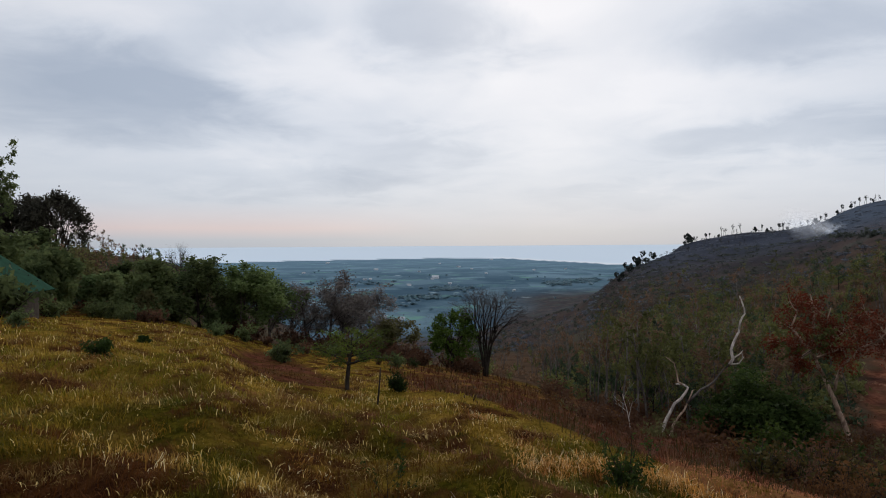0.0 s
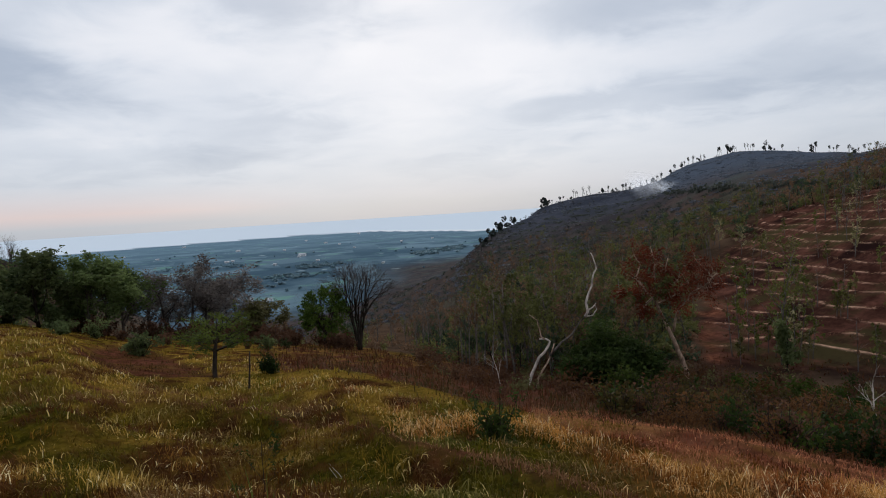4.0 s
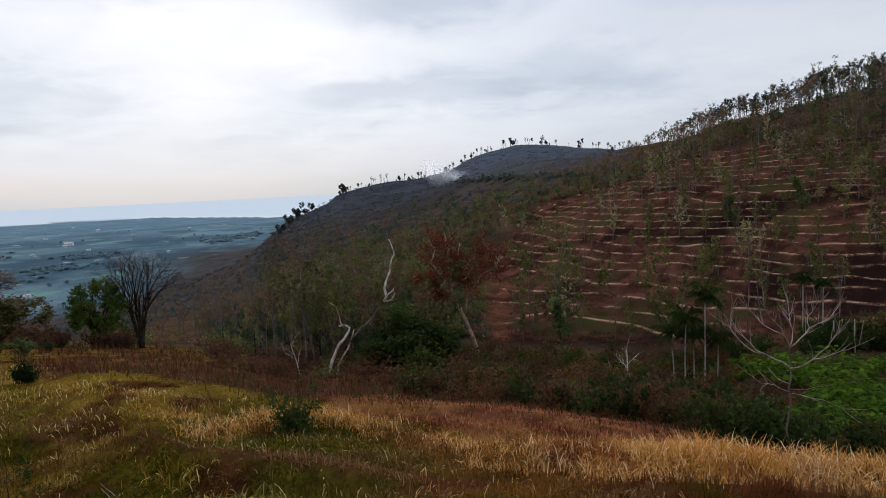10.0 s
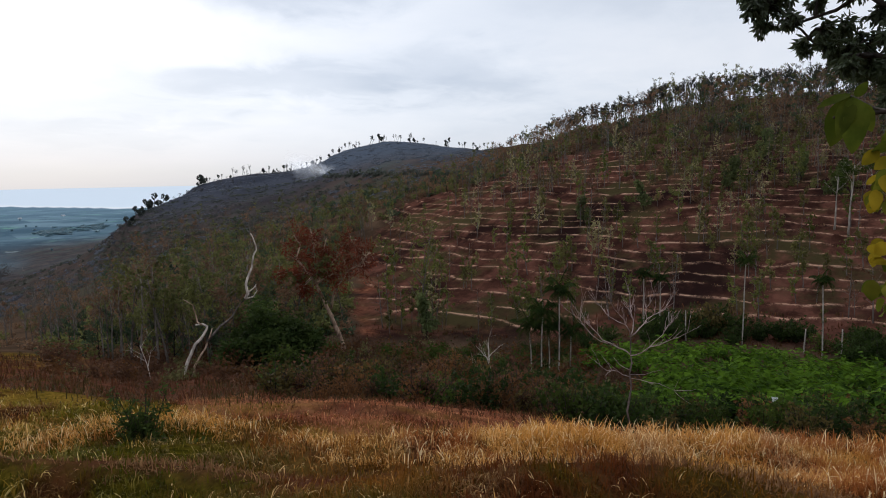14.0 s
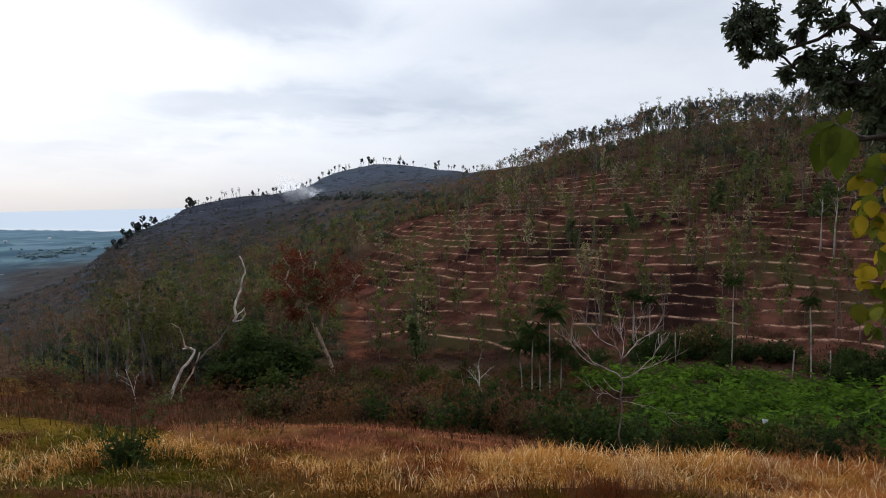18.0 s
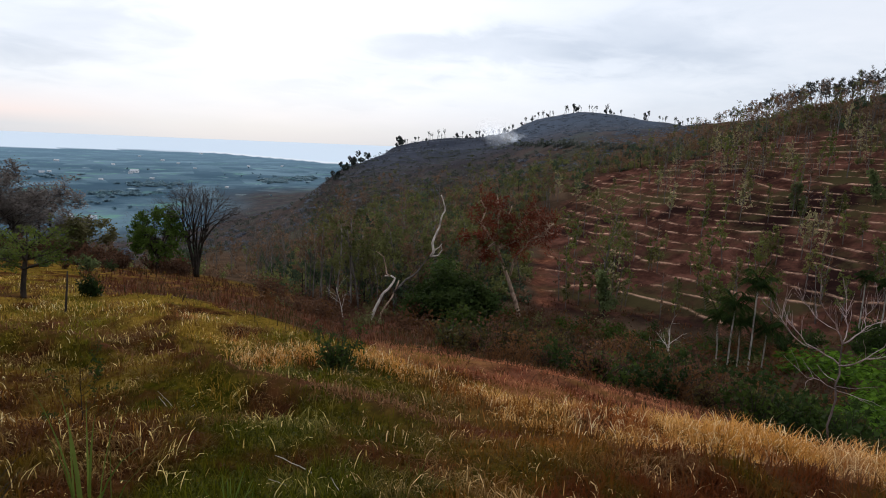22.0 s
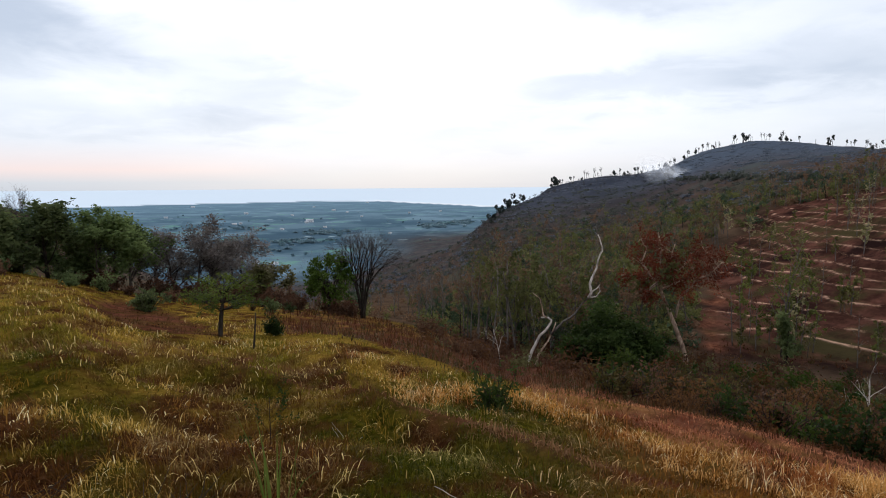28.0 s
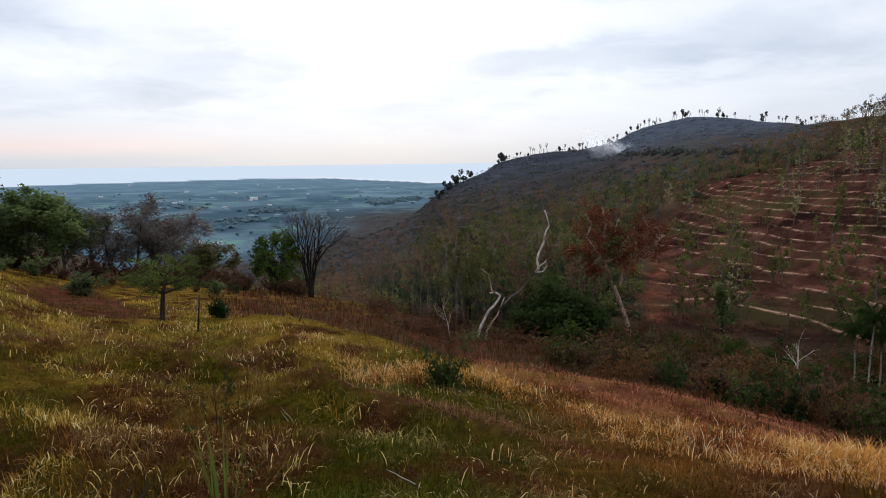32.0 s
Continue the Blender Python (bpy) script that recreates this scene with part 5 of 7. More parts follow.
    lines = [([(18.9, -17.2, 40), (19.0, -16.3, 40), (19.4, -14.8, 40), (20.1, -13.4, 40), (21.0, -12.4, 40), (21.15, -12.0, 40), (20.85, -11.8, 40), (20.2, -11.8, 40)], 0.12, BARK_PALE),
             ([(20.75, -11.85, 40), (20.4, -11.6, 40), (20.27, -10.8, 40.1), (20.1, -10.1, 40.1), (19.4, -9.6, 40.2)], 0.055, BARK_TAN),
             ([(19.5, -17.2, 40), (19.6, -16.4, 40.1), (19.95, -15.2, 40.2), (20.9, -13.8, 40.4), (21.55, -12.2, 40.6)], 0.10, BARK_TAN),
             ([(21.1, -13.3, 40.5), (22.2, -12.1, 40.8), (23.2, -11.4, 41), (23.9, -10.4, 41), (24.67, -9.5, 41)], 0.08, BARK_GREY),
             ([(24.4, -9.9, 41), (24.65, -9.5, 41), (24.52, -8.7, 41), (24.85, -7.8, 41.1), (25.1, -7.25, 41.2), (25.23, -6.4, 41.2), (25.55, -5.75, 41.3), (25.4, -5.0, 41.3), (25.15, -4.3, 41.4)], 0.095, BARK_PALE),
             ([(24.4, -9.9, 41), (25.1, -9.8, 41), (25.43, -9.3, 41), (25.3, -8.8, 41.1)], 0.055, BARK_PALE), ([(24.6, -9.5, 41), (25.1, -9.1, 41), (25.4, -8.7, 41.1)], 0.055, BARK_PALE)]
    for pts, r, bark in lines:
        fine = crooked(rng, [bearing(*q) - base for q in pts], 0.07)
        n = len(fine) - 1
        part("stem", Form().tube(fine, [r * (1 - 0.62 * i / n) for i in range(n + 1)], 7), bark, t)
    t.location = base
    # bare white twig tree close to it
    t = tree(rng, "dead_sapling", "short bleached dead sapling among brown scrub", BARK_PALE, None, tall(16.5, 38, -11.7), 0.035, fork=0.3, kids=(4, 2), ratio=(0.5, 0.5), spread=(0.7, 0.6))
    place(t, 16.5, 38)
    # leafless tree with tiers of pale branches in front of the crops
    t = thing("leafless_tree", "leafless tree with a straight trunk and pale spreading branches", "tree")
    base = spot(58.95, 16.5)
    lines = [([(58.95, -21.2, 16.5), (58.92, -19, 16.5), (58.88, -17.0, 16.5), (58.95, -15.3, 16.5), (58.92, -13.9, 16.5)], 0.036),
             ([(58.9, -15.4, 16.5), (57.9, -14.9, 16.4), (56.5, -14.3, 16.2), (55.6, -13.3, 16.1), (55.0, -12.6, 16.0), (54.6, -11.7, 16.0)], 0.026),
             ([(57.0, -14.6, 16.3), (55.6, -13.9, 15.9), (54.6, -12.7, 15.8), (53.4, -11.8, 15.6)], 0.017),
             ([(58.92, -13.9, 16.5), (59.7, -13.1, 16.6), (60.3, -12.3, 16.7), (61.3, -11.7, 16.8), (62.2, -10.6, 16.9)], 0.026),
             ([(60.3, -12.3, 16.7), (60.2, -11.4, 16.9), (60.8, -10.4, 17.1)], 0.015),
             ([(58.92, -15.5, 16.5), (59.9, -15.2, 16.3), (61.3, -14.5, 16.0), (62.4, -13.9, 15.9), (63.6, -13.3, 15.8)], 0.024),
             ([(60.2, -15.1, 16.2), (61.6, -13.6, 16.4), (62.3, -12.6, 16.6)], 0.014),
             ([(58.92, -13.9, 16.5), (58.5, -12.9, 16.4), (57.9, -12.0, 16.2), (57.1, -10.8, 16.0)], 0.023),
             ([(58.92, -13.9, 16.5), (59.15, -12.5, 16.8), (58.9, -11.4, 17.0), (58.8, -10.2, 17.2)], 0.021),
             ([(58.5, -12.9, 16.4), (57.0, -12.2, 17.0), (55.9, -11.0, 17.3)], 0.014),
             ([(58.9, -17.3, 16.5), (57.9, -16.9, 16.2), (56.9, -16.9, 16.0), (55.9, -16.1, 15.9)], 0.014),
             ([(57.3, -16.9, 16.1), (56.85, -17.3, 15.9), (56.8, -17.9, 15.8)], 0.010), ([(58.9, -17.1, 16.5), (60.2, -17.0, 16.7), (61.7, -16.5, 16.9)], 0.012),
             ([(58.95, -17.4, 16.5), (60.4, -17.6, 16.2), (62.6, -18.1, 16.0)], 0.013), ([(58.9, -16.7, 16.5), (58.0, -16.3, 17.0), (57.4, -15.6, 17.3)], 0.010)]
    for k, (pts, r) in enumerate(lines):
        r = r * 0.72
        p = crooked(rng, [bearing(*q) - base for q in pts], 0.09)
        n = len(p) - 1
        limb = part("limb" if k else "trunk", Form().tube(p, [r * (1 - (0.72 if k else 0.45) * i / n) for i in range(n + 1)], 6), BARK_MAUVE if k else BARK_TRUNK, t)
        if k and r > 0.009:
            small = []
            for _ in range(12 if k < 10 else 5):
                i = rng.randint(2, n)
                d = (p[i] - p[i - 1]).normalized()
                small.append((crooked(rng, limb_path(rng, p[i], d + rand_dir(rng) * 0.8 + Vector((0, 0, 0.45)), rng.uniform(0.25, 0.65), 3, 0.2, 0.08), 0.05), [0.006, 0.0055, 0.005, 0.0045, 0.004, 0.003, 0.002]))
            part("twig_spray", wood(Form(), small, 3), BARK_MAUVE, limb)
    t.location = base
    # pale dead snag at the foot of the terraces
    t = tree(rng, "dead_snag", "bleached dead snag with crooked bare branches", BARK_PALE, None, tall(46.4, 36, -13.4), 0.06, hero=True, fork=0.25, kids=(6, 3), ratio=(0.5, 0.45), spread=(0.9, 0.7), wiggle=0.25)
    place(t, 46.4, 36)
    # tall pale-trunked trees by the terraces
    for az, el, r in ((74.9, 1.0, 78), (74.0, 0.0, 80), (76.4, 0.5, 84)):
        t = tree(rng, "slender_tree", "tall slender tree with a pale bare trunk and small crown", BARK_PALM, LEAF_MID, tall(az, r, el), 0.10, "slender trees by the terraces", per=12, size=0.34, hero=True,
                 fork=0.62, kids=(6, 4), ratio=(0.35, 0.5), spread=(0.8, 0.8), trunk=0.92)
        place(t, az, r)


BARK_TWIGGY = bark_material("dark_mauve_bark", (0.035, 0.029, 0.027), (0.085, 0.070, 0.065))
BARK_FAN = bark_material("grey_mauve_twigs", (0.055, 0.046, 0.044), (0.13, 0.11, 0.105))
BARK_MAUVE = bark_material("mauve_grey_bark", (0.24, 0.175, 0.165), (0.56, 0.45, 0.43))
BARK_TRUNK = bark_material("grey_brown_bark", (0.09, 0.068, 0.062), (0.22, 0.17, 0.16))
LEAF_UMBRELLA = leaf_material("thin_green_leaves", (0.050, 0.075, 0.014), (0.135, 0.165, 0.036))
LEAF_MID2 = leaf_material("bright_leaves", (0.028, 0.055, 0.010), (0.085, 0.130, 0.024))
single_trees()


# ---------------------------------------------------------------- row of trees at the end of the field
def field_edge():
    rng = random.Random(8)
    rows = [(-36.5, 62, 0.8, "d"), (-33.5, 70, 0.4, "d"), (-31.0, 66, -0.6, "o"), (-28.5, 64, -2.4, "m"), (-25.4, 58, -1.9, "d"), (-23.0, 62, -2.6, "m"),
            (-21.2, 60, -1.9, "d"), (-19.6, 63, -3.4, "m"), (-17.6, 60, -2.7, "f"), (-16.6, 61, -2.9, "f"), (-15.4, 62, -3.2, "f"), (-18.4, 63, -3.6, "f"), (-13.6, 66, -4.4, "b"), (-12.2, 64, -4.2, "b"), (-10.4, 62, -3.8, "b"),
            (-9.2, 64, -4.6, "b"), (-7.5, 68, -5.2, "b"), (-6.2, 70, -4.9, "b"), (-4.8, 64, -7.2, "o")]
    kinds = {"d": ("broad_tree", "dark green dense-leaved tree at the edge of the grass field", BARK_DARK, LEAF_EDGE, 34, 0.24),
             "m": ("broad_tree", "green leafy tree at the edge of the grass field", BARK_DARK, LEAF_EDGE2, 34, 0.24),
             "f": ("feathery_tree", "light green feathery many-stemmed tree at the field edge", BARK_GREY, LEAF_FEATHER, 50, 0.18),
             "o": ("thin_tree", "thin olive-brown leafed tree at the field edge", BARK_DARK, LEAF_OLIVE, 24, 0.22),
             "b": ("bare_tree", "nearly leafless dark tree with fine twigs at the field edge", BARK_TWIGGY, LEAF_TWIGGY, 44, 0.14)}
    for az, r, el, k in rows:
        name, label, bark, leaf, per, size = kinds[k]
        h = tall(az, r, el)
        t = tree(rng, name, label, bark, leaf, h, 0.11, "trees along the field edge", per=per, size=size, fork=0.12 if k != "o" else 0.25, kids=(9, 4, 3), ratio=(0.58, 0.55, 0.5),
                 spread=(0.75 if k != "f" else 0.5, 0.7, 0.8), trunk=0.82, lift=0.04, fuzz=0.6, least=0.012, tri=True)
        place(t, az, r, rng.uniform(0, 360), 0.03, 1.45)
    for i in range(26):
        az = rng.uniform(-43, -24)
        k = rng.choice("ddmo")
        name, label, bark, leaf, per, size = kinds[k]
        r = rng.uniform(52, 80)
        t = tree(rng, name, label, bark, leaf, tall(az, r, float(np.interp(az, [-43, -34, -28, -24], [0.8, -0.4, -2.2, -3.2])) + rng.uniform(-1.6, 0.4)), 0.11, "trees along the field edge", per=per, size=size * 1.2, fork=0.12, kids=(9, 5, 3), ratio=(0.5, 0.5, 0.5),
                 spread=(0.8, 0.7, 0.8), trunk=0.85, lift=0.04, fuzz=0.5, tri=True)
        place(t, az, r, rng.uniform(0, 360))
    # trees on the hill behind the hut
    H = "trees on the wooded hill"
    for az, r, el, w in ((-31.6, 80, 3.9, 6.2), (-33.6, 84, 3.7, 5.6), (-36.4, 82, 4.3, 6.5), (-38.8, 84, 4.6, 6.0)):
        place(fan_tree(rng, "hill_tree", "dark spreading umbrella-crowned tree on the wooded hill", BARK_DARK, BARK_TWIGGY, tall(az, r, el), w, H, 5, LEAF_HILLTOP, 7, 0.24, 80, 0.14), az, r, rng.uniform(0, 360))
    name, label, bark, leaf, per, size = kinds["d"]
    place(tree(rng, "hill_tree", "tall dark leafy tree above the umbrella-crowned trees", bark, leaf, tall(-35.7, 74, 6.1), 0.15, H, per=34, size=0.22, fork=0.45, kids=(9, 4, 3), ratio=(0.35, 0.5, 0.5), spread=(0.8, 0.7, 0.7), trunk=0.9, fuzz=0.4, tri=True), -35.7, 74)
    place(fan_tree(rng, "hill_tree", "bare grey tree standing above the field edge", BARK_TWIGGY, BARK_TWIGGY, tall(-22.9, 90, 0.1), 3.6, H, 4, thick=0.09), -22.9, 90)
    # shrubs before the trees and on the grass
    shapes = [shrub(rng, "low dense green shrub", LEAF_EDGE2, BARK_DARK, 1.4, 2.0, 12, 20, 0.17, "shrubs by the field edge"),
              shrub(rng, "low dark shrub with dense leaves", LEAF_EDGE, BARK_DARK, 1.6, 1.8, 12, 20, 0.17, "shrubs by the field edge"),
              shrub(rng, "low dry brown shrub", LEAF_BROWN, BARK_DARK, 1.2, 2.2, 12, 16, 0.15, "shrubs by the field edge")]
    poses = [[], [], []]
    for i in range(72):
        az = min(rng.uniform(-42, 20), rng.uniform(-42, 12))
        r = rng.uniform(48, 62) if az < 3 else rng.uniform(46, 60)
        poses[rng.choice((0, 1, 2, 2, 2) if az > -16 else (0, 1, 1, 1, 2))].append(upright(rng, az, r, rng.uniform(0.45, 1.05) if az < -16 else rng.uniform(0.4, 0.9)))
    back = shrub(rng, "brown shrub", LEAF_BROWN, BARK_DARK, 1.3, 2.2, 12, 18, 0.15)
    joined(back, [upright(rng, rng.uniform(-19, 3), rng.uniform(55, 65), rng.uniform(0.7, 1.4)) for _ in range(50)], "edge_scrub", "dry brown scrub behind the trees of the field edge", "scrub")
    poses[1] += [upright(rng, -14.3, 42, 1.0), upright(rng, -14.8, 43, 0.8), upright(rng, -34.1, 30, 0.5)] + [upright(rng, a, 37, 1.7) for a in (-38.5, -37.2, -36.2, -35.0)]
    for s, p in zip(shapes, poses):
        stand(s, p)
    for az, r, h, w in ((-28.7, 20, 0.62, 0.75), (-4.3, 21, 0.70, 0.7), (-25.4, 27, 0.30, 0.4)):
        place(shrub(rng, "small dark green bush standing alone on the grass", LEAF_DARK, BARK_DARK, h, w, 12, 34, 0.10, "bushes on the grass", "bush"), az, r)


LEAF_HILLTOP = leaf_material("hilltop_leaves", (0.034, 0.033, 0.026), (0.085, 0.078, 0.056), sheer=0.3)
LEAF_FEATHER = leaf_material("feathery_leaves", (0.072, 0.105, 0.036), (0.170, 0.220, 0.082), sheer=0.5)
LEAF_TWIGGY = leaf_material("mauve_brown_fine_twigs", (0.105, 0.092, 0.084), (0.225, 0.195, 0.180), sheer=0.5)
LEAF_EDGE = leaf_material("edge_dark_leaves", (0.060, 0.085, 0.036), (0.175, 0.205, 0.080), sheer=0.5)
LEAF_EDGE2 = leaf_material("edge_green_leaves", (0.070, 0.108, 0.044), (0.190, 0.245, 0.100), sheer=0.55)
field_edge()


# ---------------------------------------------------------------- dry woods of the valley and the hills
def woods():
    rng = random.Random(21)
    G = "dry woodland on the valley side"
    protos = [tree(rng, "woodland_tree", "thin bare grey woodland tree", BARK_SILVER, None, 7.5, 0.085, G, fork=0.35, kids=(7, 3, 2), ratio=(0.45, 0.5, 0.5), spread=(0.6, 0.6, 0.6), trunk=0.9, sides=(5, 4, 3)),
              tree(rng, "woodland_tree", "thin woodland tree with brown dry leaves", BARK_GREY, LEAF_WOODS, 6.5, 0.085, G, per=26, size=0.21, fork=0.25, kids=(7, 3), ratio=(0.45, 0.5, 0.5), spread=(0.7, 0.7, 0.7), trunk=0.85, sides=(5, 4, 3), fuzz=0.30, tri=True),
              tree(rng, "woodland_tree", "slender woodland tree with olive leaves", BARK_GREY, LEAF_WOODOLIVE, 7.0, 0.09, G, per=26, size=0.21, fork=0.3, kids=(7, 3), ratio=(0.42, 0.5, 0.5), spread=(0.7, 0.7, 0.7), trunk=0.88, sides=(5, 4, 3), fuzz=0.30, tri=True),
              tree(rng, "woodland_tree", "dense dark green woodland tree", BARK_DARK, LEAF_WOODDARK, 5.0, 0.10, G, per=22, size=0.22, fork=0.15, kids=(9, 4), ratio=(0.45, 0.5, 0.5), spread=(0.8, 0.8, 0.8), trunk=0.85, sides=(5, 4, 3), fuzz=0.30, tri=True),
              tree(rng, "woodland_tree", "tall nearly bare tree with a pale trunk", BARK_SILVER, LEAF_WOODS, 8.0, 0.09, G, per=9, size=0.18, fork=0.45, kids=(6, 3), ratio=(0.4, 0.5, 0.5), spread=(0.6, 0.6, 0.6), trunk=0.92, sides=(5, 4, 3), fuzz=0.28, tri=True)]
    near, far = [[] for _ in protos], [[] for _ in protos]

    def put(kind, az, r, s):
        (near if r < 108 else far)[kind].append(upright(rng, az, r, s))
    # valley side between the bare tree and the terraces
    for i in range(380):
        az = rng.uniform(8.5, 36)
        lo = np.interp(az, [8, 16, 24, 36], [66, 52, 46, 60])
        hi = np.interp(az, [8, 14, 20, 36], [240, 210, 180, 150])
        r = math.exp(rng.uniform(math.log(lo), math.log(hi)))
        if (az > 33 and r < 105) or (az > 28.5 and r < 62):
            continue
        put(rng.choice((0, 1, 2, 2, 2, 2, 4, 3, 3, 3) if az > 14 else (0, 0, 4, 4, 1, 3, 3)), az, r, rng.uniform(0.5, 0.95))
    for i in range(30):
        put(rng.choice((1, 2, 2, 2, 4)), rng.uniform(14.5, 28.5), rng.uniform(46, 66), rng.uniform(0.85, 1.15))
    # beside and over the terraces
    for i in range(300):
        az = rng.uniform(37, 80)
        lo = float(np.interp(az, [37, 44, 52, 60, 80], [125, 120, 116, 114, 108]))
        put(rng.choice((0, 1, 1, 2, 2, 3, 4)), az, rng.uniform(lo, 149), rng.uniform(0.45, 0.85))
    for i in range(70):
        put(rng.choice((1, 2, 2, 4)), rng.uniform(58, 80), rng.uniform(90, 116), rng.uniform(0.4, 0.7))
    for i in range(110):
        az = rng.uniform(46, 80)
        put(rng.choice((0, 4, 4, 1)), az, rng.uniform(112, 147), rng.uniform(0.4, 0.75))
    for i in range(90):
        put(rng.choice((3, 3, 2, 1)), rng.uniform(60, 81), rng.uniform(132, 149), rng.uniform(0.6, 1.0))
    # down the valley and the wooded hill by the field
    for i in range(60):
        put(rng.choice((0, 0, 1, 2, 3)), rng.uniform(-6, 9), math.exp(rng.uniform(math.log(75), math.log(240))), rng.uniform(0.5, 0.8))
    for i in range(190):
        put(rng.choice((1, 1, 2, 3, 3)), rng.uniform(-43, -19), rng.uniform(66, 215), rng.uniform(0.45, 0.85))
    lite = [tree(rng, "far_woodland_tree", "far woodland tree", bark, leaf, h, 0.085, per=per, size=0.26, tri=True, fork=fork, kids=(6, 2), ratio=(0.42, 0.5), spread=(0.7, 0.7), trunk=0.88, sides=(4, 3, 3), fuzz=0.5, steps=(4, 2, 2))
            for bark, leaf, h, per, fork in ((BARK_WAN, None, 7.5, 0, 0.35), (BARK_WAN, LEAF_WOODS, 6.5, 24, 0.25), (BARK_WAN, LEAF_WOODOLIVE, 7.0, 24, 0.3), (BARK_DARK, LEAF_WOODDARK, 5.0, 28, 0.15), (BARK_WAN, LEAF_WOODS, 8.0, 8, 0.45))]
    for p, m, twin, q in zip(protos, near, lite, far):
        stand(p, m)
        joined(twin, q, "dry_woods", "dry mixed woodland on the slopes across the valley", "woods")
    # far trees on the hills: smaller, and greyer from haze mixed into their colours
    F = "far trees on the hills"
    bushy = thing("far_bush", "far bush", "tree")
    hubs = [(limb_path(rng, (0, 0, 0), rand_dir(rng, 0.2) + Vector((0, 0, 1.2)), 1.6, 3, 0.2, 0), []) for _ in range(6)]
    part("crown", foliage(rng, hubs, 8, 0.86, 0.2, 1.0, from_t=0.1, tri=True), LEAF_FARHAZE, bushy)
    slim = thing("far_slim", "far slim tree", "tree")
    lv = grow(rng, 6.0, 0.07, fork=0.5, kids=(5,), ratio=(0.35,), spread=(0.6,), trunk=0.9)
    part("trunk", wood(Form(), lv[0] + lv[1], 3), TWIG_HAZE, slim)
    part("crown", foliage(rng, lv[1], 9, 0.42, 0.2, 0.5, tri=True), LEAF_SLIMHAZE, slim)
    under = []
    for leaf, size in ((LEAF_WOODS, 0.32), (LEAF_WOODOLIVE, 0.30), (LEAF_WOODDARK, 0.30)):
        u = thing("under_bush", "bush", "shrub")
        hub = [(limb_path(rng, (0, 0, 0), rand_dir(rng, 0.2) + Vector((0, 0, 1.0)), 1.3, 3, 0.2, 0), []) for _ in range(7)]
        part("crown", foliage(rng, hub, 16, size * 1.12, 0.1, 0.75, from_t=0.1, tri=True), leaf, u)
        under.append((u, []))
    for i in range(1500):
        az = rng.uniform(9, 38)
        r = math.exp(rng.uniform(math.log(58), math.log(165)))
        if az > 33.5 and r < 118:
            continue
        under[rng.choice((0, 0, 1, 1, 1, 2, 2))][1].append(upright(rng, az, r, rng.uniform(0.5, 1.2), sink=0.15))
    for i in range(700):
        az = rng.uniform(38, 80)
        under[rng.choice((0, 0, 1, 1, 2))][1].append(upright(rng, az, rng.uniform(float(np.interp(az, [38, 44, 52, 60, 80], [128, 124, 120, 117, 112])), 150), rng.uniform(0.5, 1.2), sink=0.15))
    for i in range(420):
        az = rng.uniform(-43, -17)
        under[rng.choice((0, 1, 2, 2))][1].append(upright(rng, az, rng.uniform(62, 225), rng.uniform(0.6, 1.3), sink=0.15))
    for i in range(260):
        az = rng.uniform(58, 80)
        under[rng.choice((0, 1, 1))][1].append(upright(rng, az, rng.uniform(88, 120), rng.uniform(0.3, 0.8), sink=0.15))
    for i in range(160):
        under[rng.choice((0, 0, 1))][1].append(upright(rng, rng.uniform(-8, 12), rng.uniform(62, 200), rng.uniform(0.5, 1.0), sink=0.15))
    for u, m in under:
        joined(u, m, "undergrowth", "brown and olive undergrowth of the dry woods", "undergrowth")
    far = [tree(rng, "far_tree", "far slender tree standing on the hill crest", BARK_RIDGE, LEAF_RIDGE, 9.0, 0.22, F, per=9, size=0.95, fork=0.6, kids=(6, 2), ratio=(0.30, 0.5), spread=(0.8, 0.7), trunk=0.92, sides=(4, 3, 3), fuzz=0.5, tri=True, least=0.10),
           tree(rng, "far_tree", "far bare tree standing on the hill crest", BARK_RIDGE, LEAF_RIDGE, 9.0, 0.20, F, per=2, size=0.8, fork=0.5, kids=(6, 2), ratio=(0.32, 0.5), spread=(0.6, 0.7), trunk=0.92, sides=(4, 3, 3), fuzz=0.4, tri=True, least=0.09),
           tree(rng, "far_tree", "far dark rounded tree on the hillside", BARK_RIDGE, LEAF_RIDGE, 5.0, 0.16, F, per=20, size=0.8, fork=0.2, kids=(8, 4), ratio=(0.5, 0.5), spread=(0.8, 0.8), trunk=0.8, sides=(4, 3, 3), fuzz=0.6, tri=True)]
    on_crest = [[] for _ in far]
    crest = lambda az: float(np.interp(az, AZ, RING_R[7]))

    def skyline(az):
        """Distance of the highest ground that shows at a bearing."""
        i, far_off = int(np.searchsorted(AZ, az)), (RADII > 150) & (RADII < 760)
        return float(RADII[far_off][np.argmax(LAND_Z[i][far_off] / RADII[far_off])])
    for i in range(190):
        az = rng.uniform(20, 46)
        if math.sin(az * 2.1) + math.sin(az * 5.3 + 1) + rng.uniform(-1, 1) < -0.2:
            continue
        on_crest[rng.choice((0, 0, 1, 1, 2))].append(upright(rng, az, skyline(az) * rng.uniform(0.985, 1.0), skyline(az) / 600 * rng.uniform(0.40, 0.75) * rng.choice((1, 1, 1.3))))
    on_crest[2].append(upright(rng, 21.35, 372, 1.05))
    for i in range(14):
        on_crest[2 if i % 3 else 0].append(upright(rng, 15.4 + i * 0.24, 240 + i * 3, rng.uniform(0.35, 0.65)))
    rest, peak, mid = [[], []], [], []

    def high_up(az, r):
        return math.degrees(math.atan2(spot(az, r).z, r))
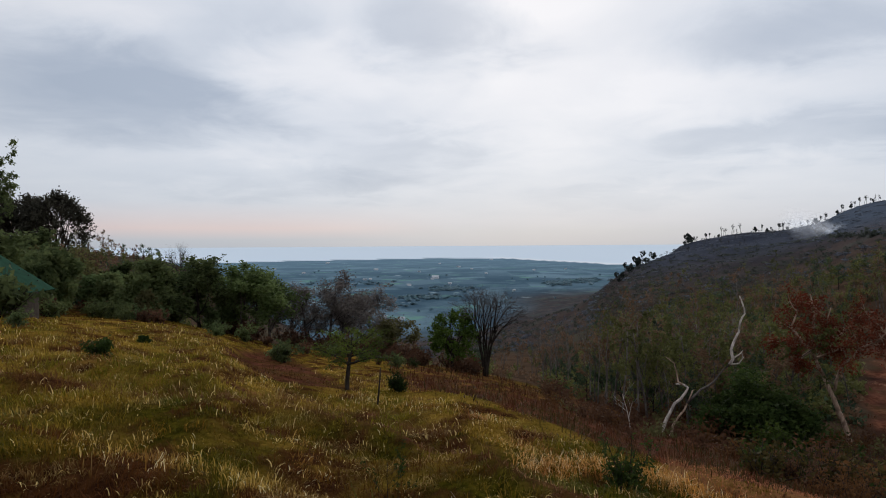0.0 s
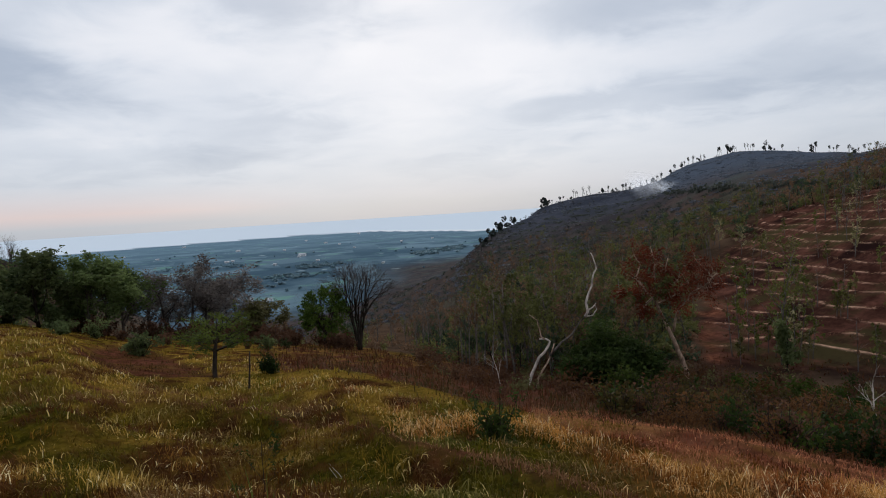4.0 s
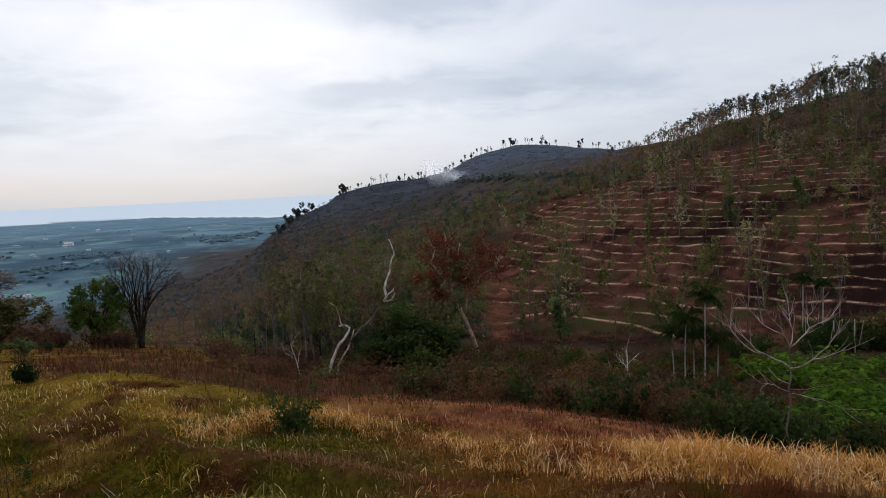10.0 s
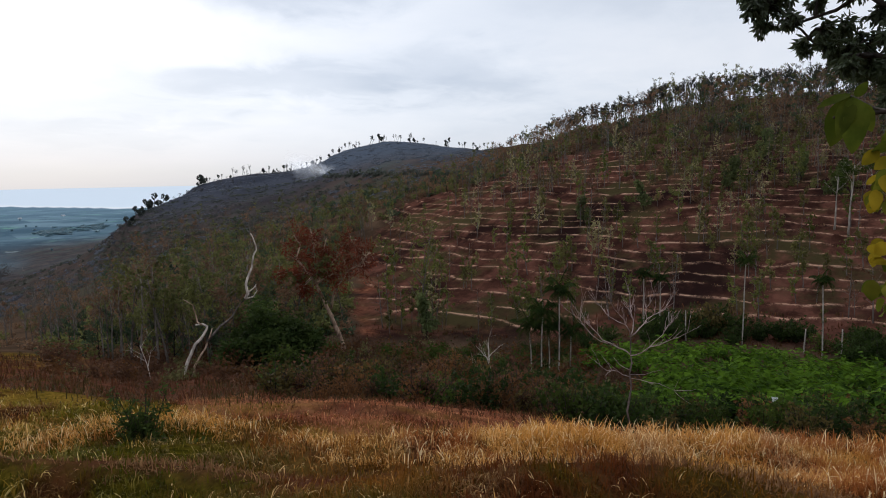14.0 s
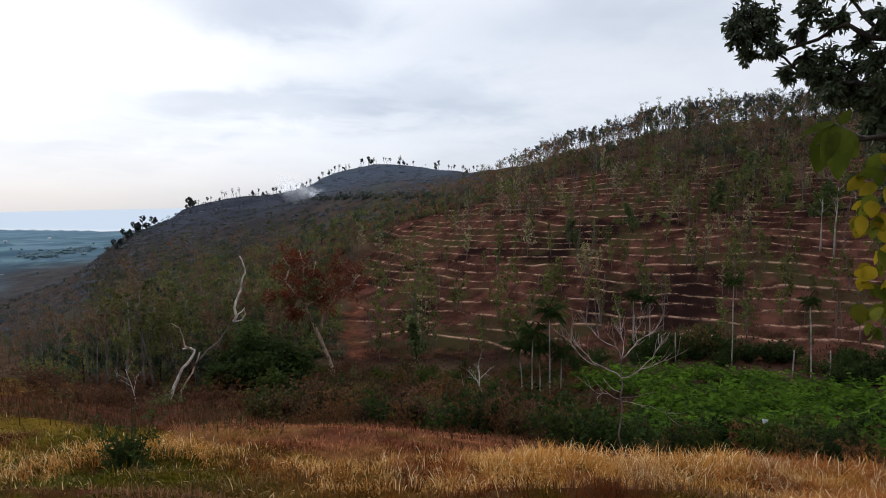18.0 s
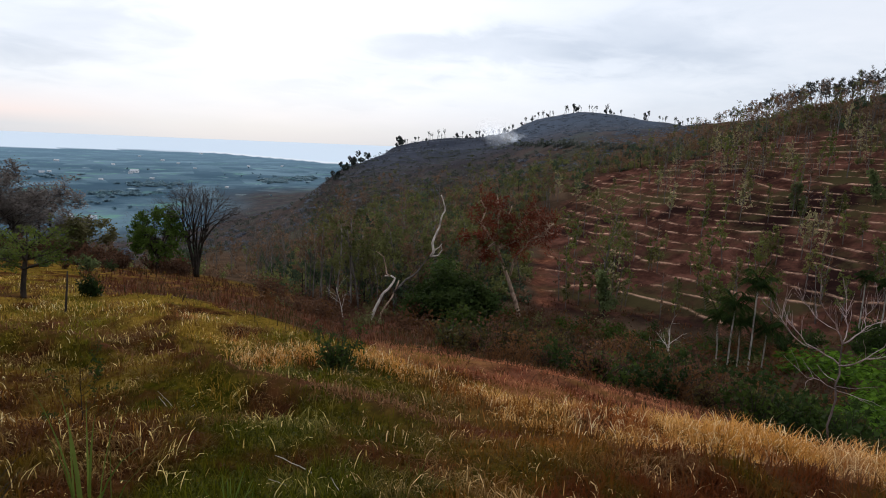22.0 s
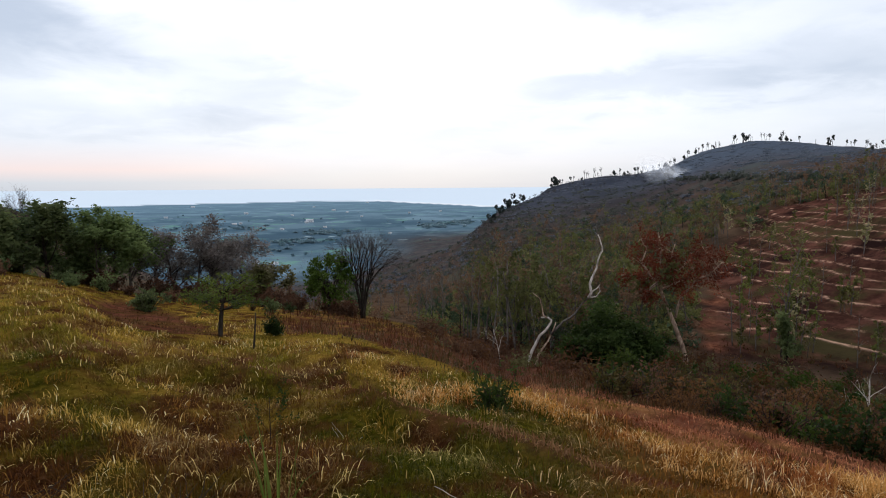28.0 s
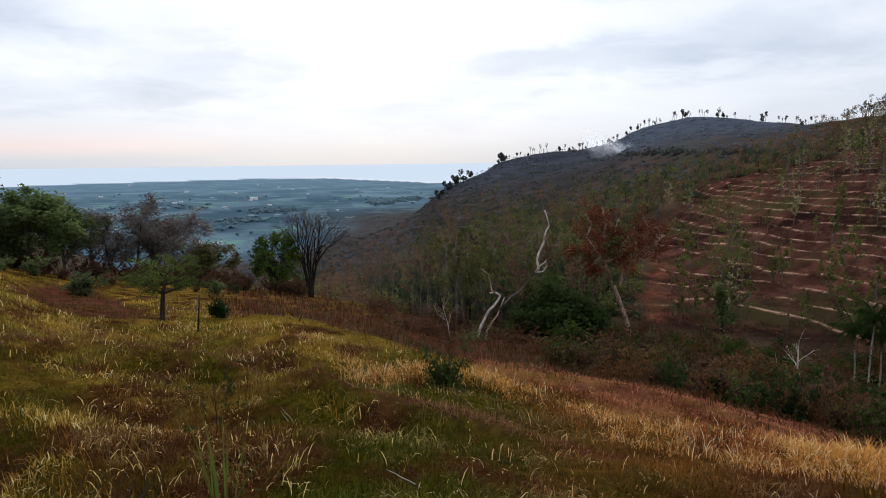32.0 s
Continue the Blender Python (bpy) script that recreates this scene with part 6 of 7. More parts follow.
    for i in range(64):          # dark trees along the ridge before the peak
        az = 31 + 15 * (i + rng.random()) / 64
        r = next((q for q in range(150, 700, 6) if high_up(az, q) > 0.42 - 0.012 * (az - 31)), 0)
        if r:
            mid.append(upright(rng, az, r, rng.uniform(0.35, 0.95) * rng.choice((1, 1, 1.5)), sink=0.3))
    for i in range(4200):
        az = rng.uniform(13, 47)
        lo = np.interp(az, [13, 20, 36, 46], [150, 150, 140, 140])
        r = math.exp(rng.uniform(math.log(lo), math.log(max(crest(az) * 0.985, lo + 10))))
        m = upright(rng, az, r, rng.uniform(0.25, 0.75), sink=0.3) @ Matrix.Diagonal((1.5, 1.5, 0.55, 1))
        (peak if high_up(az, r) > 0.55 and az > 31 else mid if r < 270 and rng.random() < 0.75 else rest[rng.choice((0, 0, 1))]).append(m)
    for i in range(900):
        az = rng.uniform(-8, 15)
        (mid if rng.random() < 0.65 else rest[0]).append(upright(rng, az, math.exp(rng.uniform(math.log(180), math.log(480))), rng.uniform(0.35, 0.9), sink=0.25))
    for p, m in zip(far, on_crest):
        stand(p, m)
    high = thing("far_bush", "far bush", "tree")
    part("crown", foliage(rng, hubs, 7, 0.92, 0.2, 1.0, from_t=0.1, tri=True), LEAF_PEAKHAZE, high)
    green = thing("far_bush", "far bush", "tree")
    part("crown", foliage(rng, hubs, 10, 0.76, 0.2, 1.0, from_t=0.1, tri=True), LEAF_MIDHAZE, green)
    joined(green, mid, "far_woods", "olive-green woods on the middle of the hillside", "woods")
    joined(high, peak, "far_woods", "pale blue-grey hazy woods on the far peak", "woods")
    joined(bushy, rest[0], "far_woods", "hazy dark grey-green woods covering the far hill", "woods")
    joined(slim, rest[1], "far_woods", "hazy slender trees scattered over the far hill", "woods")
    # the row of tall trees along the near crest
    C = "tall trees along the crest"
    crestset = [tree(rng, "crest_tree", "tall grey tree with a high thin crown on the crest", BARK_CREST, LEAF_CREST, 9.0, 0.13, C, per=36, size=0.25, fork=0.46 + 0.06 * k, kids=(7, 3), ratio=(0.36, 0.5), spread=(0.95, 0.8), trunk=0.9, sides=(5, 4, 3), fuzz=0.5, wiggle=0.16, tri=True) for k in range(4)]
    poses = [[], [], [], []]
    for i in range(190):
        az = 46.5 + 34.5 * (i + rng.random() * 2) / 190
        big = float(np.interp(az, [46, 50, 56, 62, 80], [0.27, 0.42, 0.58, 0.62, 0.62]))
        poses[rng.randint(0, 3)].append(upright(rng, az, crest(az) * rng.uniform(0.93, 1.01), big * rng.uniform(0.6, 1.15), 4))
    for p, m in zip(crestset, poses):
        stand(p, m)


BARK_SILVER = bark_material("silver_grey_bark", (0.10, 0.086, 0.075), (0.26, 0.225, 0.20), 5.0)
LEAF_WOODS = leaf_material("brown_woods_leaves", (0.095, 0.056, 0.035), (0.255, 0.155, 0.092), patch=0.16)
LEAF_WOODOLIVE = leaf_material("olive_woods_leaves", (0.054, 0.064, 0.020), (0.205, 0.205, 0.072), patch=0.16)
LEAF_WOODDARK = leaf_material("green_woods_leaves", (0.032, 0.054, 0.032), (0.100, 0.138, 0.076), patch=0.16)
# middle hillside: olive leaves with a little haze in the colour
LEAF_MIDHAZE = leaf_material("hillside_haze_leaves", (0.046, 0.056, 0.048), (0.112, 0.121, 0.100), sheer=0.5, patch=0.04)
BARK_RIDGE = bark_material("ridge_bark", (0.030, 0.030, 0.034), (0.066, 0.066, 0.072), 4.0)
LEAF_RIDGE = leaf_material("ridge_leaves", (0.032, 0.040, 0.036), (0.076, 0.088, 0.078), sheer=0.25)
# peak and far hill leaves, their colours blued to stand for haze
LEAF_PEAKHAZE = leaf_material("peak_haze_leaves", (0.108, 0.128, 0.164), (0.150, 0.174, 0.214), sheer=0.5, patch=0.03)
LEAF_FARHAZE = leaf_material("far_haze_leaves", (0.074, 0.086, 0.112), (0.126, 0.138, 0.170), sheer=0.5, patch=0.02)
BARK_CREST = bark_material("crest_bark", (0.040, 0.036, 0.034), (0.095, 0.088, 0.084), 4.0)
LEAF_CREST = leaf_material("crest_leaves", (0.030, 0.034, 0.030), (0.072, 0.077, 0.066), sheer=0.2)
woods()


# ---------------------------------------------------------------- young trees on the terraces
def terrace_trees():
    rng = random.Random(31)
    G = "young trees on the terraces"

    def sapling(label, leaf, h, per, size):
        ob = thing("sapling", label, "young tree", G)
        lv = grow(rng, h, 0.045, fork=0.25, kids=(11,), ratio=(0.25,), spread=(0.9,), trunk=0.95, wiggle=0.06)
        part("trunk", wood(Form(), lv[0], 5), BARK_WAN, ob)
        part("branchwork", wood(Form(), lv[1], 3), BARK_WAN, ob)
        part("foliage", foliage(rng, lv[1], per, size, 0.4, 0.28, tri=True), leaf, ob)
        return ob
    protos = [sapling("slender young tree with large green leaves on a terrace", LEAF_SAP, 3.8, 15, 0.22), sapling("slender young tree with pale yellowing leaves", LEAF_PALE, 4.4, 12, 0.24),
              sapling("nearly bare thin young tree on a terrace", LEAF_BROWN, 4.8, 3, 0.24), sapling("bushy young tree with green leaves on a terrace", LEAF_SAP2, 3.2, 18, 0.22)]
    poses = [[] for _ in protos]
    for i in range(280):
        az = rng.uniform(35, 79)
        r = math.exp(rng.uniform(math.log(58), math.log(120)))
        poses[rng.choice((0, 0, 0, 1, 2, 2, 3, 3))].append(upright(rng, az, r, rng.uniform(0.6, 1.3)))
    poses[0] += [upright(rng, 40.4 + d, 62, s) for d, s in ((0, 1.5), (0.9, 1.2), (-0.8, 1.1), (1.8, 1.0))]
    poses[1] += [upright(rng, 56.0, 72, 1.1), upright(rng, 55.4, 72, 1.0), upright(rng, 56.8, 73, 0.8), upright(rng, 63.5, 88, 1.2), upright(rng, 62.8, 88, 1.0)]
    for p, m in zip(protos, poses):
        stand(p, m)
    big = tree(rng, "terrace_tree", "tall thin light green tree at the edge of the terraces", BARK_WAN, LEAF_SAP, tall(40.0, 60, -4.2), 0.08, "leafy trees on the terraces", per=16, size=0.24, fork=0.28, kids=(13, 4), ratio=(0.26, 0.5), spread=(0.8, 0.8), trunk=0.95, fuzz=0.35)
    place(big, 40.0, 60)
    scrub = [[], []]
    for i in range(150):
        az = rng.uniform(44, 79)
        scrub[i % 2].append(upright(rng, az, rng.uniform(94, 126), rng.uniform(0.6, 1.1)))
    for leaf, h, per, m in ((LEAF_BROWN, 4.8, 4, scrub[0]), (LEAF_PALE, 4.2, 5, scrub[1])):
        joined(sapling("thin young tree", leaf, h, per, 0.24), m, "upper_saplings", "thin dry young trees on the upper terraces", "young trees")
    dark = tree(rng, "terrace_tree", "compact dark green tree on a terrace", BARK_DARK, LEAF_EDGE, 3.2, 0.07, "dark trees on the terraces", per=16, size=0.34, fork=0.12, kids=(10, 5), ratio=(0.36, 0.5), spread=(0.8, 0.8), trunk=0.9, fuzz=0.35)
    stand(dark, [upright(rng, a, r, s) for a, r, s in ((59.8, 86, 1.1), (66.4, 92, 1.3), (69.0, 104, 1.35), (54.7, 84, 1.0), (40.4, 58, 1.15), (74.0, 88, 1.3), (71.6, 96, 1.0))])


LEAF_SAP2 = leaf_material("olive_sapling_leaves", (0.075, 0.075, 0.026), (0.200, 0.190, 0.062))
LEAF_SAP = leaf_material("sapling_leaves", (0.055, 0.072, 0.018), (0.175, 0.190, 0.050))
LEAF_PALE = leaf_material("pale_dry_leaves", (0.14, 0.12, 0.045), (0.40, 0.36, 0.20))
terrace_trees()


# ---------------------------------------------------------------- valley floor: scrub, palms, crops
def valley():
    rng = random.Random(41)
    G = "scrub in the valley"
    shapes = [shrub(rng, "tangled dark green scrub bush", LEAF_DARK, BARK_DARK, 1.5, 2.4, 13, 18, 0.16, G), shrub(rng, "tangled dry reddish-brown scrub bush", LEAF_RUST, BARK_DARK, 1.3, 2.4, 13, 17, 0.12, G),
              shrub(rng, "dull green scrub bush", LEAF_MID, BARK_DARK, 1.6, 2.2, 13, 17, 0.14, G), shrub(rng, "dry brown leafless thicket", LEAF_BROWN, BARK_DARK, 1.5, 2.2, 18, 9, 0.12, G),
              shrub(rng, "sparse olive-brown scrub bush", LEAF_SCRUB, BARK_DARK, 1.5, 2.2, 13, 14, 0.14, G)]
    poses = [[] for _ in shapes]
    for i in range(85):          # belt just below the break of the slope
        az = rng.uniform(26, 60)
        r = rng.uniform(19, 31)
        poses[rng.choice((0, 1, 1, 1, 2, 3, 4))].append(upright(rng, az, r, rng.uniform(0.5, 0.95)))
    low = []
    for leaf, size in ((LEAF_DARK, 0.30), (LEAF_RUST, 0.26), (LEAF_MID, 0.28), (LEAF_BROWN, 0.24), (LEAF_OLIVE, 0.26)):
        u = thing("scrub_bush", "bush", "shrub")
        hub = [(limb_path(rng, (0, 0, 0), rand_dir(rng, 0.2) + Vector((0, 0, 0.8)), 1.2, 3, 0.2, 0), []) for _ in range(9)]
        part("crown", foliage(rng, hub, 26, size, 0.1, 0.6, from_t=0.1), leaf, u)
        low.append((u, []))
    for i in range(230):
        az = rng.uniform(9, 58)
        r = rng.uniform(30, 58) * float(np.interp(az, [9, 24, 58], [1.25, 1, 0.9]))
        low[rng.choice((0, 1, 1, 1, 3, 3, 4, 2) if az > 24 else (3, 3, 3, 1, 4))][1].append(upright(rng, az, r, rng.uniform(0.6, 1.2), sink=0.12))
    for i in range(150):
        low[rng.choice((0, 0, 1, 3, 3, 4, 4, 2))][1].append(upright(rng, rng.uniform(28, 53), rng.uniform(29, 54), rng.uniform(0.45, 1.0), sink=0.12))
    for u, m in low:
        joined(u, m, "valley_scrub", "rust-brown and green scrub filling the valley bottom", "scrub")
    for az, r, s in ((26.5, 42, 1.7), (27.6, 38, 1.3), (25.6, 43, 1.9), (28.6, 37, 1.2), (24.6, 43, 1.6), (27.4, 42, 1.9)):
        poses[2 if s < 1.6 else 0].append(upright(rng, az, r, s))
    for az, r, el in ((25.8, 44, -10.2), (24.2, 44, -12.4), (27.7, 43, -11.8), (23.2, 43, -13.8), (29.2, 42, -13.4), (26.8, 41, -13.2)):
        place(tree(rng, "thicket_tree", "dense dark green bushy tree in the valley", BARK_DARK, LEAF_THICK, tall(az, r, el), 0.07, "dense green thicket", per=15, size=0.18, fork=0.08, kids=(11, 5, 3), ratio=(0.46, 0.5, 0.5), spread=(0.8, 0.8, 0.8), trunk=0.8, fuzz=0.75, tri=True), az, r, rng.uniform(0, 360), 0.03, 1.35)
    for i in range(46):
        az = rng.uniform(29, 50)
        r = rng.uniform(24, 40)
        poses[rng.choice((1, 1, 3, 4, 4, 0))].append(upright(rng, az, r, rng.uniform(0.9, 1.4)))
    for i in range(34):
        az = rng.uniform(60, 82)
        poses[rng.choice((0, 0, 2))].append(upright(rng, az, rng.uniform(50, 57), rng.uniform(0.6, 1.3)))
    for i in range(70):
        az = rng.uniform(52, 80)
        poses[rng.choice((0, 0, 1, 2, 2, 4))].append(upright(rng, az, rng.uniform(18, 29), rng.uniform(0.55, 1.05)))
    for s, p in zip(shapes, poses):
        stand(s, p)
    # areca palms
    P = "areca palms beside the crops"
    for az, r, el in ((67.8, 52, -6.6), (73.6, 50, -8.0), (74.9, 50, -12.0), (72.3, 51, -12.2), (63.4, 52, -11.4), (62.0, 53, -11.6), (59.9, 54, -8.2), (61.2, 54, -8.6)):
        h = tall(az, r, el)
        bare = el < -11
        if bare:
            t = thing("palm_stump", "bare grey palm trunk without a crown", "palm trunk", P)
            pts = limb_path(rng, (0, 0, -0.15), (0, 0, 1), h + 0.15, 5, 0.03, 0.02)
            part("trunk", Form().tube(pts, [0.07, 0.055, 0.05, 0.048, 0.045, 0.04], 7), BARK_PALM, t)
        else:
            t = palm(rng, "slender areca palm with a pale straight trunk and small dark crown", h * 0.90, 1.0, P, fronds=11, droop=0.95, rise=(0.0, 1.7))
        place(t, az, r)
    for az, r, el, c in ((52.6, 42, -9.0, 1.5), (51.0, 42, -10.9, 1.5), (50.1, 43, -12.2, 1.6), (51.7, 43, -12.4, 1.6), (53.6, 43, -12.6, 1.5)):
        h = tall(az, r, el)
        place(palm(rng, "dark areca palm with arching fronds in a clump", max(h - c * 0.75, 0.5), c, "clump of palms", fronds=12, droop=0.85, rise=(-0.1, 1.8)), az, r, rng.uniform(0, 360))
    for az, r, s in ((55.6, 50, 1.5), (56.8, 52, 1.3), (54.6, 51, 1.2), (64.6, 55, 2.0), (65.6, 55, 2.3), (66.3, 56, 1.9), (63.9, 56, 1.6), (69.2, 55, 1.5), (70.6, 55, 1.4), (71.8, 55, 1.5), (75.8, 54, 1.5), (77.0, 54, 1.6), (78.2, 54, 1.5)):
        copy_thing(shapes[4] if 64 < az < 66 else shapes[0], upright(rng, az, r, s))
    # broad-leaved crops
    f = Form(False)
    n = 0
    while n < 1500:
        az, r = rng.uniform(55, 83), rng.uniform(23, 49)
        if az < 58 + 0.2 * (r - 23) and r < 40:
            continue
        n += 1
        p = spot(az, r)
        h = rng.uniform(0.4, 1.2) + 0.9 * max(0.0, float(waves(np.array(p.x), np.array(p.y), 6, 43)))
        for k in range(9):
            a = rng.uniform(0, 6.283)
            c = p + Vector((math.cos(a) * 0.3 * rng.random(), math.sin(a) * 0.3 * rng.random(), h * rng.uniform(0.45, 1.0)))
            f.leaf(c, Vector((math.cos(a), math.sin(a), rng.uniform(-0.5, 0.25))).normalized(), (Vector((0, 0, 1)) + rand_dir(rng) * 0.5).normalized(), rng.uniform(0.28, 0.58), rng.uniform(0.15, 0.30), 0.25)
    me = bpy.data.meshes.new("crop_plants")
    me.from_pydata(f.v, [], f.f)
    me.materials.append(LEAF_CROP)
    tagged(new("crop_plants", me), "dense bright green broad-leaved crop plants on the valley floor", "crops", kind="stuff")


LEAF_SCRUB = leaf_material("brown_green_scrub_leaves", (0.050, 0.040, 0.013), (0.130, 0.098, 0.034), patch=0.8)
LEAF_THICK = leaf_material("thicket_leaves", (0.015, 0.030, 0.008), (0.070, 0.098, 0.026), patch=0.8)
LEAF_CROP = leaf_material("crop_leaves", (0.008, 0.024, 0.003), (0.110, 0.200, 0.016), (0.014, 0.028, 0.005), patch=0.6)
LEAF_RUST = leaf_material("reddish_dry_leaves", (0.078, 0.036, 0.014), (0.190, 0.090, 0.036))
valley()

# ---------------------------------------------------------------- near plants on the slope
def near_plants():
    rng = random.Random(51)
    h = tall(16.0, 8.7, -16.6)
    b = thing("bush", "dark green leafy bush with upright shoots on the grass slope", "bush")
    shoots, side = [], []
    for i in range(26):
        a, s = rng.uniform(0, 6.283), rng.uniform(0.03, 0.7)
        d = Vector((math.cos(a) * s, math.sin(a) * s, 1.0)).normalized()
        ln = h * rng.choice((0.5, 0.7, 0.95, 1.3)) * rng.uniform(0.85, 1.1) * (1.1 - 0.5 * s)
        p = limb_path(rng, (math.cos(a) * 0.10 * s, math.sin(a) * 0.10 * s, -0.05), d, ln, 5, 0.10, 0.03)
        shoots.append((p, [0.010, 0.009, 0.007, 0.006, 0.004, 0.002]))
        for _ in range(5):
            side.append((limb_path(rng, p[rng.randint(1, 4)], rand_dir(rng) + Vector((0, 0, 0.4)), 0.22, 3, 0.15, 0.02), [0.004, 0.003, 0.002, 0.001]))
    part("branchwork", wood(Form(), shoots + side, 3), BARK_DARK, b)
    part("foliage", foliage(rng, shoots + side, 11, 0.075, 0.15, 0.03, from_t=0.1, slim=0.38), LEAF_BUSH, b)
    place(b, 16.0, 8.7)
    low = thing("low_herb", "low sprawling dark green herb beside the bush", "herb")
    runs = [(limb_path(rng, (0, 0, -0.02), (math.cos(a), math.sin(a), 0.35), 0.5, 4, 0.15, -0.06), [0.005, 0.004, 0.003, 0.002, 0.001]) for a in [rng.uniform(0, 6.283) for _ in range(14)]]
    part("branchwork", wood(Form(), runs, 3), BARK_DARK, low)
    part("foliage", foliage(rng, runs, 16, 0.07, 0.1, 0.05), LEAF_DARK, low)
    place(low, 18.0, 8.2)

    def clump(label, mat, n, ln, wd, lean, name="grass_clump"):
        ob = thing(name, label, "grass clump")
        f = Form(False)
        for i in range(n):
            a = rng.uniform(0, 6.283)
            d = Vector((math.cos(a), math.sin(a), 0))
            s = Vector((-d.y, d.x, 0))
            l, t, w = ln * rng.uniform(0.6, 1.15), abs(rng.gauss(0, lean)), wd * rng.uniform(0.7, 1.2)
            base = d * 0.14 * rng.random() + Vector((0, 0, -0.03))
            pts = [base]
            for k in range(5):
                ang = t * (0.3 + 0.5 * k)
                pts.append(pts[-1] + (d * math.sin(ang) + Vector((0, 0, math.cos(ang)))) * l / 5)
            b0 = len(f.v)
            for k, p in enumerate(pts):
                q = w * (1 - (k / 5) ** 2) / 2 + 0.0005
                f.v += [tuple(p + s * q), tuple(p - s * q)]
            f.f += [(b0 + 2 * k, b0 + 2 * k + 1, b0 + 2 * k + 3, b0 + 2 * k + 2) for k in range(5)]
        part("blade_tuft", f, mat, ob)
        return ob
    place(clump("tall fresh green grass clump with long arching blades", LEAF_BLADE, 15, 0.72, 0.013, 0.5), -5.6, 3.1)
    place(clump("fresh green grass tuft near the viewer", LEAF_BLADE, 60, 0.30, 0.010, 0.5), -23.4, 3.0)
    place(clump("fresh green grass tuft near the viewer", LEAF_BLADE, 50, 0.26, 0.010, 0.5), -26.0, 3.3)
    place(clump("fresh green grass tuft near the viewer", LEAF_BLADE, 40, 0.24, 0.010, 0.5), 6.0, 2.9)
    lush = clump("lush green grass tuft near the viewer", LEAF_LUSH, 70, 0.26, 0.008, 0.6)
    tagged(lush, group="lush grass tufts")
    stand(lush, [upright(rng, rng.uniform(-29, -21), rng.uniform(2.8, 3.7), rng.uniform(0.6, 1.0)) for _ in range(11)])
    tufts = [clump("pale straw-coloured tuft of dry grass", PALE_STRAW, 30, 0.22, 0.0036, 1.9), clump("golden drooping tuft of dry grass", PALE_STRAW, 38, 0.26, 0.0036, 2.1)]
    poses = [[], []]
    for i in range(56):
        az = rng.gauss(-19, 5)
        poses[i % 2].append(upright(rng, az, rng.uniform(3.6, 7.5), rng.uniform(0.6, 1.0)))
    for i in range(36):
        az = rng.uniform(-25, 80)
        poses[i % 2].append(upright(rng, az, rng.uniform(3.2, 7.0), rng.uniform(0.4, 0.8)))
    for t, p in zip(tufts, poses):
        tagged(t, group="dry grass tufts")
        stand(t, p)
    # thin feathery sapling
    t = tree(rng, "seedling", "thin dark feathery seedling in the grass", BARK_DARK, LEAF_MID, 0.50, 0.005, least=0.0011, per=12, size=0.026, category="seedling", fork=0.25, kids=(7, 3), ratio=(0.42, 0.4), spread=(1.0, 0.7), trunk=0.95, fuzz=0.03, sides=(5, 3, 3))
    place(t, -5.3, 4.8)
    # dark brushwood and bleached dead stalks
    for az, r, mat, n, ln, label in ((-15.5, 3.2, BARK_DARK, 64, 0.5, "low heap of dark dead brushwood in the grass"), (-24.6, 4.4, BARK_DARK, 16, 0.45, "dark dead twigs standing in the grass"), (13.6, 3.0, BARK_PALE, 9, 0.3, "bleached dead stalks in the grass"),
                                     (-17.0, 6.2, BARK_DARK, 7, 0.45, "dark dead twigs standing in the grass"), (1.5, 6.0, BARK_PALE, 5, 0.35, "bleached dead stalks in the grass"), (63.1, 6.0, BARK_DARK, 4, 0.5, "dark dead twigs standing in the grass")):
        ob = thing("dead_brushwood", label, "brushwood")
        for i in range(n):
            a = rng.uniform(0, 6.283)
            p = limb_path(rng, (rng.gauss(0, 0.12), rng.gauss(0, 0.12), -0.03), (math.cos(a), math.sin(a), rng.uniform(0.15, 1.2)), ln * rng.uniform(0.5, 1.1), 5, 0.22, -0.02)
            part("twig", Form().tube(p, [0.004, 0.0035, 0.003, 0.0025, 0.002, 0.001], 4), mat, ob)
        place(ob, az, r)
    # rust-coloured plumes at the break of the slope
    ob = clump("dry rust-coloured reed plumes on the slope edge", LEAF_REED, 70, 0.62, 0.016, 0.22, "reed_clump")
    place(ob, 20.2, 11.2)
    ob = clump("dry rust-coloured reed plumes on the slope edge", LEAF_REED, 50, 0.50, 0.016, 0.25, "reed_clump")
    place(ob, 22.0, 11.0)
    # thin charred stake in the field
    st = thing("stake", "thin dark wooden stake standing in the grass", "stake")
    part("pole", Form().tube(limb_path(rng, (0, 0, -0.1), (0.10, 0, 1), tall(-6.0, 18, -10.8) + 0.1, 5, 0.03, 0), [0.035, 0.03, 0.028, 0.025, 0.022, 0.016], 6), BARK_DARK, st)
    place(st, -6.1, 18)
    # scrap of white cloth in the crops
    f = Form()
    for i in range(7):
        for j in range(7):
            f.v.append((0.08 * (i - 3) + 0.02 * math.sin(j * 2), 0.05 * math.sin(i * 1.7 + j), 0.075 * j + 0.02 * math.cos(i * 2.2)))
    f.f += [(i * 7 + j, (i + 1) * 7 + j, (i + 1) * 7 + j + 1, i * 7 + j + 1) for i in range(6) for j in range(6)]
    ob = thing("white_cloth", "scrap of white cloth hanging among the crops", "cloth")
    part("sheet", f, plain_material("white_cloth", (0.86, 0.87, 0.88), 0.8, 0.1), ob)
    stick = part("stick", Form().tube([(0, 0.03, -1.4), (0, 0.03, 0.5)], [0.015, 0.012], 5), BARK_GREY, ob)
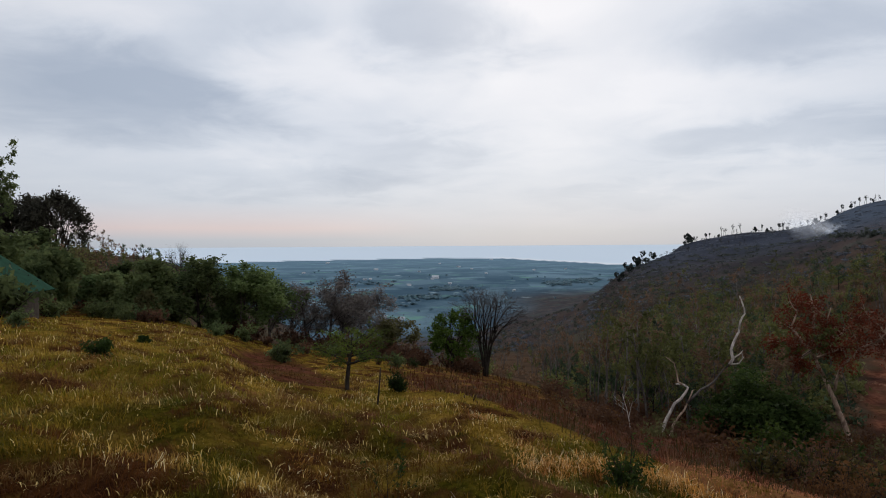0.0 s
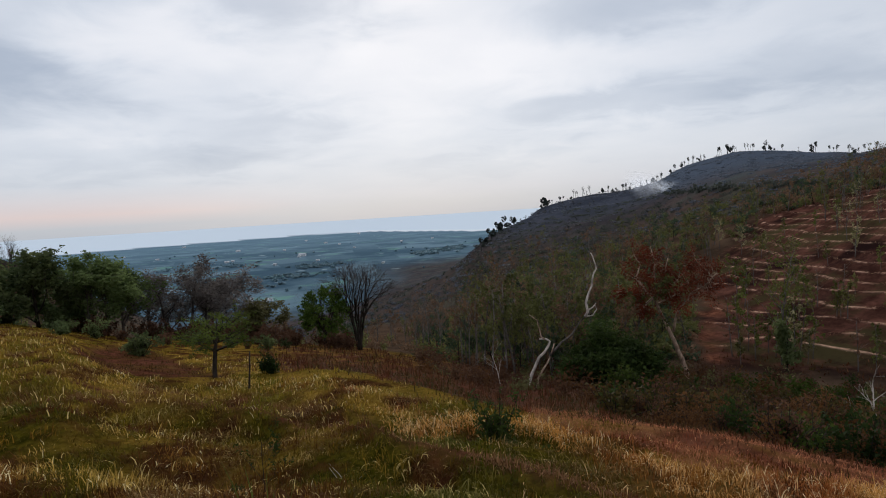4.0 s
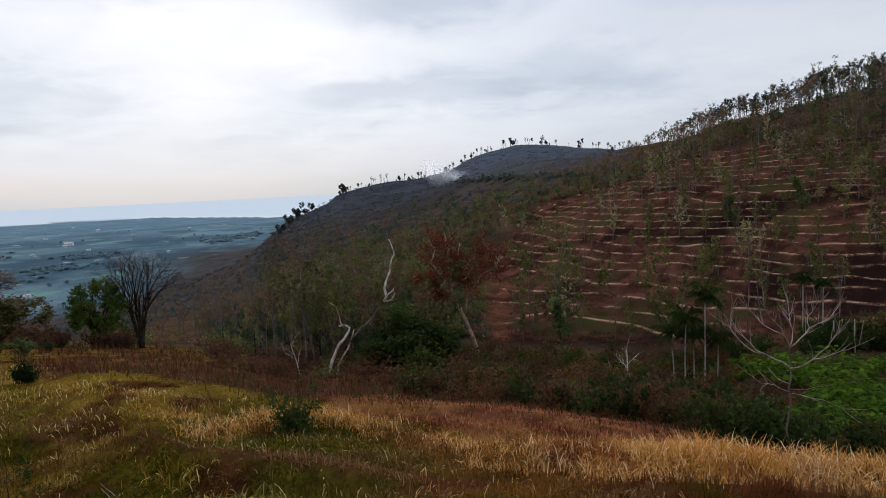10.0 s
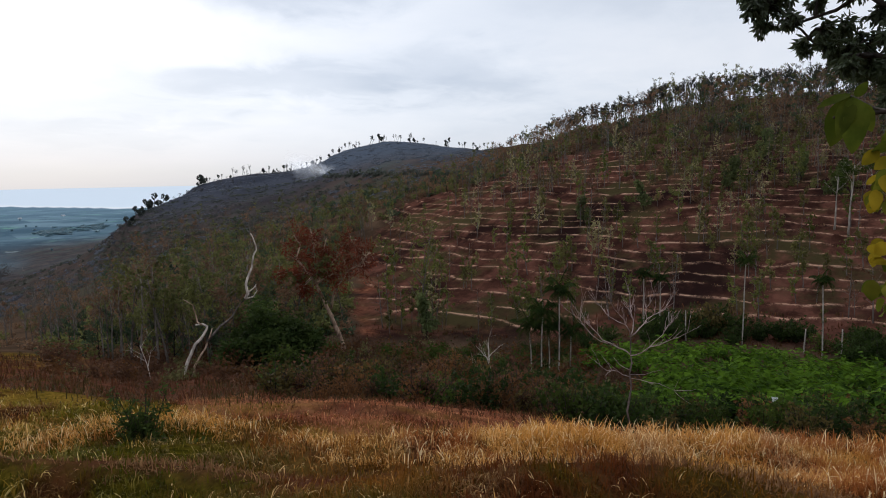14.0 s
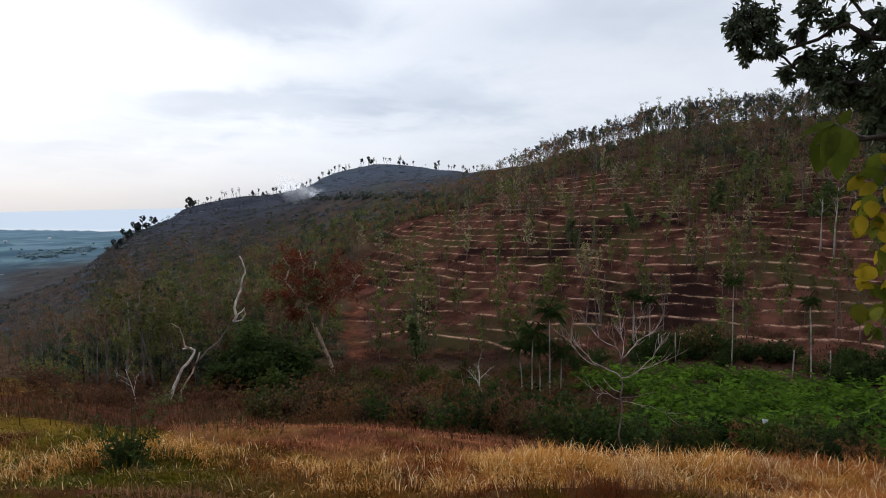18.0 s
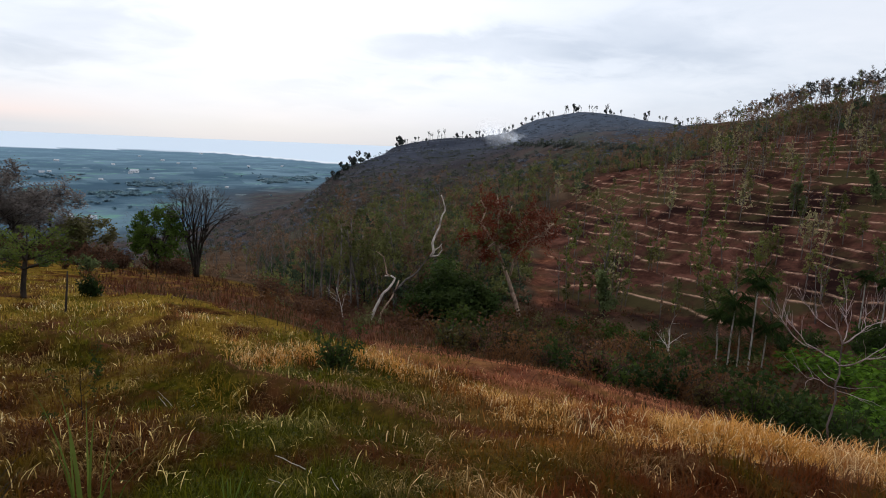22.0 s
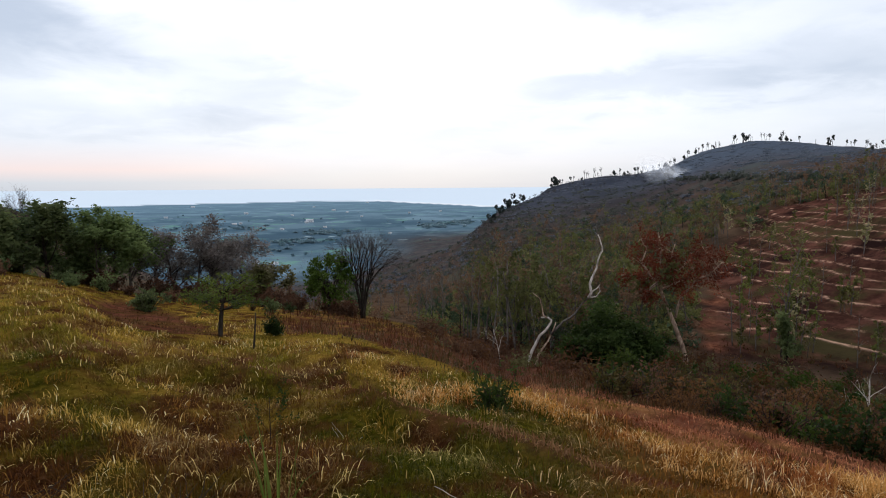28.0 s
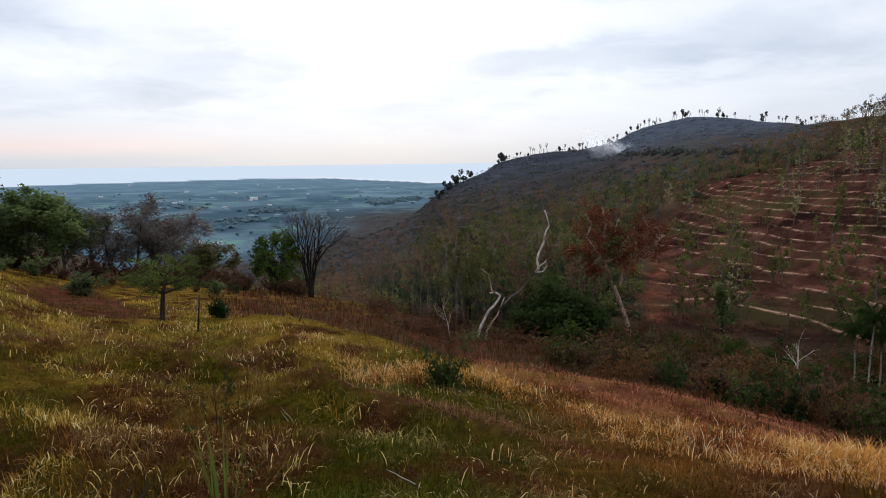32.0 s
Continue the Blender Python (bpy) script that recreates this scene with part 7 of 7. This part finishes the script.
    ob.matrix_basis = Matrix.Translation(spot(70.4, 27.5, -0.75)) @ Matrix.Rotation(radians(-70), 4, "Z") @ Matrix.Diagonal((0.45, 0.45, 0.55, 1))


LEAF_BUSH = leaf_material("bush_leaves", (0.016, 0.030, 0.008), (0.075, 0.105, 0.026), patch=3.0)
LEAF_LUSH = leaf_material("lush_blades", (0.026, 0.052, 0.005), (0.100, 0.150, 0.016), patch=3.0)
LEAF_BLADE = leaf_material("fresh_blades", (0.060, 0.095, 0.010), (0.22, 0.27, 0.060))
LEAF_REED = leaf_material("reed_plumes", (0.14, 0.055, 0.025), (0.36, 0.19, 0.095))
near_plants()


# ---------------------------------------------------------------- tree that hangs over the view
def overhanging_tree():
    rng = random.Random(61)
    t = thing("overhanging_tree", "leafy tree with dark glossy leaves hanging over the slope", "tree")
    base = spot(98, 4.6)

    def at(az, el, r):
        return Vector((r * math.sin(radians(az)), r * math.cos(radians(az)), r * math.tan(radians(el)))) - base
    stem = [Vector((0, 0, -0.2)), Vector((0.02, 0.05, 0.8)), at(96, 3, 4.6), at(94, 14, 4.7), at(93, 26, 4.9)]
    part("trunk", Form().tube(stem, [0.15, 0.12, 0.11, 0.09, 0.07], 9), BARK_DARK, t)
    limbs = [[at(95, 10, 4.65), at(86, 9.2, 4.9), at(80, 9.8, 5.1), at(77.8, 10.9, 5.2), at(76.5, 12.5, 5.2), at(75.4, 14.2, 5.2), at(74.2, 16.4, 5.3)],
             [at(95, 8, 4.65), at(86, 9, 4.8), at(80, 10.4, 4.9), at(77.0, 11.0, 5.0), at(75.4, 12.2, 5.0), at(73.6, 11.4, 5.1), at(71.0, 10.8, 5.2), at(69.4, 12.2, 5.2)],
             [at(94, 14, 4.7), at(84, 7.6, 4.9), at(79, 7.2, 5.1), at(76, 8.0, 5.2), at(73.6, 8.2, 5.3), at(72.0, 9.6, 5.3), at(70.8, 10.9, 5.3)],
             [at(95.5, 5, 4.6), at(86, 4.5, 4.2), at(80, 4.2, 3.8), at(76, 3.8, 3.6), at(73.8, 3.6, 3.5)],
             [at(96.5, 0, 4.55), at(88, -2, 4.1), at(83.0, -4, 3.7), at(79.2, -6, 3.5)]]
    arms = []
    for p in limbs:
        n = len(p) - 1
        bent = crooked(rng, p, 0.05)
        arms.append(part("limb", Form().tube(bent, [0.026 * (1 - 0.75 * i / (2 * n)) for i in range(2 * n + 1)], 6), BARK_DARK, t))
    # lobes of small drooping leaves: bearing, height and half size in degrees, fullness
    lobes = [(68.7, 14.2, 1.5, 1), (69.8, 12.3, 1.6, 1.2), (68.2, 12.3, 1.1, 1), (68.9, 10.8, 0.8, 1), (70.7, 11.1, 0.9, 0.8), (67.8, 13.3, 0.8, 0.8), (70.4, 13.6, 0.8, 0.7), (71.6, 9.2, 0.8, 0.9), (72.7, 10.2, 0.9, 0.7),
             (73.2, 13.6, 1.2, 0.5), (74.8, 12.5, 1.3, 0.5), (74.2, 8.5, 1.2, 1.1), (75.8, 9.1, 1.3, 0.9), (77.4, 9.0, 1.4, 1.2), (77.7, 12.5, 1.4, 0.7), (76.3, 14.9, 1.4, 0.6), (79.5, 11, 2.0, 1), (80.2, 14.5, 2.0, 1),
             (74.4, 7.5, 0.7, 1), (75.7, 7.0, 0.9, 1.3), (77.4, 6.3, 1.4, 1.4), (79.8, 7, 1.7, 1.2), (78.3, 2.6, 1.2, 0.9), (79.0, -0.4, 1.3, 0.8), (72.4, 12.2, 0.8, 0.5), (74.0, 15.4, 1.0, 0.6), (73.3, 9.0, 0.8, 1), (76.4, 7.6, 1.3, 1.3), (78.4, 7.6, 1.3, 1.3), (74.4, 10.2, 1.0, 0.8), (76.3, 10.7, 1.0, 0.7), (78.8, 5.0, 1.3, 1.2), (77.2, 4.6, 1.0, 1.0), (78.9, 9.8, 1.2, 1), (72.8, 14.9, 1.0, 0.6)]
    joints = [(q, arm) for p, arm in zip(limbs, arms) for a, b in zip(p[1:], p[2:]) for q in (a, a.lerp(b, 0.5), b)]
    for az, el, size, full in lobes:
        r = rng.uniform(4.9, 5.5)
        hub, wide = at(az, el, r), size * r / 57.3
        near, arm = min(joints, key=lambda j: (j[0] - hub).length)
        twig = crooked(rng, [near, near.lerp(hub, 0.55) + Vector((0, 0, 0.04)), hub], 0.08)
        bough = part("bough", Form().tube(twig, [0.013, 0.011, 0.009, 0.007, 0.005], 5), BARK_DARK, arm)
        sprigs, f = [], Form(False)
        for k in range(int(10 + (21 if el < 8.9 else 13) * full * size)):
            tip = hub + rand_dir(rng) * wide * rng.uniform(0.5, 1.0)
            q = crooked(rng, [twig[rng.randint(2, 4)], tip], 0.12)
            sprigs.append((q, [0.004, 0.003, 0.002]))
            for c in range(11):
                u = rng.uniform(0.45, 1.0) * 1.999
                p = q[int(u)].lerp(q[int(u) + 1], u - int(u)) + rand_dir(rng) * 0.018
                d = ((tip - hub).normalized() * 0.5 + rand_dir(rng) * 0.8 + Vector((0, 0, -0.75))).normalized()
                f.leaf(p, d, rand_dir(rng), rng.uniform(0.042, 0.066), rng.uniform(0.018, 0.027), 0.2)
        part("twig_spray", wood(Form(), sprigs, 3), BARK_DARK, bough)
        part("foliage", f, LEAF_GLOSSY, bough)

    def broad(f, p, d, nrm, ln, wd):
        """A large soft leaf, hollow along its midrib and bent at its tip."""
        s = d.cross(nrm).normalized()
        up = s.cross(d)
        b0 = len(f.v)
        for u, w in ((0.0, 0.05), (0.12, 0.62), (0.30, 0.95), (0.52, 1.0), (0.74, 0.72), (0.90, 0.36), (1.0, 0.03)):
            c = p + d * ln * u - up * 0.22 * ln * u * u
            for v in (-1, -0.55, 0, 0.55, 1):
                f.v.append(tuple(c + s * wd * w * v / 2 + up * (0.10 * wd * abs(v) * w + 0.04 * wd * math.sin(9 * u + 2 * v))))
        f.f += [(b0 + 5 * i + j, b0 + 5 * i + j + 1, b0 + 5 * i + j + 6, b0 + 5 * i + j + 5) for i in range(6) for j in range(4)]
    # a spray of large fresh leaves at the end of the lower limb
    stalk = [at(86, 4.5, 4.2), at(80, 3.2, 3.8), at(78.0, 3.6, 3.7), at(76.3, 4.1, 3.6), at(74.8, 5.1, 3.55)]
    arm = part("stalk", Form().tube(stalk, [0.012, 0.009, 0.007, 0.006, 0.005], 6), BARK_GREY, arms[3])
    for a0, e0, a1, e1, wd in ((74.8, 5.1, 73.5, 1.5, 0.12), (75.0, 5.0, 75.2, 1.3, 0.12), (74.8, 5.2, 72.9, 4.8, 0.045), (75.1, 5.0, 75.8, 6.0, 0.045), (75.2, 4.6, 76.3, 2.6, 0.08), (74.8, 5.0, 74.3, 2.4, 0.08)):
        p, q = at(a0, e0, 3.55), at(a1, e1, 3.5 + rng.uniform(-0.08, 0.08))
        f = Form(True)
        broad(f, p, (q - p).normalized(), (-(p + base).normalized() + rand_dir(rng) * 0.5).normalized(), (q - p).length, wd)
        part("broad_leaf", f, LEAF_YELLOW, arm)
    # yellowing rounded leaves along the hanging limb
    rows = [(77.6, 0.6), (78.2, 1.6), (77.3, -2.0), (77.9, -1.0), (76.7, -3.0), (77.6, -3.6), (78.4, -2.4), (78.1, -5.2), (78.8, -4.4), (77.2, -6.9), (78.0, -6.6), (77.8, -7.9), (78.8, -7.0), (77.3, -9.3), (78.2, -9.4), (77.9, -10.6), (79.2, -9.0), (79.6, -6), (79.8, -3), (79.4, 0), (80.4, -8), (80.6, -4)]
    for a, e in rows:
        for _ in range(3):
            p = at(a - 0.25 + rng.gauss(0, 0.35), e + 1.0 + rng.gauss(0, 0.25), 3.5 + rng.uniform(-0.1, 0.15))
            f = Form(True)
            broad(f, p, (rand_dir(rng) * 0.7 + Vector((-0.1, 0.1, -0.9))).normalized(), (-(p + base).normalized() + rand_dir(rng) * 0.7).normalized(), rng.uniform(0.06, 0.10), rng.uniform(0.045, 0.07))
            part("broad_leaf", f, LEAF_GOLD if e > -8.5 and rng.random() < 0.7 else LEAF_YELLOW, arms[4])
    t.location = base


LEAF_GOLD = leaf_material("golden_leaves", (0.10, 0.10, 0.010), (0.42, 0.30, 0.022), (0.46, 0.30, 0.02), sheer=0.5, patch=5.0)
LEAF_GLOSSY = leaf_material("glossy_dark_leaves", (0.024, 0.036, 0.018), (0.080, 0.102, 0.050), rough=0.4, sheer=0.3, gloss=0.25)
overhanging_tree()


# ---------------------------------------------------------------- hut, houses of the plain, smoke
def hut():
    ob = thing("hut", "small field hut with a green sheet-metal roof among trees", "hut")
    wall = plain_material("weathered_boards", (0.05, 0.036, 0.026), 0.85, 0.4, 5.0)
    roof = plain_material("green_roof_sheet", (0.007, 0.045, 0.024), 0.85, 0.25, 2.0, gloss=0.05)
    w, d, h, top = 5.0, 4.0, 1.9, 3.6
    for i in range(10):          # upright wall boards, front and back
        x = -w / 2 + (i + 0.5) * w / 10
        for y in (-d / 2, d / 2):
            part("wall_board", Form(False).box((x - 0.245, y - 0.02, -0.3), (x + 0.245, y + 0.02, h + (top - h) * (1 - abs(x) / (w / 2)) - 0.06)), wall, ob)
    for s in (-1, 1):
        part("side_wall", Form(False).box((s * w / 2 - 0.03, -d / 2, -0.3), (s * w / 2 + 0.03, d / 2, h)), wall, ob)
        for k in range(5):       # roof sheets, each lapped over the next
            y0, y1 = -d / 2 - 0.5 + k * (d + 1) / 5, -d / 2 - 0.5 + (k + 1) * (d + 1) / 5 + 0.05
            e = w / 2 + 0.7
            ze = h - 0.7 * (top - h) / (w / 2)
            pts = [(0, y0, top), (0, y1, top), (s * e, y1, ze), (s * e, y0, ze)]
            part("roof_sheet", Form(False).prism(pts if s < 0 else pts[::-1], 0.03 + 0.004 * (k % 2)), roof, ob)
    part("ridge_cap", Form().tube([(0, -d / 2 - 0.5, top + 0.02), (0, d / 2 + 0.5, top + 0.02)], [0.09, 0.09], 8), roof, ob)
    ob.matrix_basis = Matrix.Translation(spot(-36.8, 44, 0.35)) @ Matrix.Rotation(radians(8), 4, "Z")


def plain_houses():
    rng = random.Random(71)
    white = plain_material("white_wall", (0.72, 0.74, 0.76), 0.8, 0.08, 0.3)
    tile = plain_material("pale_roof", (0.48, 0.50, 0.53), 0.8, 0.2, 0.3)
    dark = plain_material("window_opening", (0.05, 0.06, 0.07), 0.4, 0.1)

    def house(az, el, w, d, h):
        r = 75.0 / math.tan(radians(-el))
        ob = thing("far_house", "white-walled house far off on the coastal plain", "house", "houses on the plain")
        walls = part("wall", Form(False).box((-w / 2, -d / 2, -0.5), (w / 2, d / 2, h)), white, ob)
        rise, o = 0.28 * d, 0.8
        a = [(-w / 2 - o, -d / 2 - o, h), (w / 2 + o, -d / 2 - o, h), (w / 2 + o, 0, h + rise), (-w / 2 - o, 0, h + rise)]
        b = [(w / 2 + o, d / 2 + o, h), (-w / 2 - o, d / 2 + o, h), (-w / 2 - o, 0, h + rise), (w / 2 + o, 0, h + rise)]
        part("roof_slope", Form(False).prism(a, 0.3), tile, ob)
        part("roof_slope", Form(False).prism(b, 0.3), tile, ob)
        for k in range(3):
            x = -w / 2 + w * (k + 0.5) / 3
            part("window", Form(False).box((x - w * 0.05, -d / 2 - 0.06, h * 0.35), (x + w * 0.05, -d / 2 + 0.02, h * 0.75)), dark, walls)
        ob.matrix_basis = Matrix.Translation(spot(az, r, 0.1)) @ Matrix.Rotation(radians(-az + rng.uniform(-35, 35)), 4, "Z")
    for az, el, w in ((-0.7, -3.0, 30), (-1.0, -3.08, 14), (-3.1, -3.6, 12), (1.4, -2.0, 20), (-0.3, -1.7, 16), (6.4, -4.1, 8), (3.9, -2.6, 12), (-5.3, -6.2, 7), (-3.7, -6.4, 8), (-4.0, -6.5, 7),
                      (-8.4, -6.1, 6), (-7.1, -3.1, 16), (-6.6, -3.05, 12), (-10.4, -1.55, 26), (-6.1, -2.2, 22), (0.6, -3.5, 12), (4.4, -1.35, 26), (-12.5, -2.4, 16), (-15.0, -2.0, 18), (2.6, -2.2, 14), (-2.2, -2.4, 14), (8.2, -2.3, 14), (11.0, -2.2, 14)):
        house(az, el, w * 0.5, w * 0.34, max(2.2, w * 0.13))


def plain_groves():
    """Dark groves and hedgerows on the plain."""
    rng = random.Random(81)
    t = tree(rng, "grove_tree", "hazy tree of the plain", TWIG_PLAINHAZE, LEAF_PLAINHAZE, 9.0, 0.3, per=13, size=2.0, tri=True, fork=0.15, kids=(7,), ratio=(0.55,), spread=(0.9,), trunk=0.6, sides=(3, 3, 3), fuzz=1.8)
    poses = []
    for i in range(170):
        az = rng.uniform(-26, 17)
        r = math.exp(rng.uniform(math.log(620), math.log(2300)))
        if waves(np.array(r * math.sin(radians(az))), np.array(r * math.cos(radians(az))), 420, 82) < 0.05:
            continue
        poses.append(upright(rng, az, r, rng.uniform(0.4, 0.8)) @ Matrix.Diagonal((1.5, 1.5, 0.75, 1)))
    for az0, el, n, sp in ((0.8, -3.9, 70, 1.8), (10.4, -3.45, 130, 1.3), (13.0, -3.2, 60, 1.2), (-2.0, -4.6, 50, 2.5), (-6.0, -5.2, 50, 3.0), (-9, -3.4, 50, 3.5)):
        for i in range(n):
            e = el + rng.gauss(0, 0.12)
            poses.append(upright(rng, az0 + rng.gauss(0, sp * 0.5), 75 / math.tan(radians(-e)), rng.uniform(0.5, 0.9)) @ Matrix.Diagonal((2.4, 2.4, 0.5, 1)))
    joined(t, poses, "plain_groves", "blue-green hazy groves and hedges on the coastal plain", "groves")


# grove leaves and twigs lightened and blued: distance haze held in the colour
LEAF_PLAINHAZE = leaf_material("plain_haze_leaves", (0.120, 0.200, 0.250), (0.170, 0.270, 0.310), sheer=0.5)
TWIG_PLAINHAZE = bark_material("plain_haze_twigs", (0.080, 0.12, 0.145), (0.12, 0.16, 0.18), 2.0)


def smoke():
    m, N, L, b = material("thin_smoke")
    tr, df = N.new("ShaderNodeBsdfTransparent"), N.new("ShaderNodeBsdfDiffuse")
    df.inputs["Color"].default_value = (0.80, 0.84, 0.90, 1)
    tl = N.new("ShaderNodeBsdfTranslucent"); tl.inputs["Color"].default_value = (0.80, 0.84, 0.90, 1)
    both = N.new("ShaderNodeAddShader"); L.new(df.outputs[0], both.inputs[0]); L.new(tl.outputs[0], both.inputs[1])
    tc = N.new("ShaderNodeTexCoord")
    gr = N.new("ShaderNodeTexGradient"); gr.gradient_type = "SPHERICAL"
    L.new(tc.outputs["Object"], gr.inputs[0])
    mu = N.new("ShaderNodeMath"); mu.operation = "MULTIPLY"
    L.new(gr.outputs["Fac"], mu.inputs[0]); L.new(noisy(N, L, 1.6, 0.3, 0.75, 5, tc.outputs["Object"]), mu.inputs[1])
    sc = N.new("ShaderNodeMath"); sc.operation = "MULTIPLY"; sc.inputs[1].default_value = 0.22
    L.new(mu.outputs[0], sc.inputs[0])
    ms = N.new("ShaderNodeMixShader")
    L.new(sc.outputs[0], ms.inputs[0]); L.new(tr.outputs[0], ms.inputs[1]); L.new(both.outputs[0], ms.inputs[2])
    L.new(ms.outputs[0], N["Material Output"].inputs["Surface"])
    rng = random.Random(91)
    ob = thing("smoke_plume", "thin white smoke drifting off a small fire on the far hill", "smoke")
    far = next(r for r in range(250, 700, 5) if spot(32.3, r).z / r > math.tan(radians(0.9)))
    base = spot(32.3, far)
    for i in range(16):
        u = i / 15
        f = Form()
        for k in range(13):          # a wavy veil, thin at its rim
            for j in range(13):
                x, z = (k - 6) / 6, (j - 6) / 6
                f.v.append((x, 0.10 * math.sin(2.2 * x + i) + 0.08 * math.cos(2.6 * z + i * 1.3), z))
        f.f += [(k * 13 + j, (k + 1) * 13 + j, (k + 1) * 13 + j + 1, k * 13 + j + 1) for k in range(12) for j in range(12)]
        p = part("veil", f, m, ob)
        s = 1.2 + 5.0 * u + rng.uniform(-0.3, 0.3)
        p.matrix_basis = pose(2 - 15 * u + rng.gauss(0, 1.2), rng.gauss(0, 2) - 3, -1.5 + 3.5 * u + rng.gauss(0, 0.6), rng.gauss(0, 12), rng.uniform(0, 60), rng.gauss(0, 25)) @ Matrix.Diagonal((s * 1.4, s * 0.4, s * 0.75, 1))
        p.visible_shadow = False
    ob.matrix_basis = Matrix.Translation(base) @ Matrix.Rotation(radians(-32.4), 4, "Z")


hut()
plain_houses()
plain_groves()
smoke()
